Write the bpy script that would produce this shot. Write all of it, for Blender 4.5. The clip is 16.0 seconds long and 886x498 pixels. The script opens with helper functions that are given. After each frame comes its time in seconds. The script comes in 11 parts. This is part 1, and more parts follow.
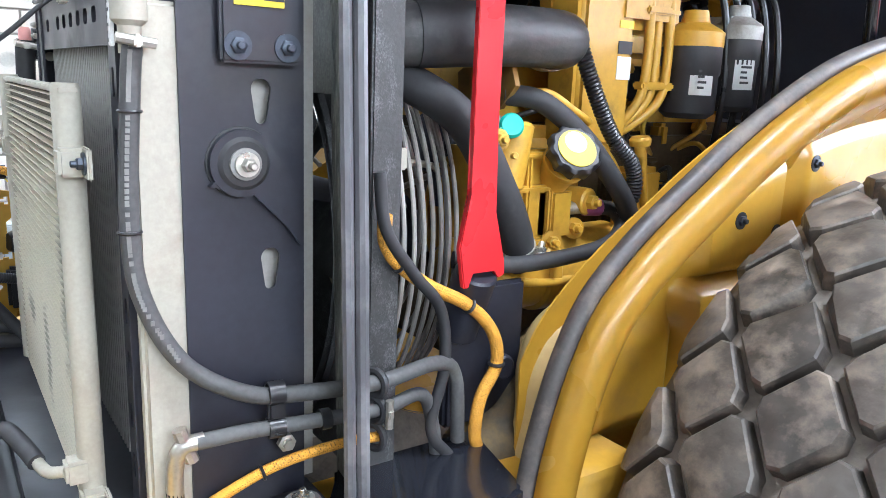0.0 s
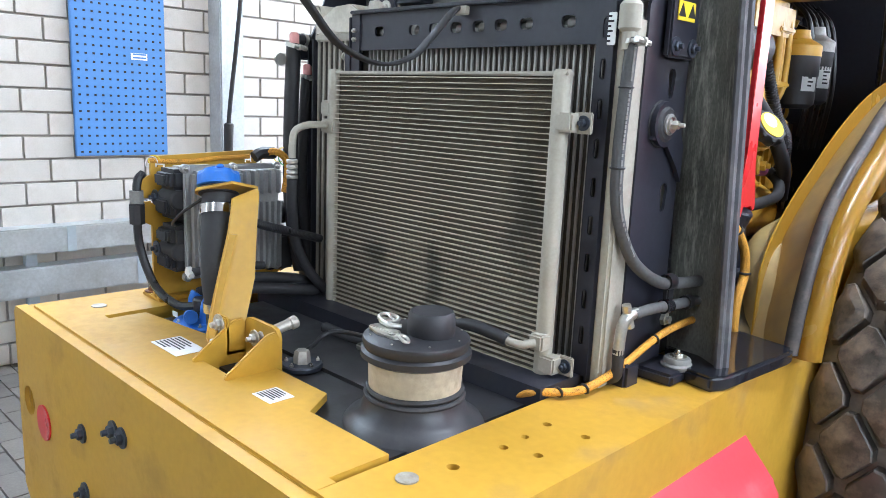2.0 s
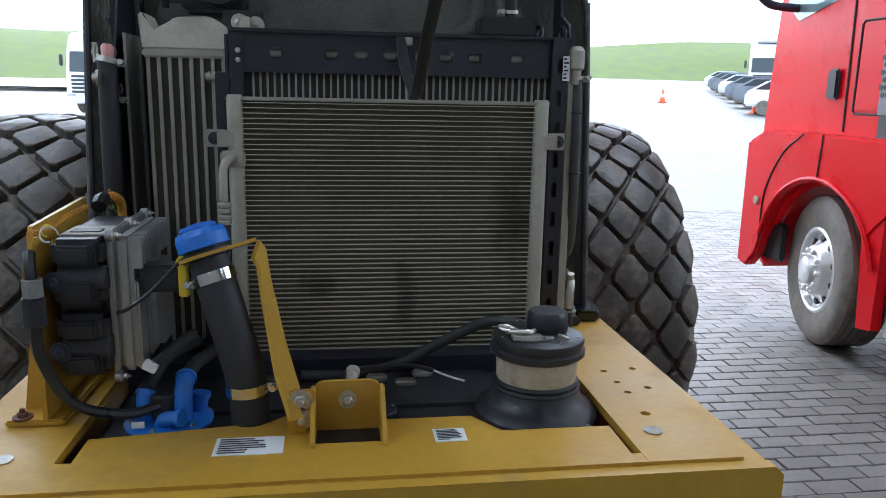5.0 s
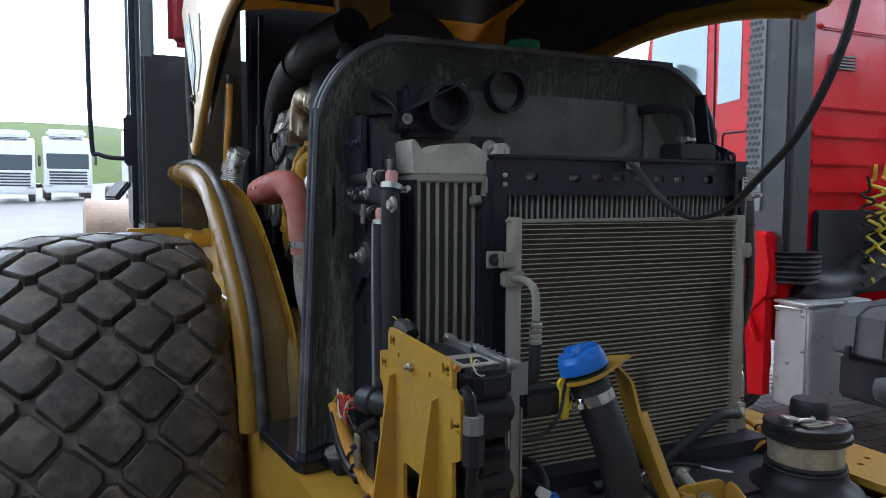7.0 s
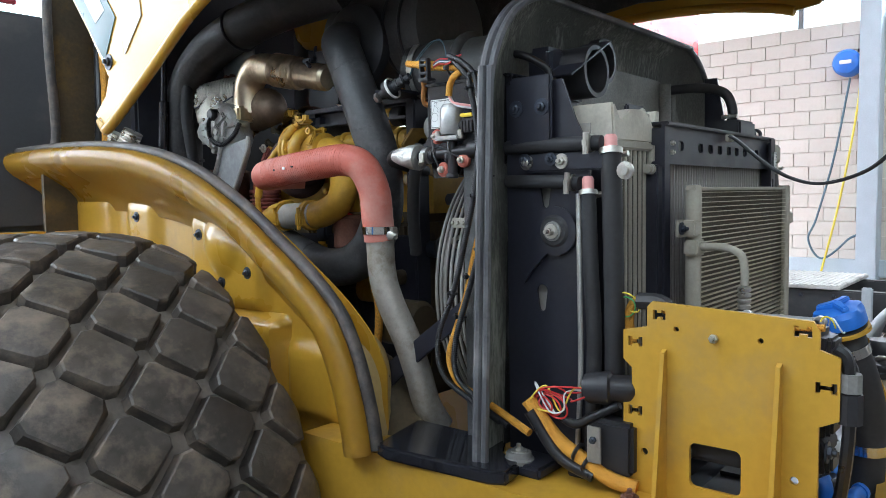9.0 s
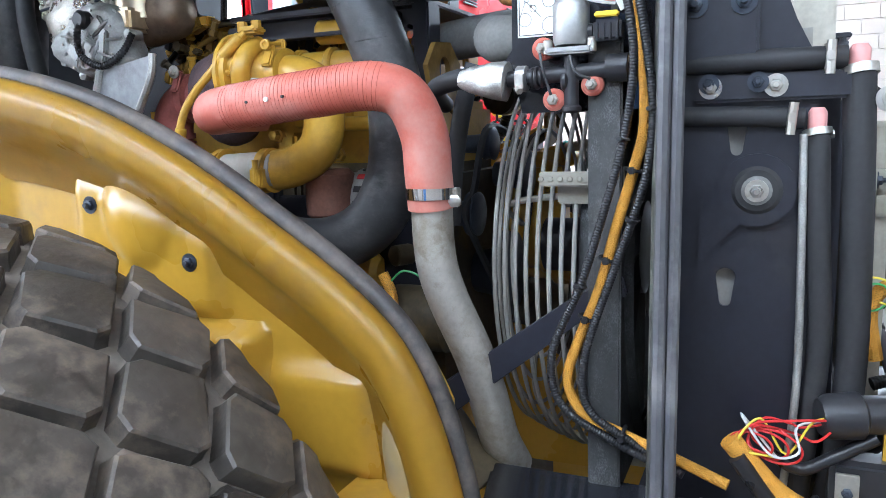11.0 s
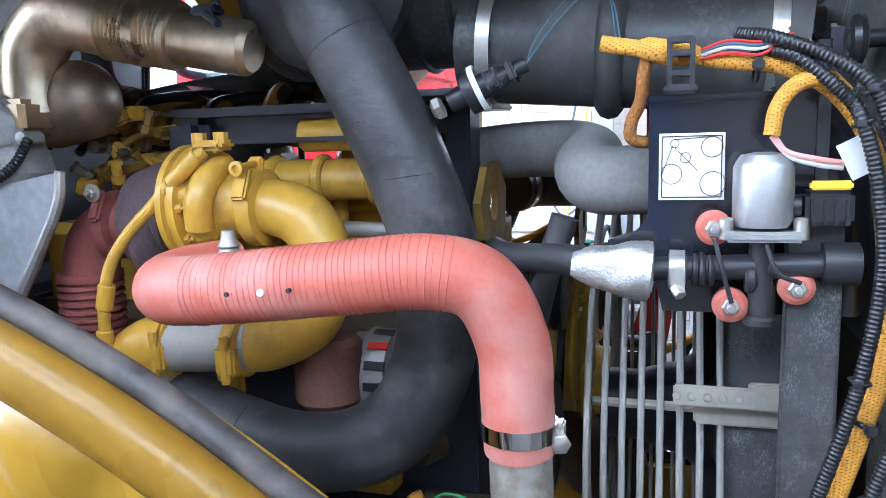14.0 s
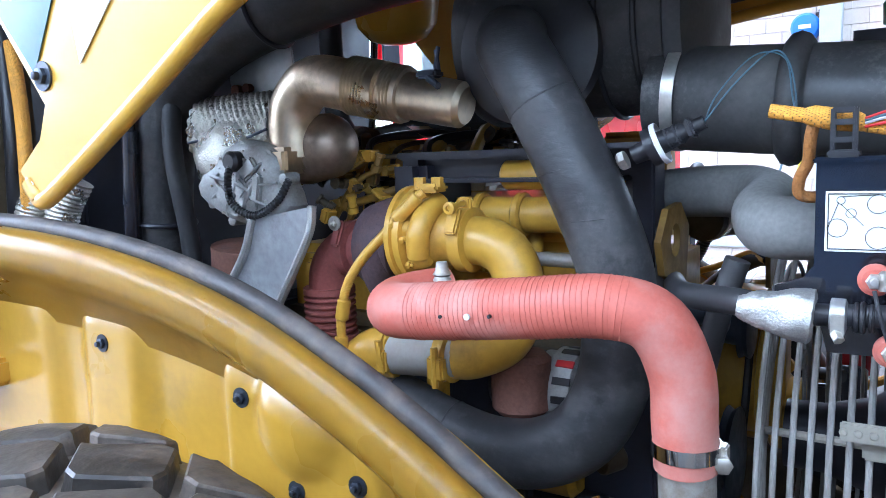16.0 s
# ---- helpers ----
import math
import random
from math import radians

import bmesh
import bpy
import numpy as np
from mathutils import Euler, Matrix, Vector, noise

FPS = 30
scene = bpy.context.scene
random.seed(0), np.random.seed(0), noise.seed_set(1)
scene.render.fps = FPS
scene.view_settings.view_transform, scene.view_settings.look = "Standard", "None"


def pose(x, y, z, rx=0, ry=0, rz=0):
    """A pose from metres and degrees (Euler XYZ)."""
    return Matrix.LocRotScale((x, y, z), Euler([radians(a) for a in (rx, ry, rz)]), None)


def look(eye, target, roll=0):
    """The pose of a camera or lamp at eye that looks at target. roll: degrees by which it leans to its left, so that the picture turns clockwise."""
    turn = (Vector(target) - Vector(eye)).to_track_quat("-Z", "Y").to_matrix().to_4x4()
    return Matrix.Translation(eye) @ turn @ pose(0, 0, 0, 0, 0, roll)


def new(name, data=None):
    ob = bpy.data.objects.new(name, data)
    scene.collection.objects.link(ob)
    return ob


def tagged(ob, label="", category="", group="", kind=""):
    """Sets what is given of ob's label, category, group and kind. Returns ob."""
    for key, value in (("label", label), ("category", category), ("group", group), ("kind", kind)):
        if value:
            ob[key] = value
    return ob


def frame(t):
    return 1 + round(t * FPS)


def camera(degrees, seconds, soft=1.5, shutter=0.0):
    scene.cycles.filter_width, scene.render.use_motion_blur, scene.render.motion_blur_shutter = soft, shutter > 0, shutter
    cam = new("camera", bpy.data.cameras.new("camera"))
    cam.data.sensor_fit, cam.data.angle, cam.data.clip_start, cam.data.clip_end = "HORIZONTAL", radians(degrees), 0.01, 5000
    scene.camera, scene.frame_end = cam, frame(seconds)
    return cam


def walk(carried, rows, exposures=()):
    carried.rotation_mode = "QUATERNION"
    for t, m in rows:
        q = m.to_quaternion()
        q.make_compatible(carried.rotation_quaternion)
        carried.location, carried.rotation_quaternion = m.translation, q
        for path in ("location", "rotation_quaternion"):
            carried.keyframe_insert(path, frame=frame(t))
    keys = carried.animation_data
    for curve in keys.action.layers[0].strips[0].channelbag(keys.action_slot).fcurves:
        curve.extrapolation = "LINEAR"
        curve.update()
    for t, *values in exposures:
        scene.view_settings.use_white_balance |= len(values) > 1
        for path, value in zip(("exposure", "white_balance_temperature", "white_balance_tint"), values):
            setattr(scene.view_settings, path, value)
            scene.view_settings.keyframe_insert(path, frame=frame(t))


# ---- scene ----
cam = camera(61.3, 16.0, soft=0.4)
PATH = [
    (0, (1.339, -0.144, 1.684), (-0.261, 0.973, 1.245), 2.3),
    (0.5, (1.401, -0.324, 1.695), (-0.19, 0.806, 1.258), 2.4),
    (1, (1.438, -0.631, 1.669), (-0.151, 0.506, 1.243), 2.4),
    (1.5, (1.392, -0.897, 1.629), (-0.197, 0.251, 1.233), 1.9),
    (2, (1.146, -1.109, 1.597), (-0.233, 0.289, 1.213), 2.5),
    (2.5, (0.981, -1.318, 1.587), (-0.032, 0.37, 1.234), 2.0),
    (3, (0.813, -1.564, 1.649), (0.204, 0.306, 1.288), 2.2),
    (3.2, (0.745, -1.62, 1.645), (0.23, 0.279, 1.288), 1.9),
    (5.3, (-0.301, -1.648, 1.676), (0.129, 0.263, 1.271), 1.4),
    (5.5, (-0.408, -1.575, 1.677), (0.096, 0.322, 1.292), 1.3),
    (5.7, (-0.47, -1.532, 1.655), (0.027, 0.372, 1.317), 0.5),
    (6, (-0.647, -1.494, 1.661), (-0.022, 0.376, 1.326), 0.4),
    (6.5, (-0.913, -1.502, 1.731), (-0.232, 0.372, 1.575), 0.4),
    (7, (-1.172, -1.408, 1.716), (-0.317, 0.394, 1.567), 0.3),
    (7.5, (-1.459, -1.175, 1.659), (-0.309, 0.454, 1.517), 0.2),
    (8, (-1.675, -1.077, 1.631), (-0.356, 0.42, 1.491), -0.1),
    (8.5, (-1.87, -0.968, 1.669), (-0.396, 0.376, 1.528), -0.8),
    (9, (-1.918, -0.619, 1.648), (-0.387, 0.66, 1.509), -1.0),
    (9.5, (-1.973, -0.366, 1.629), (-0.362, 0.812, 1.491), -1.0),
    (10, (-1.965, -0.177, 1.66), (-0.241, 0.828, 1.526), -1.0),
    (10.2, (-1.938, -0.118, 1.656), (-0.192, 0.847, 1.515), -1.1),
    (12.3, (-1.368, 0.494, 1.783), (0.474, 1.06, 1.247), -1.4),
    (12.5, (-1.347, 0.5, 1.818), (0.522, 1.065, 1.384), -1.6),
    (13, (-1.339, 0.507, 1.872), (0.552, 1.073, 1.551), -1.8),
    (13.5, (-1.365, 0.519, 1.88), (0.528, 1.087, 1.574), -1.9),
    (14, (-1.366, 0.516, 1.876), (0.526, 1.09, 1.579), -1.8),
    (14.5, (-1.344, 0.523, 1.9), (0.503, 1.237, 1.619), -2.2),
    (15, (-1.299, 0.557, 1.938), (0.512, 1.36, 1.663), -2.3),
    (15.5, (-1.313, 0.522, 1.961), (0.456, 1.417, 1.694), -2.3),
    (16, (-1.495, 0.446, 1.93), (0.183, 1.503, 1.673), -2.2),
]
EXPOSURES = [(0, 2.4, 5750, 10), (0.8, 2.3, 5750, 10), (1.5, 1.95, 5750, 10), (2.2, 2.05, 5650, 10), (2.6, 1.75, 5600, 10), (3.2, 0.7, 5500, 10), (5.3, 0.55, 5500, 9), (6.0, 0.7, 5500, 9), (6.6, 0.35, 5500, 10), (7.0, 0.15, 5500, 10), (7.6, 0.45, 5700, 9), (8.2, 0.85, 5850, 8), (9.2, 1.05, 5850, 9), (10.2, 1.45, 5800, 10), (12.3, 2.0, 5250, 13), (14.0, 1.85, 5250, 13), (15.0, 2.0, 5200, 13), (15.5, 2.0, 5150, 13), (16.0, 1.75, 5050, 13)]
walk(cam, [(t, look(e, g, r)) for t, e, g, r in PATH], exposures=EXPOSURES)

# ---- light ----
world = bpy.data.worlds.new("overcast_sky")
scene.world = world
world.use_nodes = True
wn, wl = world.node_tree.nodes, world.node_tree.links
sky = wn.new("ShaderNodeTexSky")
sky.sky_type = 'NISHITA'
sky.sun_disc = False
sky.sun_elevation = radians(48)
sky.sun_rotation = radians(-20)
sky.air_density, sky.dust_density, sky.ozone_density = 1.0, 1.5, 1.0
hsv = wn.new("ShaderNodeHueSaturation")
hsv.inputs["Saturation"].default_value = 0.2
hsv.inputs["Value"].default_value = 3.4
wl.new(sky.outputs[0], hsv.inputs["Color"])
wl.new(hsv.outputs[0], wn["Background"].inputs["Color"])
wn["Background"].inputs["Strength"].default_value = 0.15

sun_data = bpy.data.lights.new("sun", 'SUN')
sun_data.energy, sun_data.angle, sun_data.color = 1.5, radians(30), (1.0, 0.96, 0.9)
sun = new("sun", sun_data)
sun.matrix_world = look((2.5, 7, 9), (0, 0, 0))


def strip_lamp(x, y, z, watts, lx, ly):
    """The light of one row of fluorescent tubes under the hall's ceiling."""
    d = bpy.data.lights.new("tube_light", 'AREA')
    d.shape, d.size, d.size_y, d.energy, d.color = 'RECTANGLE', lx, ly, watts, (0.94, 0.97, 1.0)
    o = new("tube_light", d)
    o.matrix_world = look((x, y, z), (x, y, 0))
    return o


LAMPS = [(-2.6, -1.2, 30), (-2.6, 2.2, 100), (1.6, -2.6, 25), (1.9, 1.2, 200), (6.6, 0.5, 165), (-2.6, -5.0, 40), (2.0, -6.0, 35), (7.0, -4.5, 45)]
for lx_, ly_, w_ in LAMPS:
    strip_lamp(lx_, ly_, 4.85, w_ * 0.28, 0.25, 2.4)


def window_light(eye, target, lx, ly, watts):
    """Daylight that enters through one glazed opening of the hall."""
    d = bpy.data.lights.new("window_daylight", 'AREA')
    d.shape, d.size, d.size_y, d.energy, d.color = 'RECTANGLE', lx, ly, watts, (0.93, 0.97, 1.0)
    o = new("window_daylight", d)
    o.matrix_world = look(eye, target)


window_light((-3.42, 1.4, 3.75), (2.0, 1.4, 1.2), 8.0, 1.1, 42)
window_light((8.9, 0.6, 4.3), (0.0, 0.6, 1.2), 8.0, 0.9, 110)


# ---- materials ----
def mat(name, col, rough=0.5, metal=0.0, var=0.15, scale=6.0, fine=90.0, bump=0.05, dirt=None, coat=0.0, stretch=None, spec=0.5, island=0.0, obj=0.0):
    """A surface with cloudy variation, fine grain, optional dirt patches and relief."""
    m = bpy.data.materials.new(name)
    m.use_nodes = True
    n, l = m.node_tree.nodes, m.node_tree.links
    b = n["Principled BSDF"]
    b.inputs["Metallic"].default_value = metal
    b.inputs["Specular IOR Level"].default_value = spec
    b.inputs["Coat Weight"].default_value = coat
    b.inputs["Coat Roughness"].default_value = 0.08
    tc = n.new("ShaderNodeTexCoord")
    vec = tc.outputs["Object"]
    if stretch:
        mp = n.new("ShaderNodeMapping")
        mp.inputs["Scale"].default_value = stretch
        l.new(vec, mp.inputs["Vector"])
        vec = mp.outputs[0]
    big, small = n.new("ShaderNodeTexNoise"), n.new("ShaderNodeTexNoise")
    for t, s, d in ((big, scale, 4.0), (small, fine, 3.0)):
        t.inputs["Scale"].default_value, t.inputs["Detail"].default_value = s, d
        l.new(vec, t.inputs["Vector"])
    add = n.new("ShaderNodeMath")
    add.operation = 'MULTIPLY_ADD'
    add.inputs[1].default_value, add.inputs[2].default_value = 0.45, 0.0
    l.new(small.outputs[0], add.inputs[0])
    add2 = n.new("ShaderNodeMath")
    add2.operation = 'MULTIPLY_ADD'
    add2.inputs[1].default_value = 0.55
    l.new(big.outputs[0], add2.inputs[0])
    l.new(add.outputs[0], add2.inputs[2])
    ramp = n.new("ShaderNodeMapRange")
    ramp.inputs[1].default_value, ramp.inputs[2].default_value = 0.3, 0.7
    ramp.inputs[3].default_value, ramp.inputs[4].default_value = 1 - var, 1 + var
    l.new(add2.outputs[0], ramp.inputs[0])
    val = ramp.outputs[0]
    if island or obj:
        src = n.new("ShaderNodeNewGeometry").outputs["Random Per Island"] if island else n.new("ShaderNodeObjectInfo").outputs["Random"]
        k = island or obj
        mr = n.new("ShaderNodeMapRange")
        mr.inputs[3].default_value, mr.inputs[4].default_value = 1 - k, 1 + k
        l.new(src, mr.inputs[0])
        mm = n.new("ShaderNodeMath")
        mm.operation = 'MULTIPLY'
        l.new(val, mm.inputs[0])
        l.new(mr.outputs[0], mm.inputs[1])
        val = mm.outputs[0]
    mul = n.new("ShaderNodeVectorMath")
    mul.operation = 'SCALE'
    mul.inputs[0].default_value = col
    l.new(val, mul.inputs["Scale"])
    out = mul.outputs[0]
    rmap = n.new("ShaderNodeMapRange")
    rmap.inputs[1].default_value, rmap.inputs[2].default_value = 0.3, 0.7
    rmap.inputs[3].default_value, rmap.inputs[4].default_value = max(rough - 0.1, 0.03), min(rough + 0.12, 1)
    l.new(big.outputs[0], rmap.inputs[0])
    rout = rmap.outputs[0]
    if dirt:
        dcol, amount, dscale = dirt
        dn = n.new("ShaderNodeTexNoise")
        dn.inputs["Scale"].default_value, dn.inputs["Detail"].default_value, dn.inputs["Roughness"].default_value = dscale, 8.0, 0.65
        l.new(tc.outputs["Object"], dn.inputs["Vector"])
        dm = n.new("ShaderNodeMapRange")
        dm.inputs[1].default_value, dm.inputs[2].default_value = 0.62 - amount * 0.3, 0.78 - amount * 0.2
        dm.inputs[3].default_value, dm.inputs[4].default_value = 0.0, min(0.35 + amount, 0.95)
        l.new(dn.outputs[0], dm.inputs[0])
        mix = n.new("ShaderNodeMix")
        mix.data_type = 'RGBA'
        l.new(dm.outputs[0], mix.inputs[0])
        l.new(out, mix.inputs[6])
        mix.inputs[7].default_value = (*dcol, 1)
        out = mix.outputs[2]
        rm = n.new("ShaderNodeMix")
        l.new(dm.outputs[0], rm.inputs[0])
        l.new(rout, rm.inputs[2])
        rm.inputs[3].default_value = 0.9
        rout = rm.outputs[0]
    l.new(out, b.inputs["Base Color"])
    l.new(rout, b.inputs["Roughness"])
    if bump:
        bp = n.new("ShaderNodeBump")
        bp.inputs["Strength"].default_value, bp.inputs["Distance"].default_value = min(bump * 4, 1), 0.002 + bump * 0.01
        l.new(add2.outputs[0], bp.inputs["Height"])
        l.new(bp.outputs[0], b.inputs["Normal"])
    return m


def glass(name, col, rough=0.02):
    m = bpy.data.materials.new(name)
    m.use_nodes = True
    b = m.node_tree.nodes["Principled BSDF"]
    b.inputs["Base Color"].default_value = (*col, 1)
    b.inputs["Transmission Weight"].default_value = 1.0
    b.inputs["Roughness"].default_value = rough
    b.inputs["IOR"].default_value = 1.1
    return m


YELLOW = mat("machine_yellow_paint", (0.54, 0.305, 0.030), 0.3, var=0.07, scale=3, fine=60, bump=0.012, dirt=((0.30, 0.2, 0.08), 0.16, 5), coat=0.35)
DECKYEL = mat("worn_deck_paint", (0.51, 0.29, 0.030), 0.46, var=0.1, scale=3, fine=60, bump=0.02, dirt=((0.33, 0.22, 0.09), 0.3, 5), spec=0.4)
ENGYEL = mat("engine_yellow_paint", (0.56, 0.32, 0.035), 0.38, var=0.14, scale=9, fine=70, bump=0.05, dirt=((0.16, 0.10, 0.03), 0.3, 9), coat=0.15)
# near-black brown: some grime plus painted shade over the engine yellow
GRIMSHADE = mat("shaded_grimy_engine_iron", (0.075, 0.055, 0.028), 0.6, var=0.4, scale=9, fine=90, bump=0.12, dirt=((0.25, 0.15, 0.03), 0.3, 6))
# engine yellow with shade mixed into a darker tone
DARKYEL = mat("shade_toned_yellow_paint", (0.24, 0.135, 0.02), 0.45, var=0.2, scale=6, fine=80, bump=0.03, dirt=((0.07, 0.045, 0.02), 0.4, 6))
PUMPALU = mat("dull_pump_alloy", (0.40, 0.40, 0.39), 0.4, 0.7, var=0.15, scale=12, fine=180, bump=0.06)
DUSTYEL = mat("dusty_yellow_paint", (0.46, 0.33, 0.13), 0.6, var=0.12, scale=7, fine=80, bump=0.03, dirt=((0.30, 0.25, 0.17), 0.45, 5))
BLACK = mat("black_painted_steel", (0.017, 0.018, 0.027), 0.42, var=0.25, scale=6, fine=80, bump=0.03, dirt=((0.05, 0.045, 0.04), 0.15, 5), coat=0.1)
GLOSSBLK = mat("gloss_black_paint", (0.014, 0.015, 0.020), 0.16, var=0.2, scale=4, fine=40, bump=0.02, dirt=((0.08, 0.07, 0.05), 0.08, 6), coat=0.4)
PLASTIC = mat("black_plastic", (0.021, 0.021, 0.024), 0.45, var=0.2, scale=8, fine=160, bump=0.03, dirt=((0.07, 0.065, 0.06), 0.22, 6))
RUBBER = mat("black_rubber_hose", (0.026, 0.026, 0.028), 0.62, var=0.2, scale=9, fine=120, bump=0.03, dirt=((0.09, 0.085, 0.08), 0.25, 7))
DKHOSE = mat("printed_rubber_hose", (0.07, 0.07, 0.07), 0.6, var=0.3, scale=9, fine=150, bump=0.04, dirt=((0.15, 0.148, 0.14), 0.3, 8))
WRAPHOSE = mat("wrapped_black_hose", (0.036, 0.036, 0.038), 0.45, var=0.3, scale=16, fine=45, bump=0.14, dirt=((0.11, 0.105, 0.1), 0.4, 9), stretch=(0.6, 1, 2.2))
DUSTPLASTIC = mat("dusty_black_plastic", (0.045, 0.044, 0.043), 0.5, var=0.3, scale=7, fine=140, bump=0.03, dirt=((0.13, 0.125, 0.115), 0.4, 7))
LOADERYEL = mat("sun_faded_yellow_paint", (0.62, 0.42, 0.07), 0.45, var=0.12, scale=2, fine=20, bump=0.01, dirt=((0.35, 0.27, 0.15), 0.3, 2))
LEADLIGHT = mat("scuffed_grey_shield", (0.36, 0.37, 0.38), 0.5, 0.4, var=0.25, scale=9, fine=70, bump=0.06, dirt=((0.15, 0.13, 0.11), 0.35, 9))
WOVENFOIL = mat("woven_foil_sleeve", (0.46, 0.455, 0.43), 0.42, 0.75, var=0.3, scale=40, fine=420, bump=0.16)
LOOMBROWN = mat("oil_stained_braid", (0.34, 0.14, 0.03), 0.75, var=0.3, scale=60, fine=400, bump=0.25, dirt=((0.04, 0.025, 0.01), 0.3, 55))
POLALU = mat("brushed_tank_alloy", (0.78, 0.78, 0.78), 0.35, 0.6, var=0.08, scale=5, fine=90, bump=0.02, dirt=((0.5, 0.48, 0.45), 0.2, 6))
GREYHOSE = mat("dusty_grey_rubber", (0.20, 0.196, 0.185), 0.7, var=0.25, scale=9, fine=150, bump=0.04, dirt=((0.09, 0.088, 0.085), 0.3, 6))
EDGESEAL = mat("grey_edge_trim", (0.085, 0.085, 0.092), 0.4, var=0.3, scale=14, fine=140, bump=0.04, dirt=((0.24, 0.235, 0.235), 0.4, 9), stretch=(1, 1, 0.3))
SEAL = mat("seal_rubber", (0.058, 0.051, 0.047), 0.5, var=0.35, scale=14, fine=140, bump=0.08, dirt=((0.17, 0.14, 0.115), 0.5, 16))
PANEL = mat("foam_faced_black_panel", (0.16, 0.155, 0.136), 0.6, var=0.4, scale=10, fine=220, bump=0.12, dirt=((0.085, 0.085, 0.075), 0.3, 8))
SCUFFED = mat("scuffed_black_facing", (0.042, 0.043, 0.043), 0.6, var=0.4, scale=8, fine=200, bump=0.1, dirt=((0.11, 0.112, 0.11), 0.3, 7))
FELT = mat("dusty_felt_facing", (0.125, 0.126, 0.11), 0.7, var=0.5, scale=9, fine=240, bump=0.16, dirt=((0.20, 0.195, 0.17), 0.22, 16), stretch=(1, 1, 0.5))
TYRE = mat("tyre_rubber", (0.12, 0.106, 0.09), 0.55, var=0.3, scale=7, fine=80, bump=0.2, dirt=((0.23, 0.20, 0.165), 0.7, 9))
TREAD = mat("tread_rubber", (0.066, 0.058, 0.050), 0.42, var=0.4, scale=14, fine=42, bump=0.3, dirt=((0.25, 0.20, 0.155), 0.5, 12), obj=0.3)
CASTALU = mat("cast_aluminium", (0.42, 0.42, 0.40), 0.55, 0.6, var=0.2, scale=14, fine=200, bump=0.12, dirt=((0.2, 0.18, 0.15), 0.3, 10))
DUSTALU = mat("dusty_aluminium", (0.40, 0.385, 0.35), 0.7, 0.25, var=0.12, scale=10, fine=160, bump=0.05, dirt=((0.36, 0.31, 0.25), 0.4, 7))
CREAMALU = mat("cream_dusted_alloy", (0.60, 0.56, 0.47), 0.6, 0.1, var=0.15, scale=8, fine=140, bump=0.04, dirt=((0.40, 0.36, 0.29), 0.35, 9))
WHITEALU = mat("dusty_white_aluminium", (0.40, 0.375, 0.31), 0.7, 0.15, var=0.12, scale=8, fine=160, bump=0.04, dirt=((0.29, 0.25, 0.19), 0.35, 9))
ZINC = mat("zinc_plated_steel", (0.55, 0.53, 0.48), 0.35, 0.9, var=0.15, scale=20, fine=200, bump=0.03, dirt=((0.25, 0.18, 0.1), 0.2, 30))
DARKBOLT = mat("dark_bolt_steel", (0.06, 0.07, 0.09), 0.4, 0.6, var=0.2, scale=40, fine=200, bump=0.03)
STEELPIPE = mat("dull_steel_pipe", (0.45, 0.42, 0.37), 0.48, 0.5, var=0.2, scale=8, fine=120, bump=0.05, dirt=((0.22, 0.18, 0.12), 0.45, 9))
HOTPIPE = mat("heat_tinted_steel", (0.66, 0.55, 0.39), 0.33, 0.95, var=0.22, scale=6, fine=60, bump=0.02, dirt=((0.16, 0.12, 0.08), 0.2, 10))
FOIL = mat("heat_shield_foil", (0.56, 0.53, 0.46), 0.32, 0.85, var=0.25, scale=28, fine=210, bump=0.5)
LEAD = mat("grey_heat_shield", (0.27, 0.28, 0.29), 0.5, 0.5, var=0.15, scale=6, fine=90, bump=0.05, dirt=((0.12, 0.1, 0.09), 0.2, 8))
RUST = mat("rusty_cast_iron", (0.17, 0.075, 0.05), 0.8, 0.1, var=0.35, scale=16, fine=150, bump=0.15, dirt=((0.06, 0.035, 0.03), 0.4, 12))
TURBINE = mat("burnt_cast_iron", (0.085, 0.055, 0.06), 0.8, 0.1, var=0.35, scale=16, fine=150, bump=0.15, dirt=((0.15, 0.08, 0.06), 0.3, 12))
DARKHOT = mat("heat_darkened_steel", (0.30, 0.23, 0.17), 0.42, 0.85, var=0.25, scale=8, fine=80, bump=0.03, dirt=((0.10, 0.07, 0.05), 0.3, 9))
REDIRON = mat("rust_red_iron", (0.30, 0.085, 0.07), 0.7, 0.1, var=0.25, scale=14, fine=150, bump=0.1, dirt=((0.12, 0.05, 0.04), 0.35, 12))
REDHOSE = mat("red_silicone_hose", (0.50, 0.125, 0.085), 0.5, var=0.12, scale=10, fine=180, bump=0.05, dirt=((0.56, 0.29, 0.24), 0.55, 7))
REDPAINT = mat("red_lever_paint", (0.60, 0.02, 0.025), 0.3, var=0.1, scale=8, fine=90, bump=0.01, coat=0.3)
BLUECAP = mat("blue_plastic", (0.03, 0.17, 0.62), 0.42, var=0.1, scale=12, fine=150, bump=0.02, dirt=((0.06, 0.12, 0.3), 0.2, 14))
GREENCAP = mat("green_plastic", (0.02, 0.35, 0.14), 0.45, var=0.1)
TEALDARK = mat("dark_teal_decal", (0.03, 0.10, 0.11), 0.35, var=0.1, bump=0.0)
TEAL = mat("teal_plastic_cap", (0.01, 0.38, 0.30), 0.45, var=0.1)
LOOM = mat("orange_braided_sleeve", (0.70, 0.33, 0.035), 0.7, var=0.3, scale=60, fine=400, bump=0.25, dirt=((0.04, 0.025, 0.01), 0.16, 55))



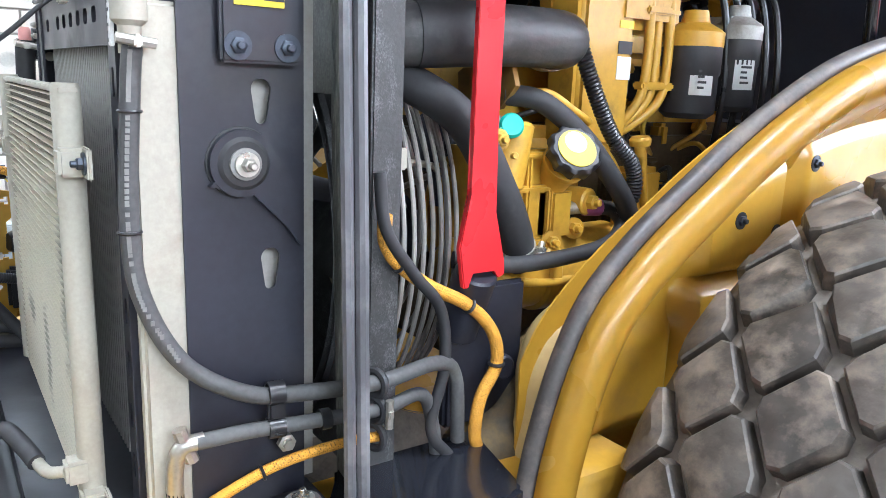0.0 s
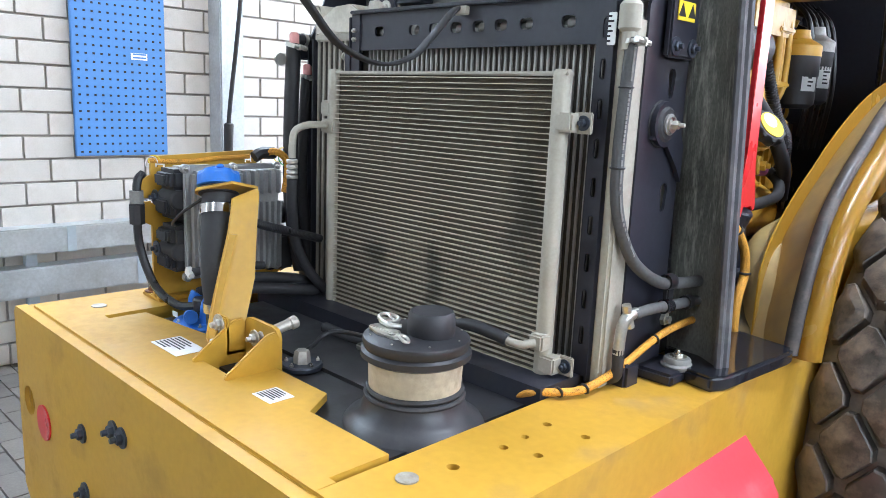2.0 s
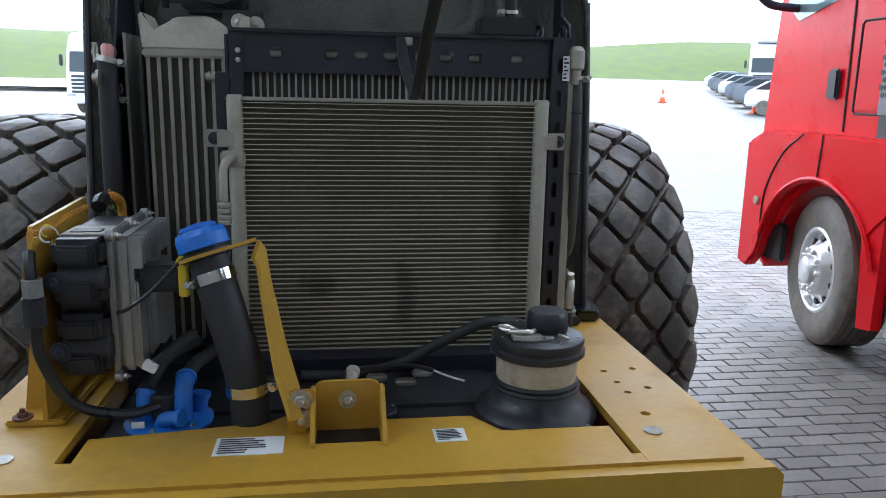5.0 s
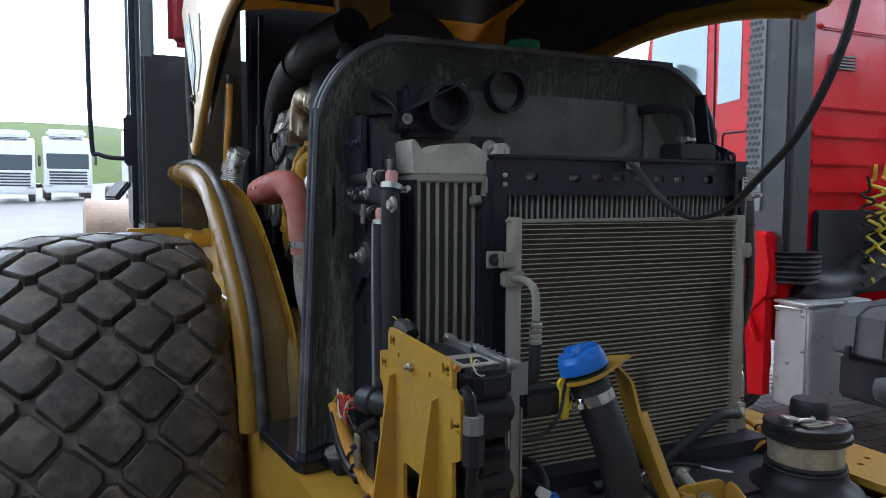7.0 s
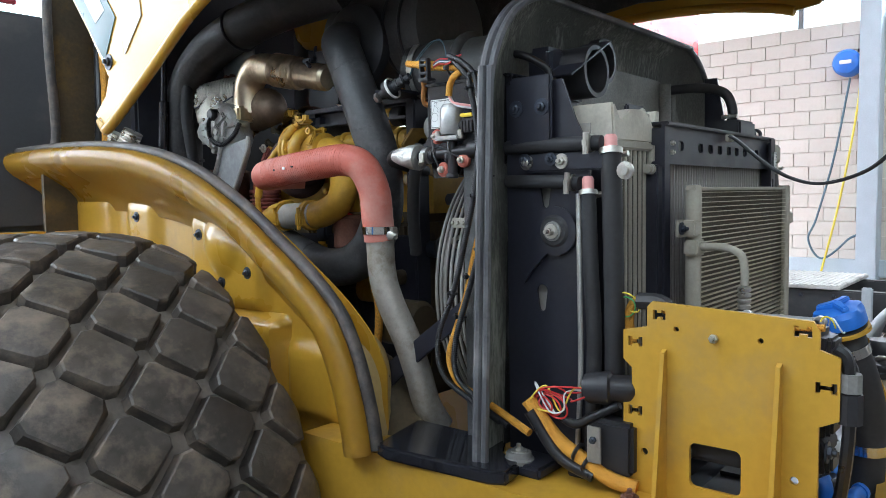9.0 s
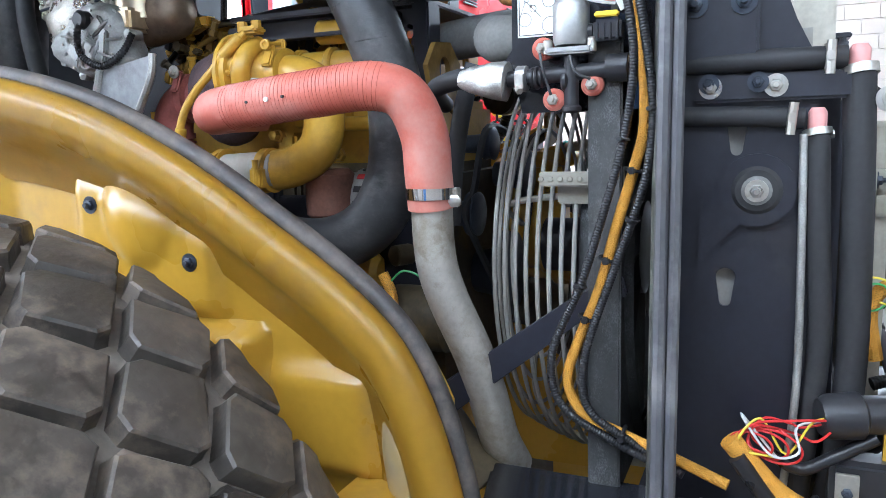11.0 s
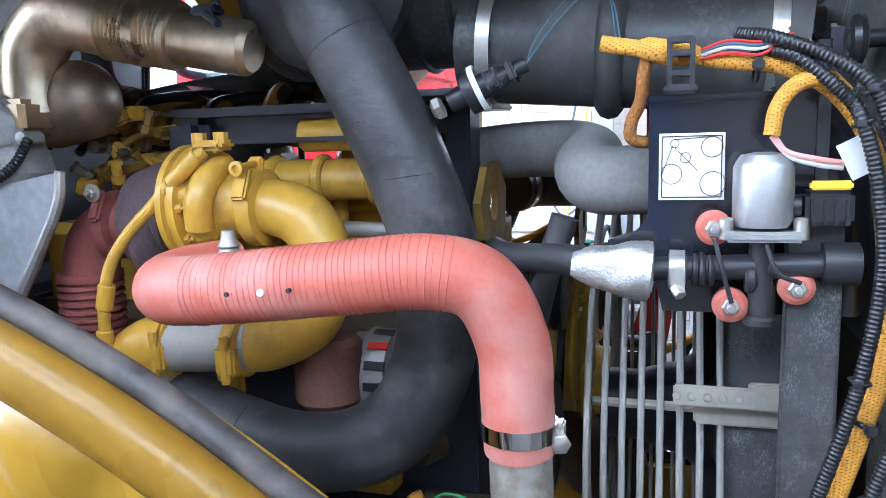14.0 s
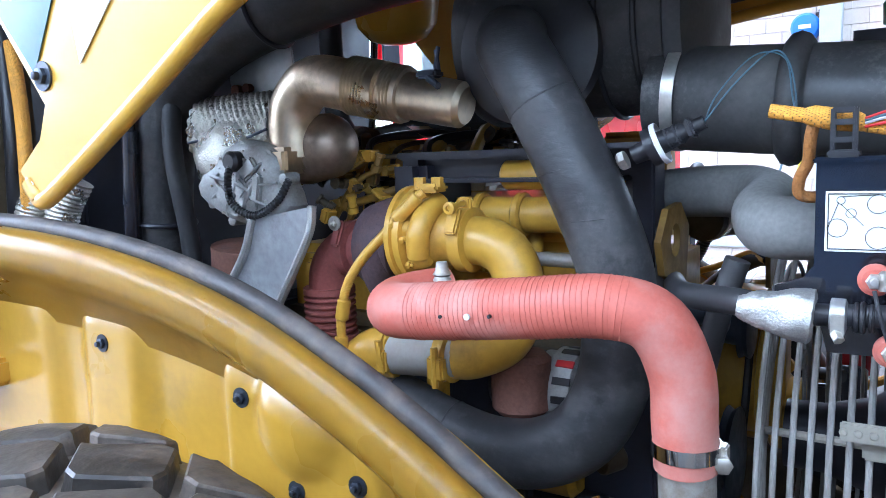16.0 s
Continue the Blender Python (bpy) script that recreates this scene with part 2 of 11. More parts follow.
def braid(m, scale, depth):
    """A woven pattern of dark crossings over a sleeve."""
    n, l = m.node_tree.nodes, m.node_tree.links
    b = n["Principled BSDF"]
    tc = n.new("ShaderNodeTexCoord")
    vals = []
    for rot in ((0.6, 0.4, 0.8), (-0.7, 0.5, -0.8)):
        mp = n.new("ShaderNodeMapping")
        mp.inputs["Rotation"].default_value = rot
        l.new(tc.outputs["Object"], mp.inputs["Vector"])
        w = n.new("ShaderNodeTexWave")
        w.inputs["Scale"].default_value, w.inputs["Distortion"].default_value = scale, 1.5
        l.new(mp.outputs[0], w.inputs["Vector"])
        vals.append(w.outputs["Fac"])
    mul = n.new("ShaderNodeMath")
    mul.operation = 'MULTIPLY'
    l.new(vals[0], mul.inputs[0])
    l.new(vals[1], mul.inputs[1])
    mr = n.new("ShaderNodeMapRange")
    mr.inputs[1].default_value, mr.inputs[2].default_value = 0.55, 0.8
    mr.inputs[3].default_value, mr.inputs[4].default_value = 0.0, depth
    l.new(mul.outputs[0], mr.inputs[0])
    old = b.inputs["Base Color"].links[0].from_socket
    mix = n.new("ShaderNodeMix")
    mix.data_type = 'RGBA'
    l.new(mr.outputs[0], mix.inputs[0])
    l.new(old, mix.inputs[6])
    mix.inputs[7].default_value = (0.03, 0.02, 0.012, 1)
    l.new(mix.outputs[2], b.inputs["Base Color"])


braid(LOOM, 130.0, 0.75)
CONDUIT = mat("corrugated_black_conduit", (0.016, 0.016, 0.018), 0.35, var=0.1, scale=20, fine=200, bump=0.02)
WHITE = mat("white_label", (0.78, 0.78, 0.76), 0.5, var=0.04, scale=20, fine=200, bump=0.01)
INK = mat("black_print", (0.02, 0.02, 0.022), 0.5, var=0.1, bump=0)
LABELYEL = mat("yellow_label", (0.85, 0.62, 0.03), 0.45, var=0.05, bump=0)
FIBER = mat("translucent_collar", (0.42, 0.36, 0.26), 0.5, var=0.2, scale=20, fine=90, bump=0.1, dirt=((0.2, 0.17, 0.12), 0.4, 18))
PINK = mat("pink_grommet", (0.72, 0.33, 0.30), 0.5, var=0.1)
MAGENTA = mat("purple_cap", (0.28, 0.07, 0.2), 0.45, var=0.1)
WIRE_R = mat("red_wire", (0.6, 0.03, 0.03), 0.4, var=0.05, bump=0)
WIRE_Y = mat("yellow_wire", (0.75, 0.6, 0.05), 0.4, var=0.05, bump=0)
WIRE_G = mat("green_wire", (0.08, 0.4, 0.12), 0.4, var=0.05, bump=0)
WIRE_W = mat("pale_wire", (0.6, 0.6, 0.62), 0.4, var=0.05, bump=0)
WIRE_B = mat("blue_grey_wire", (0.07, 0.13, 0.17), 0.4, var=0.05, bump=0)
BRICK = mat("white_sandlime_brick", (0.60, 0.565, 0.52), 0.8, var=0.08, scale=7, fine=120, bump=0.1, dirt=((0.42, 0.37, 0.31), 0.16, 4), obj=0.05)
BRICKS = mat("white_sandlime_brick_far", (0.60, 0.565, 0.52), 0.8, var=0.08, scale=7, fine=120, bump=0.1, dirt=((0.42, 0.37, 0.31), 0.16, 4), island=0.05)
MORTAR = mat("grey_mortar", (0.40, 0.375, 0.345), 0.9, var=0.2, scale=12, fine=150, bump=0.1)
CMORTAR = mat("pale_mortar", (0.73, 0.69, 0.63), 0.9, var=0.15, scale=12, fine=150, bump=0.1)
BLOCK = mat("white_painted_block", (0.60, 0.555, 0.495), 0.75, var=0.07, scale=3, fine=90, bump=0.06, dirt=((0.44, 0.38, 0.31), 0.2, 2.2), obj=0.05)
BLOCKFAR = mat("white_painted_block_far", (0.60, 0.555, 0.495), 0.75, var=0.07, scale=3, fine=90, bump=0.06, dirt=((0.44, 0.38, 0.31), 0.2, 2.2), island=0.05)
GALV = mat("galvanised_steel", (0.52, 0.55, 0.57), 0.45, 0.55, var=0.18, scale=7, fine=60, bump=0.03, dirt=((0.4, 0.4, 0.38), 0.2, 4))
CATWALK = mat("pale_alloy_tread", (0.60, 0.59, 0.56), 0.5, 0.3, var=0.2, scale=5, fine=60, bump=0.04, dirt=((0.25, 0.24, 0.22), 0.3, 4))
BOXPALE = mat("pale_grey_blue_plastic", (0.44, 0.48, 0.51), 0.5, var=0.12, scale=5, fine=80, bump=0.03, dirt=((0.2, 0.19, 0.18), 0.25, 4))
PALEBLUE = mat("pale_grey_blue_paint", (0.45, 0.52, 0.57), 0.5, var=0.1, scale=5, fine=60, bump=0.02)
PEGBLUE = mat("blue_painted_sheet", (0.10, 0.26, 0.60), 0.45, var=0.08, scale=4, fine=80, bump=0.01)
PAVER = mat("concrete_paver", (0.15, 0.138, 0.124), 0.55, var=0.25, scale=8, fine=90, bump=0.12, dirt=((0.11, 0.10, 0.09), 0.35, 3), obj=0.18)
PAVERS = mat("concrete_paver_far", (0.15, 0.138, 0.124), 0.55, var=0.25, scale=8, fine=90, bump=0.12, dirt=((0.11, 0.10, 0.09), 0.35, 3), island=0.18)
GROUND = mat("yard_asphalt", (0.16, 0.155, 0.145), 0.6, var=0.25, scale=0.8, fine=40, bump=0.08, dirt=((0.28, 0.27, 0.25), 0.3, 0.3))
GRASS = mat("grass_bank", (0.10, 0.14, 0.03), 0.9, var=0.35, scale=0.5, fine=12, bump=0.2)
TRUCKRED = mat("truck_red_paint", (0.70, 0.005, 0.011), 0.28, var=0.05, scale=2, fine=40, bump=0.004, coat=0.08, spec=0.2)
TRUCKWHITE = mat("white_vehicle_paint", (0.75, 0.76, 0.77), 0.3, var=0.05, scale=2, fine=40, bump=0.004, coat=0.3)
CARGREY = mat("grey_vehicle_paint", (0.18, 0.2, 0.23), 0.3, var=0.08, scale=2, fine=40, bump=0.004, coat=0.3)
DARKGREY = mat("dark_grey_plastic", (0.05, 0.052, 0.056), 0.55, var=0.15, scale=5, fine=120, bump=0.04, dirt=((0.13, 0.12, 0.11), 0.25, 4))
MIDGREY = mat("mid_grey_panel", (0.20, 0.21, 0.22), 0.5, var=0.12, scale=5, fine=90, bump=0.03)
BOXGREY = mat("weathered_grey_plastic", (0.105, 0.108, 0.112), 0.6, var=0.2, scale=5, fine=90, bump=0.04, dirt=((0.17, 0.165, 0.155), 0.3, 4))
CHROME = mat("polished_metal", (0.7, 0.7, 0.7), 0.14, 1.0, var=0.06, scale=8, fine=80, bump=0.01, dirt=((0.3, 0.28, 0.25), 0.12, 8))
GLASS = glass("window_glass", (0.75, 0.88, 0.88))
# opaque pane, a sky reflection is painted in as its pale base colour
SKYGLASS = mat("sky_toned_glass", (0.25, 0.33, 0.35), 0.05, 0.3, var=0.1, scale=2, fine=20, bump=0)
DARKGLASS = mat("dark_window", (0.03, 0.05, 0.055), 0.06, var=0.1, bump=0)
SEATRED = mat("red_plastic", (0.5, 0.03, 0.04), 0.5, var=0.1)
ORANGE = mat("orange_cone_plastic", (0.85, 0.13, 0.03), 0.5, var=0.1)
CEIL = mat("hall_ceiling_sheet", (0.5, 0.5, 0.5), 0.7, var=0.1, scale=1, fine=20, bump=0.02)
RUSTDRUM = mat("worn_drum_steel", (0.27, 0.19, 0.13), 0.55, 0.4, var=0.3, scale=3, fine=40, bump=0.05, dirt=((0.14, 0.1, 0.07), 0.4, 4))
FINS = mat("dusty_cooling_fins", (0.055, 0.049, 0.037), 0.75, 0.2, var=0.25, scale=5, fine=300, bump=0.1, dirt=((0.05, 0.042, 0.03), 0.3, 5), stretch=(6, 1, 1))
FINTUBE = mat("condenser_tube_aluminium", (0.62, 0.56, 0.44), 0.5, 0.4, var=0.15, scale=5, fine=120, bump=0.02, dirt=((0.2, 0.17, 0.12), 0.3, 5))
COREFINS = mat("condenser_fins", (0.10, 0.086, 0.062), 0.75, 0.2, var=0.3, scale=4, fine=260, bump=0.15, stretch=(5, 1, 1))


def oil_stains(m, spots, col):
    """Dark oily blotches with ragged edges, at fixed places (x, z, half width, half height) of the cooler."""
    n, l = m.node_tree.nodes, m.node_tree.links
    b = n["Principled BSDF"]
    geo = n.new("ShaderNodeNewGeometry")
    ns = n.new("ShaderNodeTexNoise")
    ns.inputs["Scale"].default_value, ns.inputs["Detail"].default_value = 22.0, 6.0
    l.new(geo.outputs["Position"], ns.inputs["Vector"])
    total = None
    for x, z, w, h in spots:
        sb, sc = n.new("ShaderNodeVectorMath"), n.new("ShaderNodeVectorMath")
        sb.operation, sc.operation = 'SUBTRACT', 'MULTIPLY'
        sb.inputs[1].default_value, sc.inputs[1].default_value = (x, 0, z), (1 / w, 0, 1 / h)
        l.new(geo.outputs["Position"], sb.inputs[0])
        l.new(sb.outputs[0], sc.inputs[0])
        ln = n.new("ShaderNodeVectorMath")
        ln.operation = 'LENGTH'
        l.new(sc.outputs[0], ln.inputs[0])
        sm = n.new("ShaderNodeMath")
        sm.operation = 'MULTIPLY_ADD'
        sm.inputs[1].default_value = 2.2
        l.new(ns.outputs[0], sm.inputs[0])
        l.new(ln.outputs["Value"], sm.inputs[2])
        mr = n.new("ShaderNodeMapRange")
        mr.inputs[1].default_value, mr.inputs[2].default_value = 1.5, 2.3
        mr.inputs[3].default_value, mr.inputs[4].default_value = 0.55, 0.0
        l.new(sm.outputs[0], mr.inputs[0])
        if total is None:
            total = mr.outputs[0]
        else:
            mx = n.new("ShaderNodeMath")
            mx.operation = 'MAXIMUM'
            l.new(total, mx.inputs[0])
            l.new(mr.outputs[0], mx.inputs[1])
            total = mx.outputs[0]
    old = b.inputs["Base Color"].links[0].from_socket
    mix = n.new("ShaderNodeMix")
    mix.data_type = 'RGBA'
    l.new(total, mix.inputs[0])
    l.new(old, mix.inputs[6])
    mix.inputs[7].default_value = (*col, 1)
    l.new(mix.outputs[2], b.inputs["Base Color"])


def flecks(m, scale, lo, hi, amount, col, stretch=(1, 1, 1)):
    """Pale dust caught as fine flecks and smears on a matt surface."""
    n, l = m.node_tree.nodes, m.node_tree.links
    b = n["Principled BSDF"]
    tc = n.new("ShaderNodeTexCoord")
    mp = n.new("ShaderNodeMapping")
    mp.inputs["Scale"].default_value = stretch
    l.new(tc.outputs["Object"], mp.inputs["Vector"])
    fine, broad = n.new("ShaderNodeTexNoise"), n.new("ShaderNodeTexNoise")
    for t, s, d in ((fine, scale, 5.0), (broad, scale * 0.045, 3.0)):
        t.inputs["Scale"].default_value, t.inputs["Detail"].default_value, t.inputs["Roughness"].default_value = s, d, 0.7
        l.new(mp.outputs[0], t.inputs["Vector"])
    mul = n.new("ShaderNodeMath")
    mul.operation = 'MULTIPLY'
    l.new(fine.outputs[0], mul.inputs[0])
    l.new(broad.outputs[0], mul.inputs[1])
    mr = n.new("ShaderNodeMapRange")
    mr.inputs[1].default_value, mr.inputs[2].default_value = lo, hi
    mr.inputs[3].default_value, mr.inputs[4].default_value = 0.0, amount
    l.new(mul.outputs[0], mr.inputs[0])
    old = b.inputs["Base Color"].links[0].from_socket
    mix = n.new("ShaderNodeMix")
    mix.data_type = 'RGBA'
    l.new(mr.outputs[0], mix.inputs[0])
    l.new(old, mix.inputs[6])
    mix.inputs[7].default_value = (*col, 1)
    l.new(mix.outputs[2], b.inputs["Base Color"])


flecks(FELT, 110.0, 0.25, 0.37, 0.65, (0.44, 0.44, 0.38), (1, 1, 0.16))
flecks(PANEL, 260.0, 0.27, 0.40, 0.45, (0.26, 0.25, 0.21))
flecks(SCUFFED, 520.0, 0.27, 0.45, 0.38, (0.36, 0.37, 0.37), (1, 1, 0.6))
flecks(WRAPHOSE, 60.0, 0.27, 0.42, 0.35, (0.15, 0.145, 0.14))
flecks(DUSTPLASTIC, 120.0, 0.29, 0.42, 0.3, (0.2, 0.19, 0.17))
flecks(STEELPIPE, 60.0, 0.27, 0.38, 0.6, (0.20, 0.16, 0.11))
for m_ in (BLOCK, BLOCKFAR):
    flecks(m_, 22.0, 0.28, 0.42, 0.4, (0.42, 0.37, 0.30), (1, 1, 0.3))
for m_ in (FINTUBE, COREFINS):
    oil_stains(m_, ((0.27, 1.40, 0.05, 0.13), (0.03, 1.22, 0.025, 0.09), (-0.16, 1.25, 0.04, 0.03)), (0.03, 0.028, 0.022))


# ---- building helpers ----
def V(*a):
    return Vector(a)


def mesh_of(name, bm, material, angle=38):
    bmesh.ops.recalc_face_normals(bm, faces=bm.faces)
    me = bpy.data.meshes.new(name)
    bm.to_mesh(me)
    bm.free()
    for m in material if isinstance(material, (list, tuple)) else [material]:
        me.materials.append(m)
    me.shade_smooth()
    me.set_sharp_from_angle(angle=radians(angle))
    return me


def part(name, bm, material, parent=None, label="", angle=38):
    """One mesh, in world coordinates, under a thing or under a part."""
    ob = new(name, mesh_of(name, bm, material, angle))
    if parent is not None:
        ob.parent = parent
        if parent.type == 'EMPTY':
            ob.matrix_parent_inverse = Matrix.Translation(-parent.location)
    if label:
        ob["label"] = label
    return ob


def thing(name, base, label, category, group=""):
    ob = new(name)
    ob.empty_display_size = 0.05
    ob.location = base
    return tagged(ob, label, category, group)


def single(name, bm, material, label, category, group="", kind="", angle=38):
    return tagged(part(name, bm, material, None, "", angle), label, category, group, kind)


def B():
    return bmesh.new()


def box(bm, c, s, bev=0.0, rot=None, seg=2):
    r = bmesh.ops.create_cube(bm, size=1.0)
    vs = r["verts"]
    m = Matrix.Translation(c)
    if rot:
        m = m @ Euler([radians(a) for a in rot]).to_matrix().to_4x4()
    m = m @ Matrix.Diagonal((*s, 1))
    bmesh.ops.transform(bm, matrix=m, verts=vs)
    if bev:
        es = list({e for v in vs for e in v.link_edges})
        bmesh.ops.bevel(bm, geom=es, offset=bev, segments=seg, affect='EDGES', clamp_overlap=True)
    return bm


def axes_for(d):
    d = Vector(d).normalized()
    up = Vector((0, 0, 1)) if abs(d.z) < 0.9 else Vector((0, 1, 0))
    u = d.cross(up).normalized()
    return d, u, d.cross(u).normalized()


def lathe(bm, p, d, prof, n=24, cap=True):
    """Rings of (distance along d, radius) from the point p."""
    p = Vector(p)
    d, u, v = axes_for(d)
    rings = []
    for h, r in prof:
        rings.append([bm.verts.new(p + d * h + (u * math.cos(2 * math.pi * i / n) + v * math.sin(2 * math.pi * i / n)) * r) for i in range(n)])
    for a, b in zip(rings, rings[1:]):
        for i in range(n):
            bm.faces.new((a[i], a[(i + 1) % n], b[(i + 1) % n], b[i]))
    if cap:
        for r in (rings[0], rings[-1]):
            bm.faces.new(r)
    return bm


def cyl(bm, p0, p1, r, n=20, bev=0.0):
    p0, p1 = Vector(p0), Vector(p1)
    L = (p1 - p0).length
    prof = [(0, r), (L, r)] if not bev else [(0, r - bev), (bev, r), (L - bev, r), (L, r - bev)]
    return lathe(bm, p0, p1 - p0, prof, n)


def curve_pts(pts, sub=8):
    pts = [Vector(p) for p in pts]
    if len(pts) < 3:
        return pts
    ext = [pts[0] * 2 - pts[1]] + pts + [pts[-1] * 2 - pts[-2]]
    out = []
    for i in range(1, len(ext) - 2):
        a, b, c, d = ext[i - 1:i + 3]
        for k in range(sub):
            t = k / sub
            out.append(0.5 * (2 * b + (c - a) * t + (2 * a - 5 * b + 4 * c - d) * t * t + (3 * b - a - 3 * c + d) * t ** 3))
    out.append(pts[-1])
    return out


def tube(bm, pts, r, n=12, sub=8, rib=None, flat=None):
    """A pipe along a smooth line. rib: (depth, pitch) of a corrugation; flat: a factor that squashes the section."""
    line = curve_pts(pts, sub)
    if rib:
        fine, acc = [line[0]], 0.0
        step = rib[1] / 4
        for a, b in zip(line, line[1:]):
            L = (b - a).length
            k = step - acc
            while k <= L:
                fine.append(a.lerp(b, k / L))
                k += step
            acc = (acc + L) % step
        line = fine
    t0 = (line[1] - line[0]).normalized()
    _, u, v = axes_for(t0)
    rings = []
    N = len(line)
    for i, p in enumerate(line):
        t = (line[min(i + 1, N - 1)] - line[max(i - 1, 0)]).normalized()
        u = (u - t * u.dot(t)).normalized()
        v = t.cross(u)
        rr = r if not isinstance(r, (list, tuple)) else r[0] + (r[1] - r[0]) * i / (N - 1)
        if rib:
            rr -= rib[0] * (0, 0.5, 1, 0.5)[i % 4]
        rings.append([bm.verts.new(p + (u * math.cos(2 * math.pi * k / n) * (flat or 1) + v * math.sin(2 * math.pi * k / n)) * rr) for k in range(n)])
    for a, b in zip(rings, rings[1:]):
        for k in range(n):
            bm.faces.new((a[k], a[(k + 1) % n], b[(k + 1) % n], b[k]))
    bm.faces.new(rings[0])
    bm.faces.new(rings[-1])
    return bm


def torus(bm, c, d, R, r, n=40, m=8, a0=0.0, a1=360.0):
    d, u, v = axes_for(d)
    c = Vector(c)
    full = a1 - a0 >= 360
    rings = []
    for i in range(n if full else n + 1):
        a = radians(a0 + (a1 - a0) * i / n)
        o = u * math.cos(a) + v * math.sin(a)
        rings.append([bm.verts.new(c + o * (R + r * math.cos(2 * math.pi * k / m)) + d * r * math.sin(2 * math.pi * k / m)) for k in range(m)])
    pairs = list(zip(rings, rings[1:] + rings[:1])) if full else list(zip(rings, rings[1:]))
    for a, b in pairs:
        for k in range(m):
            bm.faces.new((a[k], a[(k + 1) % m], b[(k + 1) % m], b[k]))
    return bm


def circle2(cx, cy, r, n=20):
    return [(cx + r * math.cos(2 * math.pi * i / n), cy + r * math.sin(2 * math.pi * i / n)) for i in range(n)]


def rrect(x0, y0, x1, y1, r, n=5):
    out = []
    for cx, cy, a in ((x1 - r, y1 - r, 0), (x0 + r, y1 - r, 90), (x0 + r, y0 + r, 180), (x1 - r, y0 + r, 270)):
        for i in range(n + 1):
            t = radians(a + 90 * i / n)
            out.append((cx + r * math.cos(t), cy + r * math.sin(t)))
    return out


def plate(bm, outer, holes, o, u, v, t):
    """A flat sheet with openings: 2D outlines in the axes u, v at o, thickened by t along u x v."""
    o, u, v = Vector(o), Vector(u).normalized(), Vector(v).normalized()
    w = u.cross(v).normalized() * t
    edges, loops = [], []
    for loop in [outer] + list(holes):
        vs = [bm.verts.new(o + u * a + v * b) for a, b in loop]
        loops.append(vs)
        for a, b in zip(vs, vs[1:] + vs[:1]):
            edges.append(bm.edges.new((a, b)))
    if holes:
        faces = [f for f in bmesh.ops.triangle_fill(bm, edges=edges, use_beauty=True, normal=w.normalized())["geom"] if isinstance(f, bmesh.types.BMFace)]
    else:
        faces = [bm.faces.new(loops[0])]
    low = {x: bm.verts.new(x.co + w) for f in faces for x in f.verts}
    for f in faces:
        bm.faces.new([low[x] for x in reversed(f.verts)])
    for vs in loops:
        for a, b in zip(vs, vs[1:] + vs[:1]):
            if a in low and b in low:
                bm.faces.new((a, b, low[b], low[a]))
    return bm


def bolt(parent, p, d, r=0.011, h=0.009, material=None, washer=True, name="bolt"):
    bm = B()
    d_, u, v = axes_for(d)
    if washer:
        cyl(bm, p, Vector(p) + d_ * h * 0.35, r * 1.7, 18)
    lathe(bm, p, d, [(0, r), (h, r), (h * 1.15, r * 0.82)], 6)
    lathe(bm, Vector(p) + d_ * h, d, [(0, r * 0.5), (h * 0.9, r * 0.5), (h, r * 0.4)], 10)
    return part(name, bm, material or ZINC, parent)


def clamp(parent, c, d, r, w=0.012, material=None):
    """A worm-drive hose clamp: a band with its screw."""
    bm = B()
    c = Vector(c)
    d_, u, v = axes_for(d)
    lathe(bm, c - d_ * w / 2, d_, [(0, r), (0, r + 0.003), (w, r + 0.003), (w, r)], 28, cap=False)
    box(bm, c + u * (r + 0.008), (0.02, w * 1.1, 0.014), 0.002)
    cyl(bm, c + u * (r + 0.01) - v * 0.02, c + u * (r + 0.01) + v * 0.022, 0.006, 8)
    return part("hose_clamp", bm, material or ZINC, parent)


def bars(parent, o, u, v, w, h, rows, material=None, t=0.0006, seed=1, name="print"):
    """Print too small to read, as bars."""
    rnd = random.Random(seed)
    bm = B()
    o, u, v = Vector(o), Vector(u).normalized(), Vector(v).normalized()
    nrm = u.cross(v)
    for i in range(rows):
        L = w * rnd.uniform(0.45, 0.95)
        y = h * (1 - (i + 0.5) / rows)
        plate(bm, [(w * 0.03, y - h / rows * 0.22), (L, y - h / rows * 0.22), (L, y + h / rows * 0.22), (w * 0.03, y + h / rows * 0.22)], [], o + nrm * t, u, v, t * 0.5)
    return part(name, bm, material or INK, parent)


# ---- the hall and the yard ----
CX = -0.088          # the machine's middle line
DECK = 1.08          # top of the rear frame
WL, WR = -3.5, 9.2   # the hall's side walls
YO = 6.0             # the hall's open front
HALL_TOP = 5.0


def rise(x, y):
    """The yard falls towards the hall: its level at a place."""
    return (0.036 + 0.0011 * min(max(x, -15.0), 13.0)) * (min(max(y, 9.0), 97.0) - 9.0)


def ground_sheet():
    bm = B()
    xs = [-300, -60] + list(range(-15, 14, 2)) + [60, 300]
    rows = [[bm.verts.new((x, y, rise(x, y) - 0.02)) for x in xs] for y in [-300, 0] + list(range(9, 98, 4)) + [400]]
    for a, b in zip(rows, rows[1:]):
        for i in range(len(xs) - 1):
            bm.faces.new((a[i], a[i + 1], b[i + 1], b[i]))
    return single("ground", bm, GROUND, "grey yard paving that runs on to the horizon", "ground", kind="structure")


ground_sheet()


def wall_block(name, x0, x1, y0, y1, z0, z1, material, label):
    bm = B()
    box(bm, ((x0 + x1) / 2, (y0 + y1) / 2, (z0 + z1) / 2), (x1 - x0, y1 - y0, z1 - z0))
    return single(name, bm, material, label, "wall", kind="structure")


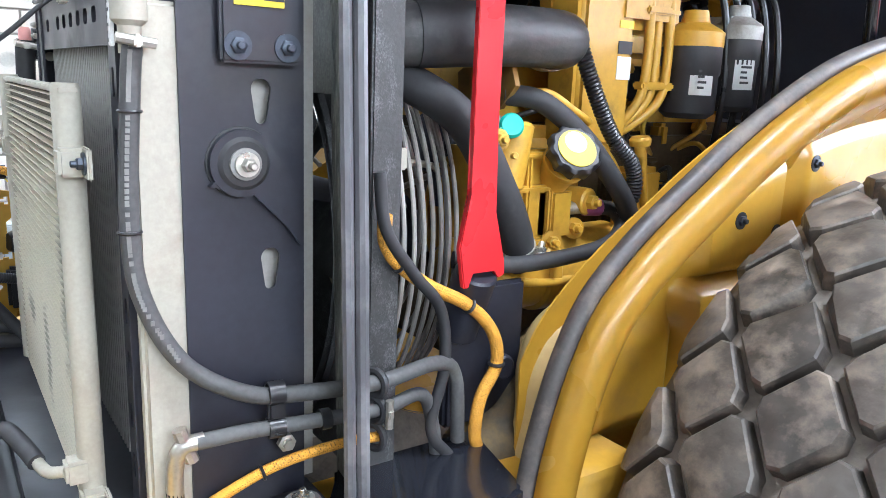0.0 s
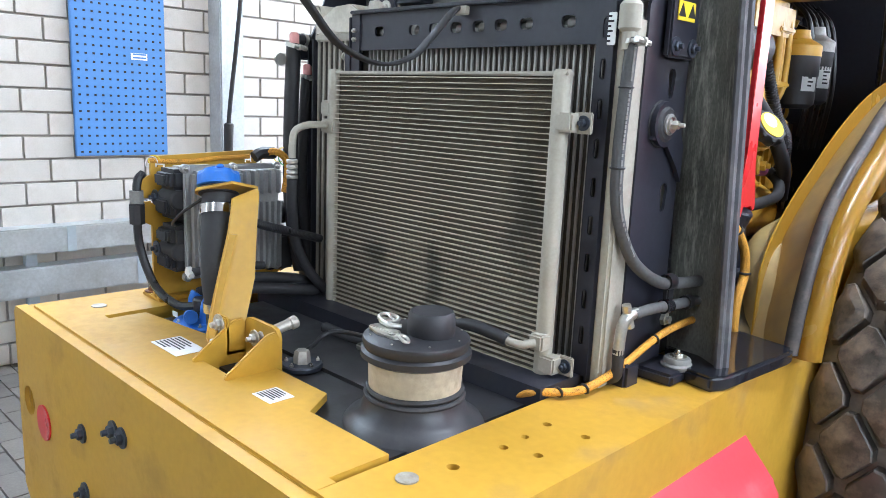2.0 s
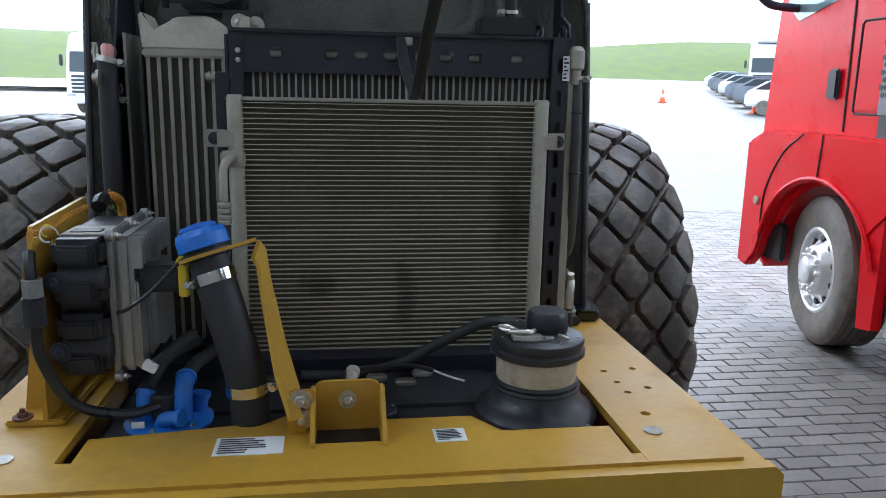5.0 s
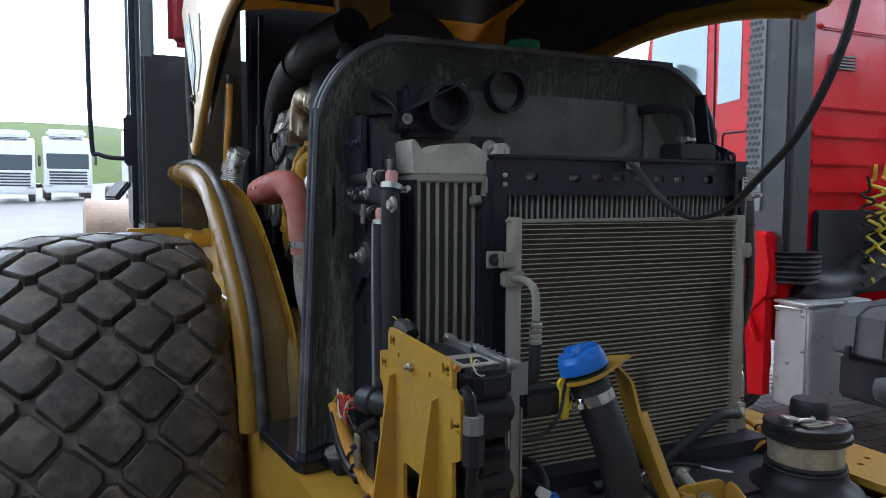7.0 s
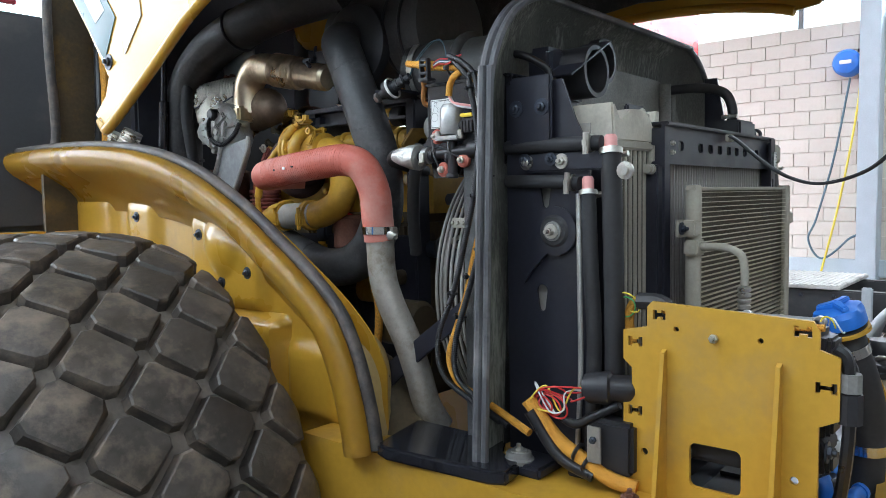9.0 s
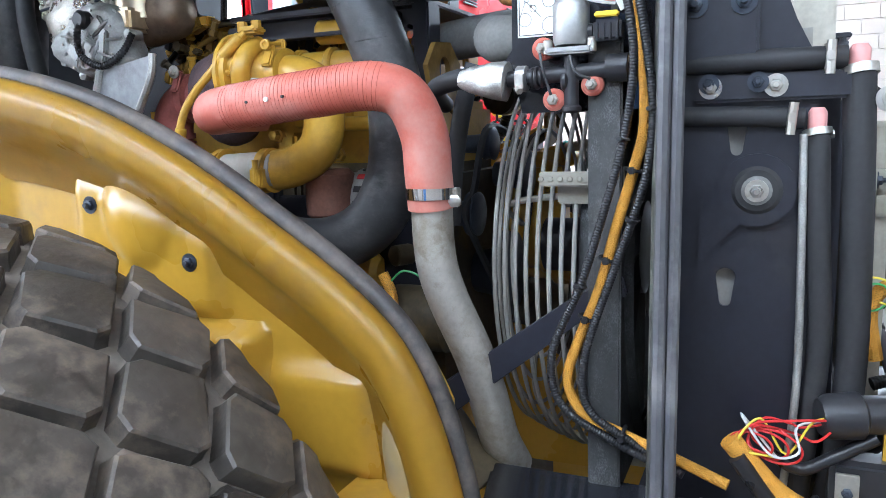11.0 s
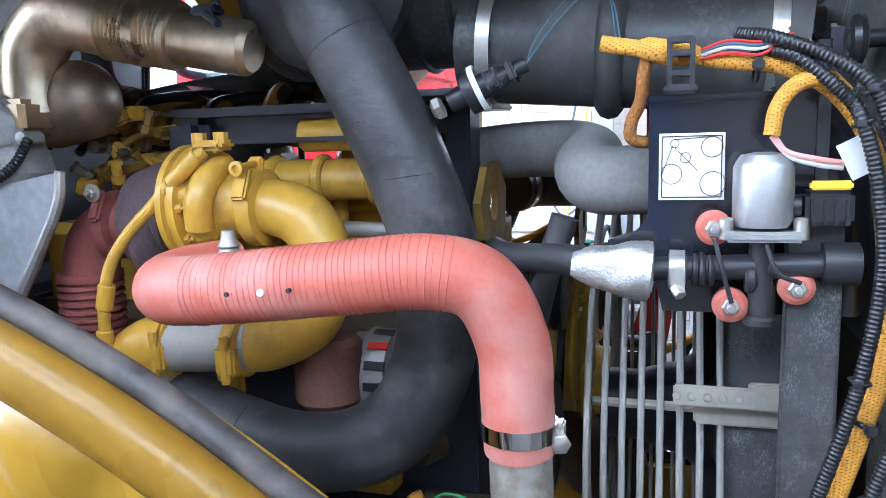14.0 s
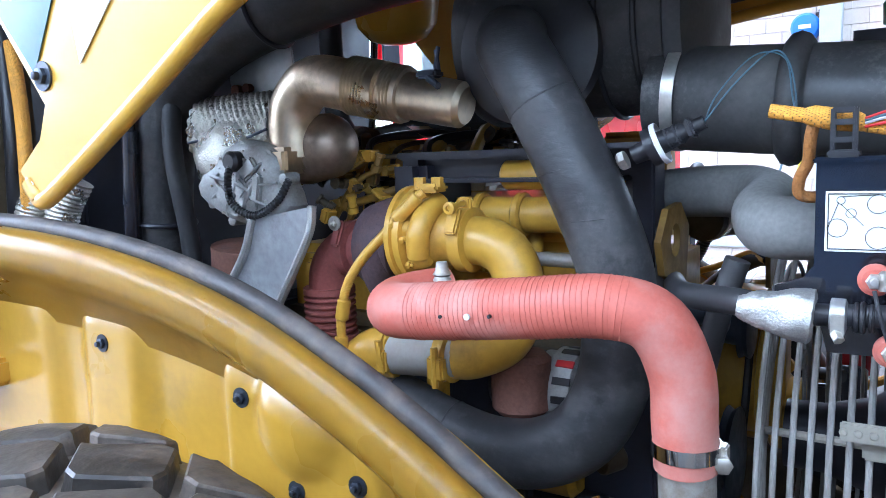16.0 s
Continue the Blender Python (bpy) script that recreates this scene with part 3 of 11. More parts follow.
wall_left = wall_block("wall_left", WL - 0.3, WL - 0.012, -9, YO, -0.02, 3.2, MORTAR, "white sand-lime brick wall with grey joints")
wall_right = wall_block("wall_right", WR + 0.012, WR + 0.3, -9, YO, -0.02, 3.85, CMORTAR, "white painted concrete block wall")
# unseen end wall without an opening, holds back sky light from behind
wall_block("wall_back", WL - 0.3, WR + 0.3, -9.3, -9, -0.02, HALL_TOP, BLOCK, "plain pale end wall, added out of view to block sky light")
wall_block("wall_left_top", WL - 0.3, WL - 0.012, -9, YO, 4.35, HALL_TOP, BLOCK, "pale strip of wall over the high windows")
wall_block("wall_right_top", WR + 0.012, WR + 0.3, -9, YO, 4.8, HALL_TOP, BLOCK, "pale strip of wall over the high windows")
for k, (x, z0, z1) in enumerate(((WL - 0.15, 3.2, 4.35), (WR + 0.15, 3.85, 4.8))):
    wd = thing("window_%d" % (k + 1), (x, -1.5, z0), "band of high windows in grey frames", "window")
    tagged(wd, kind="structure")
    for j in range(8):
        y = -9 + 15 / 8 * j
        bm = B()
        box(bm, (x, y + 0.94, (z0 + z1) / 2), (0.012, 1.82, z1 - z0 - 0.06))
        part("pane", bm, GLASS, wd).visible_shadow = False
        bm = B()
        box(bm, (x, y + 0.03, (z0 + z1) / 2), (0.08, 0.06, z1 - z0), 0.004)
        part("window_frame", bm, MIDGREY, wd)
bm = B()
box(bm, ((WL + WR) / 2, (YO - 9.3) / 2, HALL_TOP + 0.1), (WR - WL + 0.6, YO + 9.3, 0.2))
for k in range(7):
    box(bm, ((WL + WR) / 2, -8 + k * 2.2, HALL_TOP - 0.1), (WR - WL, 0.12, 0.2))
single("ceiling", bm, CEIL, "pale sheet ceiling on steel beams", "ceiling", kind="structure")


# ---- the road roller's rear frame ----
ROLLER = thing("road_roller", (CX, 1.4, 0.0), "yellow road roller with its engine hood tilted open", "road roller")


def rear_frame():
    th = ROLLER
    T = 0.018
    # the top plate of each side
    for side, xo, xi in ((1, 0.59, 0.39), (-1, -0.766, -0.575)):
        a, b = min(xo, xi), max(xo, xi)
        hs = [circle2(0.462, -0.375, 0.010, 12), circle2(0.468, -0.27, 0.008, 12), circle2(0.52, -0.25, 0.008, 12), circle2(0.466, -0.215, 0.007, 12), circle2(0.46, -0.149, 0.008, 12), circle2(0.53, -0.14, 0.008, 12)] if side > 0 else []
        bm = B()
        plate(bm, [(a, -0.575), (b, -0.575), (b, 0.80), (a, 0.80)], hs, (0, 0, DECK - T), (1, 0, 0), (0, 1, 0), T)
        part("deck_plate", bm, DECKYEL, th, "pale yellow top plate with drilled holes")
        bm = B()
        cyl(bm, (0.445 if side > 0 else -0.66, -0.45, DECK - 0.001), (0.445 if side > 0 else -0.66, -0.45, DECK + 0.0025), 0.017, 20)
        part("plug", bm, STEELPIPE, th, "dull steel plug")
        # side cheek below
        bm = B()
        xs = xo - side * 0.016
        box(bm, (xs, 0.1, 0.78), (0.03, 1.38, 0.58), 0.004)
        part("side_plate", bm, DECKYEL, th)
    # black boxes fill the hollow of the frame, standing for its shade
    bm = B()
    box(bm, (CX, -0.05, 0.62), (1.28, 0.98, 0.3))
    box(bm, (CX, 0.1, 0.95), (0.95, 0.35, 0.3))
    part("inner_dark_fill", bm, BLACK, th)
    # rear plate, 30 mm thick, with tow hole
    bm = B()
    pl = [(-0.79, 0.62), (-0.72, 0.54), (0.55, 0.54), (0.61, 0.62), (0.61, DECK - 0.015), (0.595, DECK), (-0.775, DECK), (-0.79, DECK - 0.015)]
    plate(bm, pl, [circle2(-0.715, 0.86, 0.036, 20)], (0, -0.575, 0), (1, 0, 0), (0, 0, 1), 0.025)
    part("rear_plate", bm, DECKYEL, th, "broad yellow rear plate with bolts")
    for x, z in ((-0.205, 0.965), (-0.165, 0.965), (-0.37, 0.90), (-0.37, 0.77), (0.19, 0.90), (0.19, 0.77)):
        bolt(th, (x, -0.60, z), (0, -1, 0), 0.012, 0.012, DARKBOLT)
    bm = B()
    cyl(bm, (-0.61, -0.600, 0.84), (-0.61, -0.604, 0.84), 0.042, 24)
    part("reflector", bm, REDPAINT, th, "round red reflector")
    # rear cross plate with its stepped front edge and the slot at its end
    bm = B()
    outer = [(-0.575, -0.574), (-0.575, -0.47), (-0.548, -0.47), (-0.548, -0.385), (-0.245, -0.345), (-0.205, -0.305), (-0.165, -0.345), (-0.165, -0.44), (-0.045, -0.44), (-0.045, -0.352), (0.125, -0.352), (0.17, -0.42), (0.372, -0.42), (0.372, -0.53), (0.389, -0.53), (0.389, -0.574)]
    plate(bm, outer, [], (0, 0, DECK - 0.014), (1, 0, 0), (0, 1, 0), 0.014)
    part("cross_plate", bm, DECKYEL, th, "yellow top plate over the rear plate")
    bm = B()
    box(bm, (-0.09, -0.57, DECK - 0.006), (1.3, 0.02, 0.024), 0.008)
    part("weld_bead", bm, DECKYEL, th)
    # stickers
    for x0, x1, y0, y1, sd in ((-0.330, -0.215, -0.470, -0.405, 3), (0.045, 0.102, -0.455, -0.405, 5)):
        bm = B()
        box(bm, ((x0 + x1) / 2, (y0 + y1) / 2, DECK + 0.0006), (x1 - x0, y1 - y0, 0.001))
        st = part("sticker", bm, WHITE, th, "white instruction sticker")
        bars(st, (x0 + 0.004, y0 + 0.004, DECK + 0.0012), (1, 0, 0), (0, 1, 0), (x1 - x0) - 0.008, (y1 - y0) - 0.008, 7, seed=sd)
    # open trough bracket with its pin
    bm = B()
    arch = [(-0.062, -0.05), (-0.062, 0.055)] + [(-0.042 + 0.02 * math.cos(radians(q)), 0.055 + 0.02 * math.sin(radians(q))) for q in (180, 150, 120, 90)] + [(0.042 + 0.02 * math.cos(radians(q)), 0.055 + 0.02 * math.sin(radians(q))) for q in (90, 60, 30, 0)] + [(0.062, -0.05)]
    plate(bm, list(reversed(arch)), [], (-0.105, -0.345, DECK), (1, 0, 0), (0, 0, 1), -0.009)
    ub = part("trough_bracket", bm, DECKYEL, th, "yellow trough bracket, open at the top")
    for s in (-1, 1):
        bm = B()
        plate(bm, [(-0.345, -0.06), (-0.345, 0.06), (-0.352, 0.072), (-0.37, 0.070), (-0.458, 0.008), (-0.465, -0.06)], [], (-0.105 + s * 0.062 - 0.004, 0, DECK), (0, 1, 0), (0, 0, 1), 0.009)
        bmesh.ops.bevel(bm, geom=list(bm.edges), offset=0.002, segments=2, affect='EDGES')
        part("bracket_cheek", bm, DECKYEL, ub)
    bolt(th, (-0.105, -0.358, DECK + 0.045), (0, -1, 0), 0.010, 0.010, ZINC)
    bm = B()
    cyl(bm, (-0.105, -0.347, DECK + 0.045), (-0.093, -0.27, DECK + 0.068), 0.011, 16, 0.002)
    cyl(bm, (-0.0945, -0.285, DECK + 0.0625), (-0.0930, -0.268, DECK + 0.068), 0.0135, 16, 0.003)
    part("pin", bm, STEELPIPE, th, "steel stop pin")
    return th


rear_frame()


def tank():
    th = thing("plastic_tank", (-0.1, -0.2, 0.8), "black moulded plastic fuel tank set in the frame", "tank")
    bm = B()
    box(bm, (-0.092, -0.235, 0.93), (0.95, 0.40, 0.26), 0.03, seg=3)
    part("tank_body", bm, PLASTIC, th)
    bm = B()
    box(bm, (-0.09, -0.17, 1.058), (0.6, 0.2, 0.02), 0.009)
    part("raised_panel", bm, PLASTIC, th)
    # sender flange
    s = Vector((-0.05, -0.285, 1.062))
    bm = B()
    cyl(bm, s, s + V(0, 0, 0.012), 0.042, 24, 0.003)
    fl = part("sender_flange", bm, DARKBOLT, th, "round sender flange")
    bm = B()
    lathe(bm, s + V(0, 0, 0.012), (0, 0, 1), [(0, 0.018), (0.022, 0.016), (0.026, 0.013)], 6)
    part("sender_nut", bm, STEELPIPE, fl)
    for k in range(5):
        a = k * 1.2566
        bolt(fl, s + V(0.033 * math.cos(a), 0.033 * math.sin(a), 0.012), (0, 0, 1), 0.004, 0.004, ZINC, False)
    for q in ((0.02, -0.16), (0.06, -0.11), (-0.04, -0.13)):
        bm = B()
        box(bm, (q[0], q[1], 1.075), (0.045, 0.022, 0.014), 0.004)
        part("pipe_clip", bm, ZINC, th)
    return th


tank()


def tank_filler():
    p = Vector((0.27, -0.275, 1.055))
    th = thing("tank_filler", p, "black ribbed filler neck with a grey translucent collar and screw lid", "filler neck")
    bm = B()
    lathe(bm, p, (0, 0, 1), [(0, 0.125), (0.012, 0.118), (0.02, 0.105), (0.03, 0.092), (0.05, 0.086), (0.058, 0.084)], 40)
    part("neck", bm, PLASTIC, th)
    bm = B()
    torus(bm, p + V(0, 0, 0.056), (0, 0, 1), 0.083, 0.005, 40)
    torus(bm, p + V(0, 0, 0.066), (0, 0, 1), 0.080, 0.005, 40)
    part("band", bm, RUBBER, th)
    bm = B()
    lathe(bm, p + V(0, 0, 0.06), (0, 0, 1), [(0, 0.076), (0.008, 0.079), (0.055, 0.081), (0.062, 0.078)], 40)
    part("collar", bm, FIBER, th, "dusty grey translucent collar")
    bm = B()
    lathe(bm, p + V(0, 0, 0.12), (0, 0, 1), [(0, 0.088), (0.004, 0.094), (0.014, 0.094), (0.018, 0.088), (0.03, 0.092), (0.036, 0.090), (0.04, 0.082), (0.044, 0.03)], 44)
    lid = part("lid", bm, PLASTIC, th)
    bm = B()
    c = p + V(0.022, 0.012, 0.16)
    lathe(bm, c, (0, 0, 1), [(0, 0.040), (0.01, 0.042), (0.034, 0.041), (0.042, 0.036)], 12)
    part("screw_cap", bm, PLASTIC, lid, "faceted black screw cap")
    bm = B()
    tube(bm, [c + V(-0.09, -0.03, 0.008), c + V(-0.075, -0.045, 0.014), c + V(-0.05, -0.05, 0.014), c + V(-0.035, -0.035, 0.012)], 0.0045, 8)
    torus(bm, c + V(-0.085, -0.02, 0.012), (0.2, 0, 1), 0.017, 0.004, 20)
    box(bm, c + V(-0.055, -0.055, 0.006), (0.06, 0.022, 0.006), 0.002)
    part("cap_tether", bm, ZINC, lid, "zinc cap tether and lock tab")
    bm = B()
    plate(bm, [(-0.062, -0.052), (-0.030, -0.064), (0.012, -0.060), (0.020, -0.046), (-0.012, -0.036), (-0.048, -0.034)], [circle2(-0.040, -0.048, 0.006, 10), circle2(-0.004, -0.052, 0.006, 10)], p + V(0, 0, 0.162), (1, 0, 0), (0, 1, 0), 0.004)
    part("hasp", bm, ZINC, lid, "worn steel hasp")
    for q_ in ((-0.050, -0.020), (-0.066, 0.006), (0.034, -0.060)):
        bm = B()
        torus(bm, p + V(q_[0], q_[1], 0.170), (0.5, 0.3, 1), 0.009, 0.0028, 16, 6)
        part("tether_link", bm, ZINC, lid)
    for k in range(8):
        a = k * 0.785 + 0.3
        bolt(lid, p + V(0.080 * math.cos(a), 0.080 * math.sin(a), 0.156), (0, 0, 1), 0.0035, 0.003, ZINC, False)
    return th


tank_filler()


# ---- wheels ----
TYRE_R, AXLE = 0.79, (1.40, 0.785)


def tyre_profile(s):
    """Radius of the tread at s from -1 to 1 across the tyre."""
    return TYRE_R - 0.032 - 0.016 * abs(s) ** 2 - 0.055 * abs(s) ** 5


def wheel(xc, width, label):
    y, z = AXLE
    th = ROLLER
    hw = width / 2
    prof = [(-hw * 0.80, 0.34), (-hw * 0.92, 0.40), (-hw * 1.0, 0.52), (-hw * 1.0, 0.60), (-hw * 0.97, 0.675)]
    prof += [(hw * s, tyre_profile(s)) for s in (-0.92, -0.75, -0.5, -0.25, 0, 0.25, 0.5, 0.75, 0.92)]
    prof += [(hw * 0.97, 0.675), (hw * 1.0, 0.60), (hw * 1.0, 0.52), (hw * 0.92, 0.40), (hw * 0.80, 0.34)]
    bm = B()
    lathe(bm, (xc, y, z), (1, 0, 0), prof, 72, cap=False)
    tyre = part("wheel", bm, TYRE, th, label)
    bm = B()
    lathe(bm, (xc, y, z), (1, 0, 0), [(-hw * 0.82, 0.02), (-hw * 0.5, 0.2), (-hw * 0.55, 0.32), (-hw * 0.82, 0.345), (hw * 0.82, 0.345), (hw * 0.55, 0.32), (hw * 0.5, 0.2), (hw * 0.82, 0.02)], 40)
    rim = part("rim", bm, YELLOW, tyre)
    for k in range(10):
        a = k * math.pi / 5
        for sgn in (-1, 1):
            bolt(tyre, (xc + sgn * hw * 0.5, y + 0.2 * math.cos(a), z + 0.2 * math.sin(a)), (sgn, 0, 0), 0.014, 0.014, DARKBOLT, False)
    # lozenge blocks: one mesh for each row across, turned round the axle
    around = 24
    pitch = 2 * math.pi / around
    cols = [-0.84 + 0.28 * k for k in range(7)]
    for ci, s in enumerate(cols):
        ha = pitch * 0.45
        outline = []
        for k in range(4):
            a = k * math.pi / 2
            for da in (-0.16, 0.16):
                outline.append((math.cos(a + da), math.sin(a + da)))
        meshes = []
        for variant in range(3):
            rb = random.Random(17 * ci + variant + int(100 * xc))
            worn = [rb.uniform(0.92, 1.0) for _ in outline]
            chip = rb.randrange(8)
            bm = B()
            rings = []
            for scale_, lift in ((1.0, -0.012), (0.965, 0.014), (0.945, 0.0265), (0.89, 0.0305), (0.5, 0.0325)):
                ring = []
                for i_, (ox, oa) in enumerate(outline):
                    q = abs(ox) + abs(oa)
                    k_ = scale_ * (worn[i_] if lift > 0 else 1.0)
                    down = 0.0
                    if i_ == chip and lift > 0.02 and scale_ > 0.6:
                        k_, down = k_ * 0.90, 0.006
                    ss = max(-0.97, min(0.97, s + ox / q * 1.04 * 0.262 * k_))
                    rr = tyre_profile(ss) + (lift - down) * (1.0 if abs(ss) < 0.9 else 0.55)
                    ang = oa / q * 1.04 * ha * k_
                    ring.append(bm.verts.new((ss * hw, math.sin(ang) * rr, math.cos(ang) * rr)))
                rings.append(ring)
            for a_, b_ in zip(rings, rings[1:]):
                for k in range(8):
                    bm.faces.new((a_[k], a_[(k + 1) % 8], b_[(k + 1) % 8], b_[k]))
            bm.faces.new(rings[-1])
            meshes.append(mesh_of("tread_block", bm, TREAD, 30))
        pick = random.Random(ci)
        for k in range(around):
            a = (k + (0.5 if ci % 2 else 0.0)) * pitch
            o = new("tread_block", meshes[pick.randrange(3)])
            o.parent = tyre
            o.matrix_local = Matrix.Translation((xc, y, z)) @ Matrix.Rotation(a, 4, 'X')
    return th


wheel(CX - 1.045, 0.70, "large worn roller tyre with diamond tread, mud in its grooves")
wheel(CX + 0.945, 0.55, "large worn roller tyre with diamond tread, clean dark shoulder")


# ---- fenders beside the engine bay ----
LIP = [(0.542, 1.085), (0.552, 1.145), (0.572, 1.222), (0.60, 1.298), (0.64, 1.37), (0.70, 1.43), (0.775, 1.487), (0.865, 1.545), (0.95, 1.60), (1.06, 1.66), (1.22, 1.73), (1.43, 1.785), (1.70, 1.82), (2.05, 1.835), (2.40, 1.835)]


def fender(side):
    X = lambda d: CX + side * d
    th = ROLLER
    line = curve_pts([(0, y, z) for y, z in LIP], 4)
    # rolled lip and the wall that hangs from it down behind the tyre
    sec = [(0.672, -0.035), (0.688, -0.008), (0.704, 0.003), (0.719, 0.001), (0.733, -0.012), (0.738, -0.033), (0.730, -0.056), (0.707, -0.080), (0.668, -0.105), (0.622, -0.135), (0.590, -0.17), (0.574, -0.21)]
    bm = B()
    rings = []
    for i, p in enumerate(line):
        t = (line[min(i + 1, len(line) - 1)] - line[max(i - 1, 0)]).normalized()
        nrm = Vector((0, -t.z, t.y))
        ring = [bm.verts.new((X(d), p.y + nrm.y * h, p.z + nrm.z * h)) for d, h in sec]
        rings.append(ring)
    for a, b in zip(rings, rings[1:]):
        for k in range(len(a) - 1):
            bm.faces.new((a[k], b[k], b[k + 1], a[k + 1]))
    bmesh.ops.solidify(bm, geom=list(bm.faces), thickness=0.004)
    shell = part("fender", bm, YELLOW, th, "glossy yellow fender with a rubber seal along its rim", 50)
    th = shell
    # stamped wall below the rim: raised fields, a ledge, a bulge and a half dome pressed in one sheet
    def ramp(v, a, w):
        k = min(1.0, max(0.0, (v - a) / w + 0.5))
        return k * k * (3 - 2 * k)

    def band(v, a, b, w=0.028):
        return ramp(v, a, w) * (1 - ramp(v, b, w))

    def lip_z(y):
        for a, b in zip(line, line[1:]):
            if a.y <= y <= b.y:
                return a.z + (b.z - a.z) * (y - a.y) / max(b.y - a.y, 1e-6)
        return line[-1].z if y > line[-1].y else line[0].z

    def relief(y, z, top):
        free = 1 - ramp(z, top - 0.10, 0.08)
        h = 0.055 * band(y, 0.985, 3.0) * (1 - ramp(z, 1.325, 0.03))
        h += 0.016 * band(y, 1.06, 2.3, 0.03) * (1 - ramp(z, 1.20, 0.03))
        if side > 0:
            h += 0.034 * band(y, 1.025, 1.265) * ramp(z, 1.345, 0.03) * free
            h += 0.034 * band(y, 1.315, 1.74) * ramp(z, 1.36, 0.03) * free
        else:
            h += 0.030 * band(y, 1.07, 1.405, 0.035) * ramp(z, 1.345, 0.04) * free
            q = 1 - ((y - 1.235) / 0.085) ** 2 - (max(0.0, 1.53 - z) / 0.10) ** 2
            h += 0.030 * max(q, 0.0) ** 0.8 * (1 - ramp(z, top - 0.05, 0.10))
            h += 0.026 * band(y, 1.62, 1.80, 0.06) * ramp(z, 1.36, 0.05) * free
        h += (0.034 if side > 0 else 0.022) * band(y, 1.9, 2.34, 0.05) * ramp(z, 1.36, 0.03) * free
        h = max(h, 0.03 * band(y, 0.76, 0.97, 0.06) * band(z, 1.08, 1.265, 0.05))
        return h
    bm = B()
    cols = []
    ny, nz = 132, 98
    for i in range(ny + 1):
        y = 0.62 + 1.78 * i / ny
        top = lip_z(y - 0.02) - 0.06
        col = []
        for k in range(nz + 1):
            z = min(0.62 + 0.012 * k, top)
            col.append(bm.verts.new((X(0.566 + relief(y, z, top)), y, z)))
        cols.append(col)
    backs = [[bm.verts.new(v.co - V(side * 0.004, 0, 0)) for v in col] for col in cols]
    for a, b, c, d in zip(cols, cols[1:], backs, backs[1:]):
        for k in range(nz):
            if a[k].co.z == a[k + 1].co.z and b[k].co.z == b[k + 1].co.z:
                continue
            bm.faces.new((a[k], b[k], b[k + 1], a[k + 1]))
            bm.faces.new((c[k], c[k + 1], d[k + 1], d[k]))
        bm.faces.new((a[0], c[0], d[0], b[0]))
        bm.faces.new((a[nz], b[nz], d[nz], c[nz]))
    for col, back in ((cols[0], backs[0]), (cols[-1], backs[-1])):
        for k in range(nz):
            if col[k].co.z != col[k + 1].co.z:
                bm.faces.new((col[k], col[k + 1], back[k + 1], back[k]))
    bmesh.ops.remove_doubles(bm, verts=bm.verts, dist=0.0001)
    part("stamped_wall", bm, YELLOW, th, "", 50)
    # rubber seal on the inboard edge of the lip
    bm = B()
    tube(bm, [(X(0.682), p.y, p.z + 0.006) for p in line[::2]], 0.0165, 10, 3)
    part("rubber_seal", bm, SEAL, th, "grey-black rubber seal")
    for y, z in ((1.12, 1.447), (1.243, 1.414), (1.353, 1.549), (1.72, 1.6)):
        bolt(th, (X(0.566 + relief(y, z, lip_z(y - 0.02) - 0.06) - 0.001), y, z), (side, 0, 0), 0.010, 0.008, DARKBOLT)
    # dusty inboard skin of the fender, seen from behind past the bulkhead
    bm = B()
    rings = []
    for i, p in enumerate(line[:46]):
        t = (line[min(i + 1, len(line) - 1)] - line[max(i - 1, 0)]).normalized()
        nrm = Vector((0, -t.z, t.y))
        rings.append([bm.verts.new((X(d), p.y + nrm.y * h, p.z + nrm.z * h)) for d, h in ((0.674, -0.016), (0.655, -0.028), (0.620, -0.055), (0.585, -0.085), (0.552, -0.13), (0.535, -0.20))])
    for a, b in zip(rings, rings[1:]):
        for k in range(len(a) - 1):
            bm.faces.new((a[k], b[k], b[k + 1], a[k + 1]))
    part("inboard_skin", bm, DUSTYEL, th, "dusty tan inboard skin", 60)
    # upright end panel that closes the wing towards the cab, with its seal
    bm = B()
    pl = [(X(0.43), 1.55), (X(0.70), 1.55), (X(0.70), 1.80), (X(0.672), 1.83), (X(0.655), 1.87), (X(0.652), 1.95), (X(0.662), 2.22), (X(0.655), 2.56), (X(0.43), 2.62)]
    plate(bm, pl if side > 0 else pl[::-1], [], (0, 2.15, 0), (1, 0, 0), (0, 0, 1), -0.02)
    # dark brown puts the shade of this yellow panel into its colour
    part("end_panel", bm, GRIMSHADE, th, "end panel painted dark brown for its shade")
    bm = B()
    tube(bm, [(x, 2.145, z) for x, z in pl[2:8]], 0.016, 10, 5)
    part("end_seal", bm, SEAL, th, "grey-black rubber seal")
    # inner floor moulding between fender and engine
    bm = B()
    tube(bm, [(X(0.575), 0.67, 1.05), (X(0.565), 0.69, 1.14), (X(0.55), 0.70, 1.21), (X(0.535), 0.74, 1.255), (X(0.51), 0.84, 1.27), (X(0.49), 1.0, 1.28)], 0.058, 18, 6)
    part("inner_moulding", bm, DUSTYEL, th, "dusty beige moulding", 60)
    # extra dark tube, added so no bright floor shows through below
    bm = B()
    tube(bm, [(X(0.50), 0.60, 1.03), (X(0.48), 0.68, 1.08), (X(0.47), 0.76, 1.16), (X(0.45), 0.9, 1.19), (X(0.45), 1.1, 1.22), (X(0.45), 1.4, 1.22)], 0.085, 16, 6)
    part("gap_filler_moulding", bm, GRIMSHADE, th, "dark moulding added to close a gap under the engine bay", 60)
    return th


fender(-1)
fender(1)


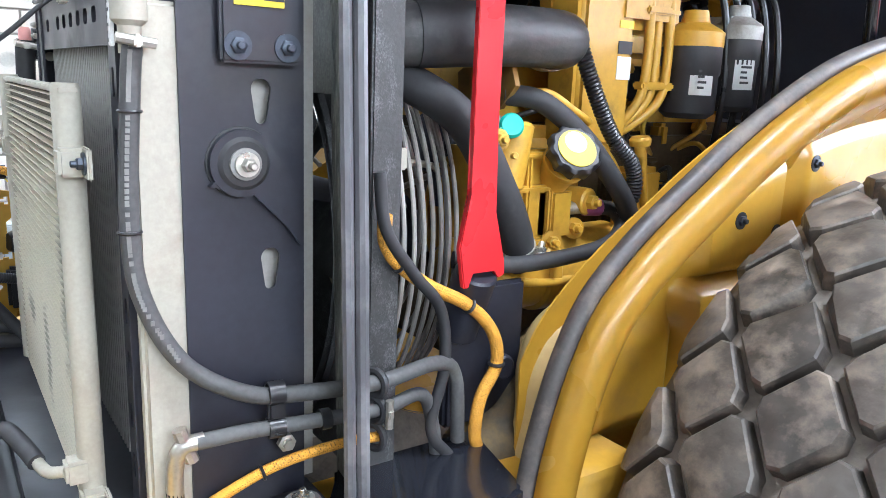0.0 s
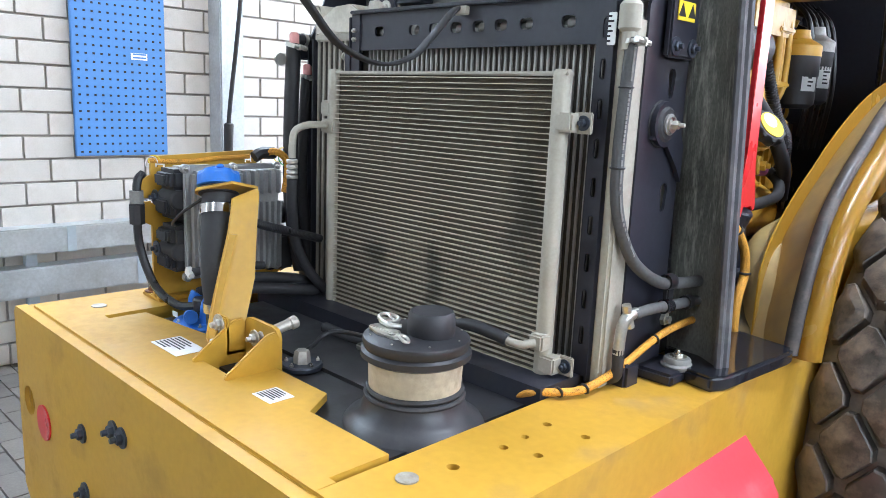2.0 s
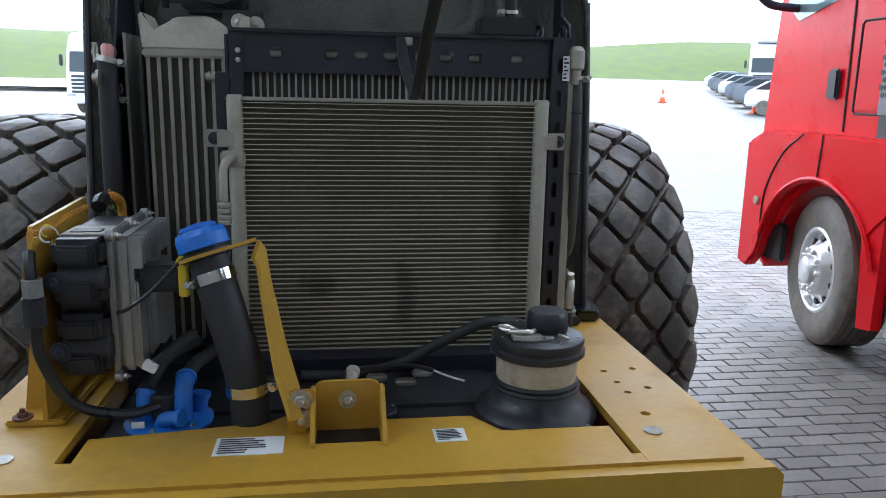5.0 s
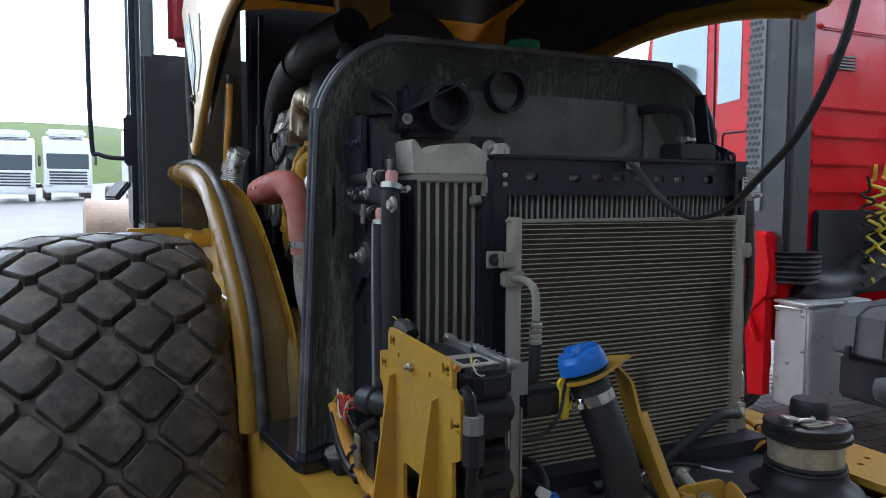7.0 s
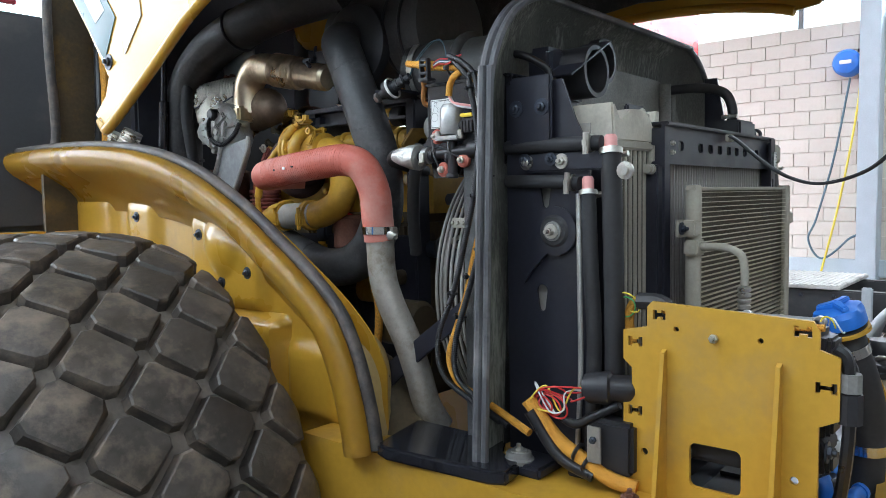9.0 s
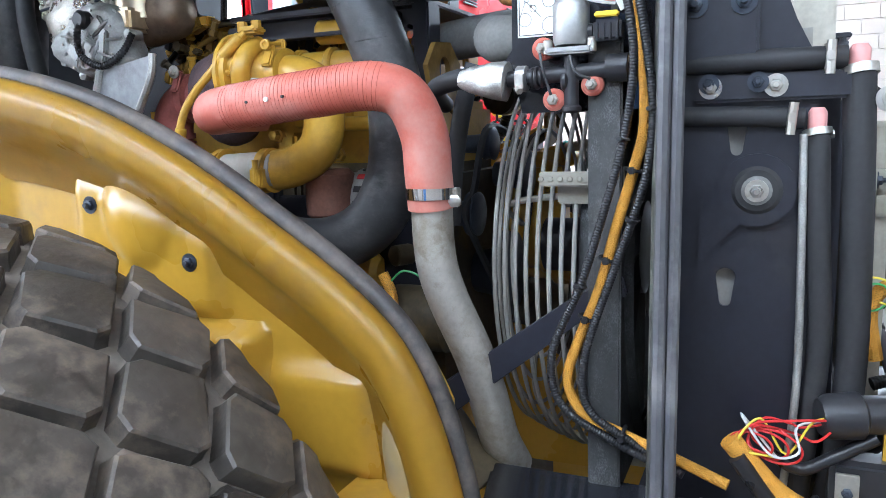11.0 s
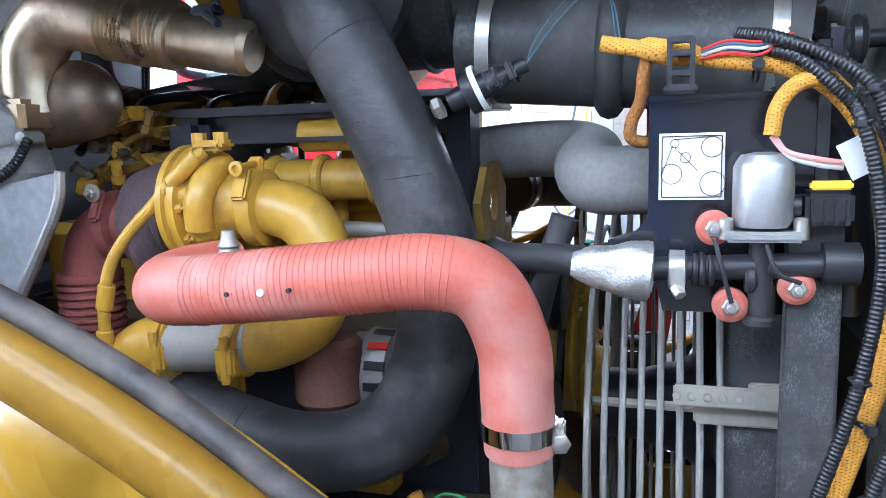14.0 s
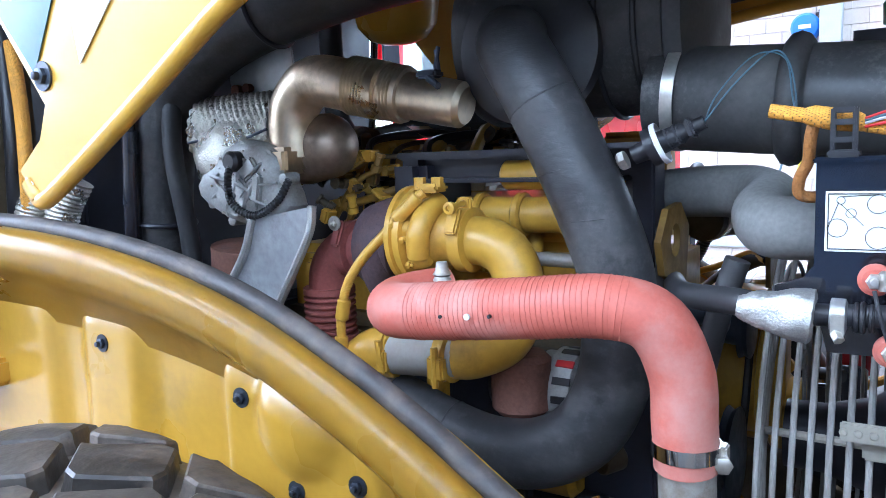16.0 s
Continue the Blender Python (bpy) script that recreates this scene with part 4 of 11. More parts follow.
# ---- engine bay bulkhead: the black moulded arch round the coolers ----
def bulkhead():
    th = thing("cooler_bulkhead", (CX, 0.35, DECK), "black moulded bulkhead arch behind the coolers, dusty felt face", "bulkhead")

    def outline(w, t, r, z0):
        pts = [(-w, z0)]
        for k in range(9):
            pts.append((-w + 0.035 + r + r * math.cos(radians(180 - k * 11.25)), t - r + r * math.sin(radians(180 - k * 11.25))))
        for k in range(9):
            pts.append((w - 0.035 - r + r * math.cos(radians(90 - k * 11.25)), t - r + r * math.sin(radians(90 - k * 11.25))))
        pts.append((w, z0))
        return pts

    def world(pts, y, dy_top=0.0):
        return [Vector((CX + a, y + dy_top * max(0.0, (b - 1.9)), b)) for a, b in pts]
    loops = [world(outline(0.640, 2.080, 0.24, 1.10), 0.278), world(outline(0.630, 2.072, 0.238, 1.10), 0.279), world(outline(0.612, 2.058, 0.23, 1.10), 0.292), world(outline(0.585, 2.038, 0.22, 1.10), 0.312), world(outline(0.505, 1.975, 0.19, 1.10), 0.322)]
    bm = B()
    rings = [[bm.verts.new(p) for p in lp] for lp in loops]
    for a, b in zip(rings, rings[1:]):
        for k in range(len(a) - 1):
            bm.faces.new((a[k], a[k + 1], b[k + 1], b[k]))
    bmesh.ops.solidify(bm, geom=list(bm.faces), thickness=-0.006)
    part("arch_flange", bm, FELT, th, "felt-faced side flange", 60)
    # upper field with embossed frame
    bm = B()
    up = outline(0.508, 1.978, 0.19, 1.66)
    plate(bm, up, [circle2(-0.297, 1.92, 0.045, 24)], (CX, 0.321, 0), (1, 0, 0), (0, 0, 1), -0.008)
    part("upper_panel", bm, PANEL, th)
    bm = B()
    tube(bm, [(CX - 0.20, 0.313, 1.815), (CX + 0.20, 0.313, 1.81), (CX + 0.30, 0.313, 1.835), (CX + 0.325, 0.313, 1.88), (CX + 0.322, 0.313, 1.97)], 0.020, 10, 8)
    part("embossed_rib", bm, PANEL, th)
    bm = B()
    tube(bm, [(CX - 0.22, 0.316, 1.775), (CX + 0.24, 0.316, 1.768), (CX + 0.36, 0.316, 1.80), (CX + 0.385, 0.316, 1.86), (CX + 0.382, 0.316, 1.95)], 0.013, 10, 8)
    part("embossed_rib", bm, PANEL, th)
    # the soft seal round the edge
    bm = B()
    tube(bm, [p + Vector((0, -0.002, 0)) for p in world(outline(0.643, 2.083, 0.243, 1.095), 0.275)], 0.0085, 8, 3)
    tube(bm, [p + Vector((0, 0.018, 0)) for p in world(outline(0.648, 2.086, 0.246, 1.095), 0.272)], 0.009, 8, 3)
    part("edge_seal", bm, EDGESEAL, th, "pale grey ridged rubber edge trim")
    # feet
    for s in (-1, 1):
        bm = B()
        x0, x1 = CX + s * 0.50, CX + s * 0.66
        pl = [(x0, 0.32), (CX + s * 0.58, 0.28), (CX + s * 0.60, 0.215), (x1, 0.205), (CX + s * 0.678, 0.24), (CX + s * 0.70, 0.50), (CX + s * 0.69, 0.535), (x0, 0.58)]
        if s < 0:
            pl = list(reversed(pl))
        plate(bm, pl, [], (0, 0, DECK), (1, 0, 0), (0, 1, 0), 0.03)
        bmesh.ops.bevel(bm, geom=list(bm.edges), offset=0.006, segments=2, affect='EDGES')
        part("foot_pad", bm, GLOSSBLK, th, "gloss black moulded foot")
        # mounting foot of the radiator
        bm = B()
        box(bm, (CX + s * 0.54, 0.225, DECK + 0.012), (0.12, 0.11, 0.024), 0.006)
        ft = part("mount_foot", bm, BLACK, th)
        bm = B()
        lathe(bm, (CX + s * 0.575, 0.235, DECK + 0.02), (0, 0, 1), [(0, 0.03), (0.008, 0.032), (0.012, 0.027), (0.018, 0.027), (0.022, 0.024)], 24)
        part("rubber_mount", bm, GREYHOSE, ft)
        bolt(ft, (CX + s * 0.575, 0.235, DECK + 0.042), (0, 0, 1), 0.010, 0.008, ZINC)
        # fabric strip and grommets on the flange, engine side plate
        bm = B()
        box(bm, (CX + s * 0.52, 0.385, 1.45), (0.01, 0.05, 0.70), 0.003)
        part("side_strip", bm, SCUFFED, th)
    # three grommets where the hoses go through on one side
    for z in (1.262, 1.222, 1.180):
        bm = B()
        torus(bm, (0.475, 0.352, z), (0.35, -1, 0), 0.018, 0.006, 24)
        part("grommet", bm, RUBBER, th)
    return th


bulkhead()


# ---- coolers ----
def condenser():
    th = thing("condenser", (0, 0, 1.04), "dusty aluminium condenser with fine horizontal tubes, oil-stained", "condenser")
    z0, z1 = 1.045, 1.66
    bm = B()
    box(bm, (0, 0.004, (z0 + z1) / 2), (0.64, 0.010, z1 - z0 - 0.01))
    part("fin_core", bm, COREFINS, th, "dark dusty fin core")
    bm = B()
    box(bm, (0, 0.0, z1 - 0.004), (0.70, 0.022, 0.008), 0.002)
    part("top_rail", bm, WHITEALU, th)
    bm = B()
    box(bm, (0, 0.0, z0 + 0.004), (0.66, 0.022, 0.008), 0.002)
    part("bottom_rail", bm, WHITEALU, th)
    n = 55
    bm = B()
    box(bm, (0, 0, 0), (0.648, 0.018, 0.0015))
    me = mesh_of("tube", bm, FINTUBE)
    for k in range(n):
        o = new("tube", me)
        o.parent = th
        o.matrix_parent_inverse = Matrix.Translation(-th.location)
        o.location = (0, -0.001, z0 + 0.012 + (z1 - z0 - 0.024) * k / (n - 1))
    for s in (-1, 1):
        bm = B()
        lathe(bm, (s * 0.332, 0.0, z0 - 0.004), (0, 0, 1), [(0, 0.0145), (0.006, 0.017), (z1 - z0 + 0.002, 0.017), (z1 - z0 + 0.008, 0.0145)], 20)
        part("header_tube", bm, WHITEALU, th, "pale dusty header tube")
        for z in ((1.572, 1.122) if s > 0 else (1.572,)):
            bm = B()
            box(bm, (s * 0.350, -0.002, z), (0.038, 0.032, 0.034), 0.004)
            box(bm, (s * 0.374, 0.012, z), (0.040, 0.006, 0.038), 0.002)
            br = part("bracket", bm, WHITEALU, th)
            bolt(br, (s * 0.377, 0.009, z), (0, -1, 0), 0.008, 0.008, DARKBOLT)
    # upper pipe with its crimped fitting, lower pipe with hose
    bm = B()
    box(bm, (-0.338, -0.006, 1.530), (0.05, 0.03, 0.034), 0.004)
    tube(bm, [(-0.34, -0.02, 1.532), (-0.342, -0.07, 1.532), (-0.345, -0.105, 1.518), (-0.345, -0.113, 1.485), (-0.345, -0.113, 1.455)], 0.0085, 12)
    up = part("upper_pipe", bm, WHITEALU, th, "bent aluminium pipe")
    bm = B()
    for k in range(4):
        cyl(bm, (-0.345, -0.113, 1.452 - k * 0.012), (-0.345, -0.113, 1.442 - k * 0.012), 0.0135, 14, 0.002)
    part("crimp", bm, ZINC, up)
    bm = B()
    tube(bm, [(-0.345, -0.113, 1.405), (-0.35, -0.11, 1.33), (-0.375, -0.08, 1.24), (-0.385, -0.03, 1.16), (-0.36, 0.02, 1.10)], 0.0125, 12)
    part("upper_hose", bm, RUBBER, th, "black rubber hose")
    bm = B()
    box(bm, (0.335, -0.018, 1.165), (0.032, 0.03, 0.032), 0.004)
    tube(bm, [(0.335, -0.03, 1.165), (0.315, -0.05, 1.160), (0.285, -0.06, 1.165), (0.262, -0.066, 1.172)], 0.008, 12)
    lo = part("lower_pipe", bm, WHITEALU, th)
    bm = B()
    tube(bm, [(0.29, -0.06, 1.165), (0.262, -0.068, 1.172), (0.20, -0.085, 1.178), (0.10, -0.09, 1.135), (0.0, -0.1, 1.09), (-0.1, -0.11, 1.075), (-0.2, -0.12, 1.08)], 0.012, 12)
    part("lower_hose", bm, RUBBER, th, "black rubber hose")
    return th


condenser()


def radiator():
    th = thing("radiator", (0.04, 0.12, 1.06), "black framed radiator with upright fin rows, dusty", "radiator")
    bm = B()
    box(bm, (0.04, 0.13, 1.40), (0.74, 0.10, 0.68))
    part("core", bm, FINS, th)
    bm = B()
    box(bm, (0, 0, 0), (0.0045, 0.10, 0.66))
    me = mesh_of("radiator_tube", bm, DUSTALU)
    for k in range(44):
        o = new("radiator_tube", me)
        o.parent = th
        o.matrix_parent_inverse = Matrix.Translation(-th.location)
        o.location = (-0.30 + 0.66 * k / 43, 0.125, 1.40)
    # header bar with oblong slots
    slots = [rrect(x - 0.016, -0.014, x + 0.016, 0.008, 0.008, 3) for x in (-0.25, -0.13, -0.065, 0.0, 0.065, 0.125, 0.19, 0.29)]
    bm = B()
    plate(bm, [(-0.345, -0.045), (0.415, -0.045), (0.415, 0.045), (-0.345, 0.045)], slots, (0, 0.062, 1.757), (1, 0, 0), (0, 0, 1), -0.006)
    box(bm, (0.035, 0.105, 1.800), (0.765, 0.11, 0.008), 0.002)
    part("header_bar", bm, BLACK, th, "black steel bar with oblong slots")
    for x in (-0.25, -0.13, -0.065, 0.0, 0.065, 0.125, 0.19, 0.29):
        bm = B()
        cyl(bm, (x - 0.012, 0.085, 1.754), (x + 0.012, 0.085, 1.754), 0.010, 10)
        part("slot_insert", bm, DUSTALU, th)
    for x, w in ((-0.333, 0.03), (0.384, 0.036)):
        bm = B()
        hs = [rrect(-0.006, z, 0.006, z + 0.035, 0.005, 3) for z in [-0.28 + 0.07 * k for k in range(9)]] if x > 0 else []
        plate(bm, [(-w / 2, -0.34), (w / 2, -0.34), (w / 2, 0.36), (-w / 2, 0.36)], hs, (x, 0.058 if x < 0 else 0.044, 1.44), (1, 0, 0), (0, 0, 1), -0.005)
        box(bm, (x + (0.015 if x > 0 else -0.02), 0.12 if x < 0 else 0.11, 1.44), (0.006, 0.13, 0.70), 0.001)
        part("side_bar", bm, BLACK, th)
    for z in (1.765, 1.745):
        bolt(th, (-0.328, 0.052, z - 0.008), (0, -1, 0), 0.006, 0.005, ZINC, False)
    # side tank of light alloy
    bm = B()
    box(bm, (0.415, 0.082, 1.42), (0.026, 0.060, 0.68), 0.006, seg=3)
    st = part("side_tank", bm, WHITEALU, th, "dusty white alloy side tank")
    bm = B()
    lathe(bm, (0.424, 0.056, 1.70), (0, 0, 1), [(0, 0.013), (0.03, 0.013), (0.036, 0.020), (0.075, 0.020), (0.085, 0.012)], 16)
    part("tank_neck", bm, WHITEALU, st)
    bm = B()
    box(bm, (0.398, 0.042, 1.735), (0.016, 0.004, 0.055), 0.001)
    lb = part("label", bm, WHITE, th, "white barcode label")
    bars(lb, (0.391, 0.0395, 1.71), (1, 0, 0), (0, 0, 1), 0.013, 0.05, 6, seed=8)
    # top fittings
    bm = B()
    box(bm, (0.27, 0.12, 1.825), (0.13, 0.08, 0.045), 0.006)
    part("expansion_box", bm, PLASTIC, th)
    bm = B()
    tube(bm, [(0.285, 0.13, 1.84), (0.285, 0.13, 1.89), (0.285, 0.155, 1.935), (0.28, 0.23, 1.955), (0.27, 0.36, 1.955)], 0.014, 12)
    vh = part("vent_hose", bm, RUBBER, th)
    clamp(vh, (0.285, 0.13, 1.862), (0, 0, 1), 0.014, 0.008)
    for x in (0.29, 0.345, 0.40):
        bm = B()
        torus(bm, (x, 0.1, 1.815), (1, 0.3, 0), 0.014, 0.005, 18)
        part("lifting_eye", bm, BLACK, th)
    bm = B()
    box(bm, (0.03, 0.048, 1.785), (0.034, 0.012, 0.018), 0.002)
    part("tag", bm, WHITEALU, th)
    for p in ((-0.33, 0.12, 1.82), (-0.295, 0.12, 1.815)):
        bolt(th, p, (0, -1, 0), 0.011, 0.008, ZINC)
    bm = B()
    box(bm, (-0.325, 0.14, 1.82), (0.09, 0.012, 0.055), 0.004)
    part("stay", bm, BLACK, th)
    return th


radiator()


def charge_cooler():
    th = thing("charge_air_cooler", (-0.45, 0.13, 1.08), "aluminium charge-air cooler with upright bars and cast top tank", "cooler")
    bm = B()
    box(bm, (-0.445, 0.14, 1.42), (0.165, 0.10, 0.64))
    part("core", bm, FINS, th)
    bm = B()
    box(bm, (0, 0, 0), (0.008, 0.104, 0.64), 0.001)
    me = mesh_of("bar", bm, WHITEALU)
    for k in range(8):
        o = new("bar", me)
        o.parent = th
        o.matrix_parent_inverse = Matrix.Translation(-th.location)
        o.location = (-0.522 + 0.158 * k / 7, 0.137, 1.42)
    bm = B()
    box(bm, (-0.534, 0.14, 1.42), (0.006, 0.13, 0.65), 0.001)
    part("side_cover", bm, BLACK, th)
    bm = B()
    box(bm, (-0.445, 0.135, 1.748), (0.175, 0.11, 0.018), 0.004)
    part("tank_flange", bm, WHITEALU, th)
    bm = B()
    sec = [(-0.532, 1.756), (-0.538, 1.832), (-0.526, 1.832), (-0.508, 1.792), (-0.48, 1.81), (-0.462, 1.824), (-0.39, 1.828), (-0.358, 1.81), (-0.345, 1.79), (-0.342, 1.756)]
    plate(bm, sec, [], (0, 0.19, 0), (1, 0, 0), (0, 0, 1), 0.105)
    bmesh.ops.bevel(bm, geom=list(bm.edges), offset=0.004, segments=2, affect='EDGES')
    part("cast_tank", bm, CREAMALU, th, "pale cast alloy tank")
    bm = B()
    plate(bm, [(-0.345, 1.77), (-0.335, 1.792), (-0.322, 1.83), (-0.306, 1.83), (-0.310, 1.772)], [], (0, 0.175, 0), (1, 0, 0), (0, 0, 1), 0.085)
    part("tank_ear", bm, CREAMALU, th)
    # fitting, black filler strip and coolant pipe beside the condenser
    bm = B()
    box(bm, (-0.352, 0.10, 1.735), (0.032, 0.045, 0.05), 0.008, seg=3)
    cyl(bm, (-0.40, 0.075, 1.70), (-0.345, 0.075, 1.70), 0.009, 14)
    for k in range(4):
        cyl(bm, (-0.395 + 0.01 * k, 0.075, 1.70), (-0.389 + 0.01 * k, 0.075, 1.70), 0.0115, 14)
    part("pipe_fitting", bm, WHITEALU, th)
    bm = B()
    box(bm, (-0.365, 0.12, 1.39), (0.03, 0.12, 0.64), 0.004)
    part("filler_strip", bm, BLACK, th)
    return th


charge_cooler()


def cooler_frame():
    th = thing("cooler_support", (CX, 0.22, DECK), "black steel side columns that carry the coolers on rubber mounts", "support")
    for s, xp in ((-1, -0.600), (1, 0.432)):
        def slot(y, z, big):
            r1, r2 = (0.013, 0.008)
            out = [(y + r1 * math.cos(radians(a)), z + r1 * math.sin(radians(a))) for a in range(-10, 200, 21)]
            out += [(y + r2 * math.cos(radians(a)), z - 0.035 + r2 * math.sin(radians(a))) for a in range(190, 360, 24)]
            return out
        bm = B()
        y0, y1 = (0.105, 0.300 if s < 0 else 0.262)
        out = [(y0, 1.10), (y1, 1.10), (y1, 2.0), (0.225, 2.0), (0.20, 1.865), (y0 + 0.03, 1.84), (y0, 1.78)] if s > 0 else [(y0, 1.10), (y1, 1.10), (y1, 1.88), (y0 + 0.06, 1.88), (y0 + 0.03, 1.80), (y0, 1.74)]
        hs = [slot(0.215, 1.45, 1), slot(0.205, 1.665, 1)]
        if s < 0:
            plate(bm, out, hs, (xp, 0, 0), (0, 1, 0), (0, 0, 1), 0.006)
        else:
            plate(bm, out, hs, (xp, 0, 0), (0, 1, 0), (0, 0, 1), -0.006)
        part("column", bm, BLACK, th)
        bm = B()
        box(bm, (xp - s * 0.025, 0.20, 1.45), (0.006, 0.17, 0.68))
        part("column_back", bm, DUSTALU, th)
        bm = B()
        lathe(bm, (xp - s * 0.004, 0.177, 1.575), (s, 0, 0), [(0, 0.046), (0.006, 0.044), (0.008, 0.034), (0.018, 0.033), (0.022, 0.028)], 28)
        mt = part("rubber_mount", bm, [BLACK, RUBBER][1], th, "round rubber mount")
        bm = B()
        lathe(bm, (xp + s * 0.018, 0.177, 1.575), (s, 0, 0), [(0, 0.020), (0.004, 0.020), (0.005, 0.014)], 20)
        part("mount_washer", bm, GREYHOSE, mt)
        bolt(mt, (xp + s * 0.022, 0.177, 1.575), (s, 0, 0), 0.009, 0.014, ZINC)
        # arm of the mount
        bm = B()
        plate(bm, [(0.135, 1.548), (0.19, 1.535), (0.235, 1.49), (0.252, 1.465), (0.252, 1.535), (0.225, 1.58), (0.20, 1.612)], [], (xp + s * (0.012 if s > 0 else 0.003), 0, 0), (0, 1, 0), (0, 0, 1), -0.009)
        cyl(bm, (xp + s * 0.004, 0.177, 1.575), (xp + s * 0.0135, 0.177, 1.575), 0.050 if s < 0 else 0.042, 24)
        part("mount_arm", bm, BLACK, th)
        bm = B()
        box(bm, (xp + s * 0.012, 0.23 if s < 0 else 0.20, 1.82 if s < 0 else 1.765), (0.014, 0.10, 0.14), 0.004)
        ub = part("upper_bracket", bm, BLACK, th)
        for y in (0.20, 0.262):
            bolt(ub, (xp + s * 0.019, y - (0.03 if s > 0 else 0), 1.715 if s > 0 else 1.826), (s, 0, 0), 0.010, 0.008, DARKBOLT)
            if s < 0:
                bolt(ub, (xp + s * 0.019, y - 0.02, 1.72), (s, 0, 0), 0.008, 0.008, DARKBOLT)
        bm = B()
        box(bm, (xp - s * 0.02, 0.12, 1.10), (0.09, 0.05, 0.05), 0.006)
        part("base_block", bm, BLACK, th)
    # cross arms beside the charge cooler
    bm = B()
    box(bm, (-0.608, 0.155, 1.713), (0.012, 0.215, 0.036), 0.004)
    ca = part("cross_arm", bm, BLACK, th)
    for y_ in (0.240, 0.158):
        bolt(ca, (-0.614, y_, 1.715), (-1, 0, 0), 0.009, 0.009, ZINC)
    bm = B()
    lathe(bm, (-0.604, 0.024, 1.692), (-1, 0, 0), [(0, 0.017), (0.006, 0.017), (0.007, 0.010), (0.014, 0.010)], 18)
    part("end_washer", bm, ZINC, ca)
    # warning label on the other column
    bm = B()
    box(bm, (0.4525, 0.197, 1.778), (0.002, 0.062, 0.034), 0.0005)
    lb = part("warning_label", bm, LABELYEL, th, "yellow warning label with black triangles")
    for y in (0.179, 0.215):
        bm = B()
        plate(bm, [(y - 0.013, 1.768), (y + 0.013, 1.768), (y, 1.792)], [], (0.4537, 0, 0), (0, 1, 0), (0, 0, 1), 0.0006)
        part("triangle", bm, INK, lb)
    return th


cooler_frame()


def hose_thing(name, pts, r, material, label, category="hose", ends=None, group="", rib=None, n=14, clamps=()):
    th = thing(name, pts[0], label, category, group)
    bm = B()
    tube(bm, pts, r, n, 8, rib)
    h = part(category.replace(" ", "_") + "_body", bm, material, th, angle=60)
    line = curve_pts(pts, 8)
    for f in clamps:
        i = min(int(f * (len(line) - 1)), len(line) - 2)
        clamp(th, line[i], line[i + 1] - line[i], r, max(0.008, r * 0.6))
    return th


# hoses on the left of the coolers
th = hose_thing("coolant_hose", [(-0.596, 0.060, 1.735), (-0.598, 0.058, 1.70), (-0.600, 0.052, 1.5), (-0.596, 0.052, 1.3), (-0.575, 0.07, 1.12)], 0.020, RUBBER, "black coolant hose with wire clips", clamps=(0.12,))
bm = B()
lathe(bm, (-0.596, 0.060, 1.735), (0, 0, 1), [(0, 0.013), (0.022, 0.013), (0.028, 0.009)], 14)
part("pink_plug", bm, PINK, th, "pink rubber plug")
th = hose_thing("coolant_hose", [(-0.602, 0.106, 1.656), (-0.604, 0.104, 1.63), (-0.606, 0.098, 1.5), (-0.604, 0.092, 1.35), (-0.585, 0.11, 1.13)], 0.0155, RUBBER, "black coolant hose with wire clips", clamps=(0.12,))
bm = B()
lathe(bm, (-0.602, 0.106, 1.656), (0, 0, 1), [(0, 0.012), (0.022, 0.012), (0.028, 0.008)], 14)
part("pink_plug", bm, PINK, th, "pink rubber plug")
hose_thing("coolant_hose", [(-0.595, 0.30, 1.750), (-0.606, 0.25, 1.749), (-0.608, 0.14, 1.748), (-0.604, 0.075, 1.747)], 0.015, RUBBER, "black cross hose to the cooler", clamps=(0.9,))
hose_thing("coolant_hose", [(-0.595, 0.30, 1.678), (-0.606, 0.25, 1.677), (-0.608, 0.17, 1.674), (-0.606, 0.122, 1.670)], 0.014, RUBBER, "black cross hose to the cooler", clamps=(0.9,))
hose_thing("braided_strap", [(-0.612, 0.122, 1.65), (-0.614, 0.119, 1.5), (-0.613, 0.118, 1.3), (-0.606, 0.13, 1.14)], 0.0055, WOVENFOIL, "grey braided earth strap along the column", "strap")
# hoses on the right side
th = hose_thing("fuel_hose", [(0.430, 0.058, 1.72), (0.431, 0.052, 1.66), (0.431, 0.044, 1.52), (0.434, 0.052, 1.42), (0.446, 0.095, 1.33), (0.462, 0.17, 1.280), (0.470, 0.25, 1.268), (0.478, 0.36, 1.264), (0.47, 0.46, 1.27), (0.45, 0.51, 1.23), (0.45, 0.52, 1.12)], 0.0115, DKHOSE, "grey-black printed fuel hose through a grommet", clamps=(0.02,))
# faded print along the hose
line_ = curve_pts([(0.430, 0.058, 1.72), (0.431, 0.052, 1.66), (0.431, 0.044, 1.52), (0.434, 0.052, 1.42), (0.446, 0.095, 1.33)], 40)
bm = B()
rp = random.Random(3)
for k in range(4, len(line_) - 4, 2):
    if rp.random() < 0.25:
        continue
    p = line_[k] + V(0.0106, -0.004, 0)
    box(bm, p, (0.0012, 0.005, 0.004 + 0.003 * rp.random()), 0)
tagged(part("print", bm, GREYHOSE, th), kind="stuff")
for k in (0.30, 0.55):
    bm = B()
    i_ = int(k * len(line_))
    torus(bm, line_[i_], (0, 0, 1), 0.0125, 0.002, 18, 6)
    part("cable_tie", bm, CONDUIT, th)
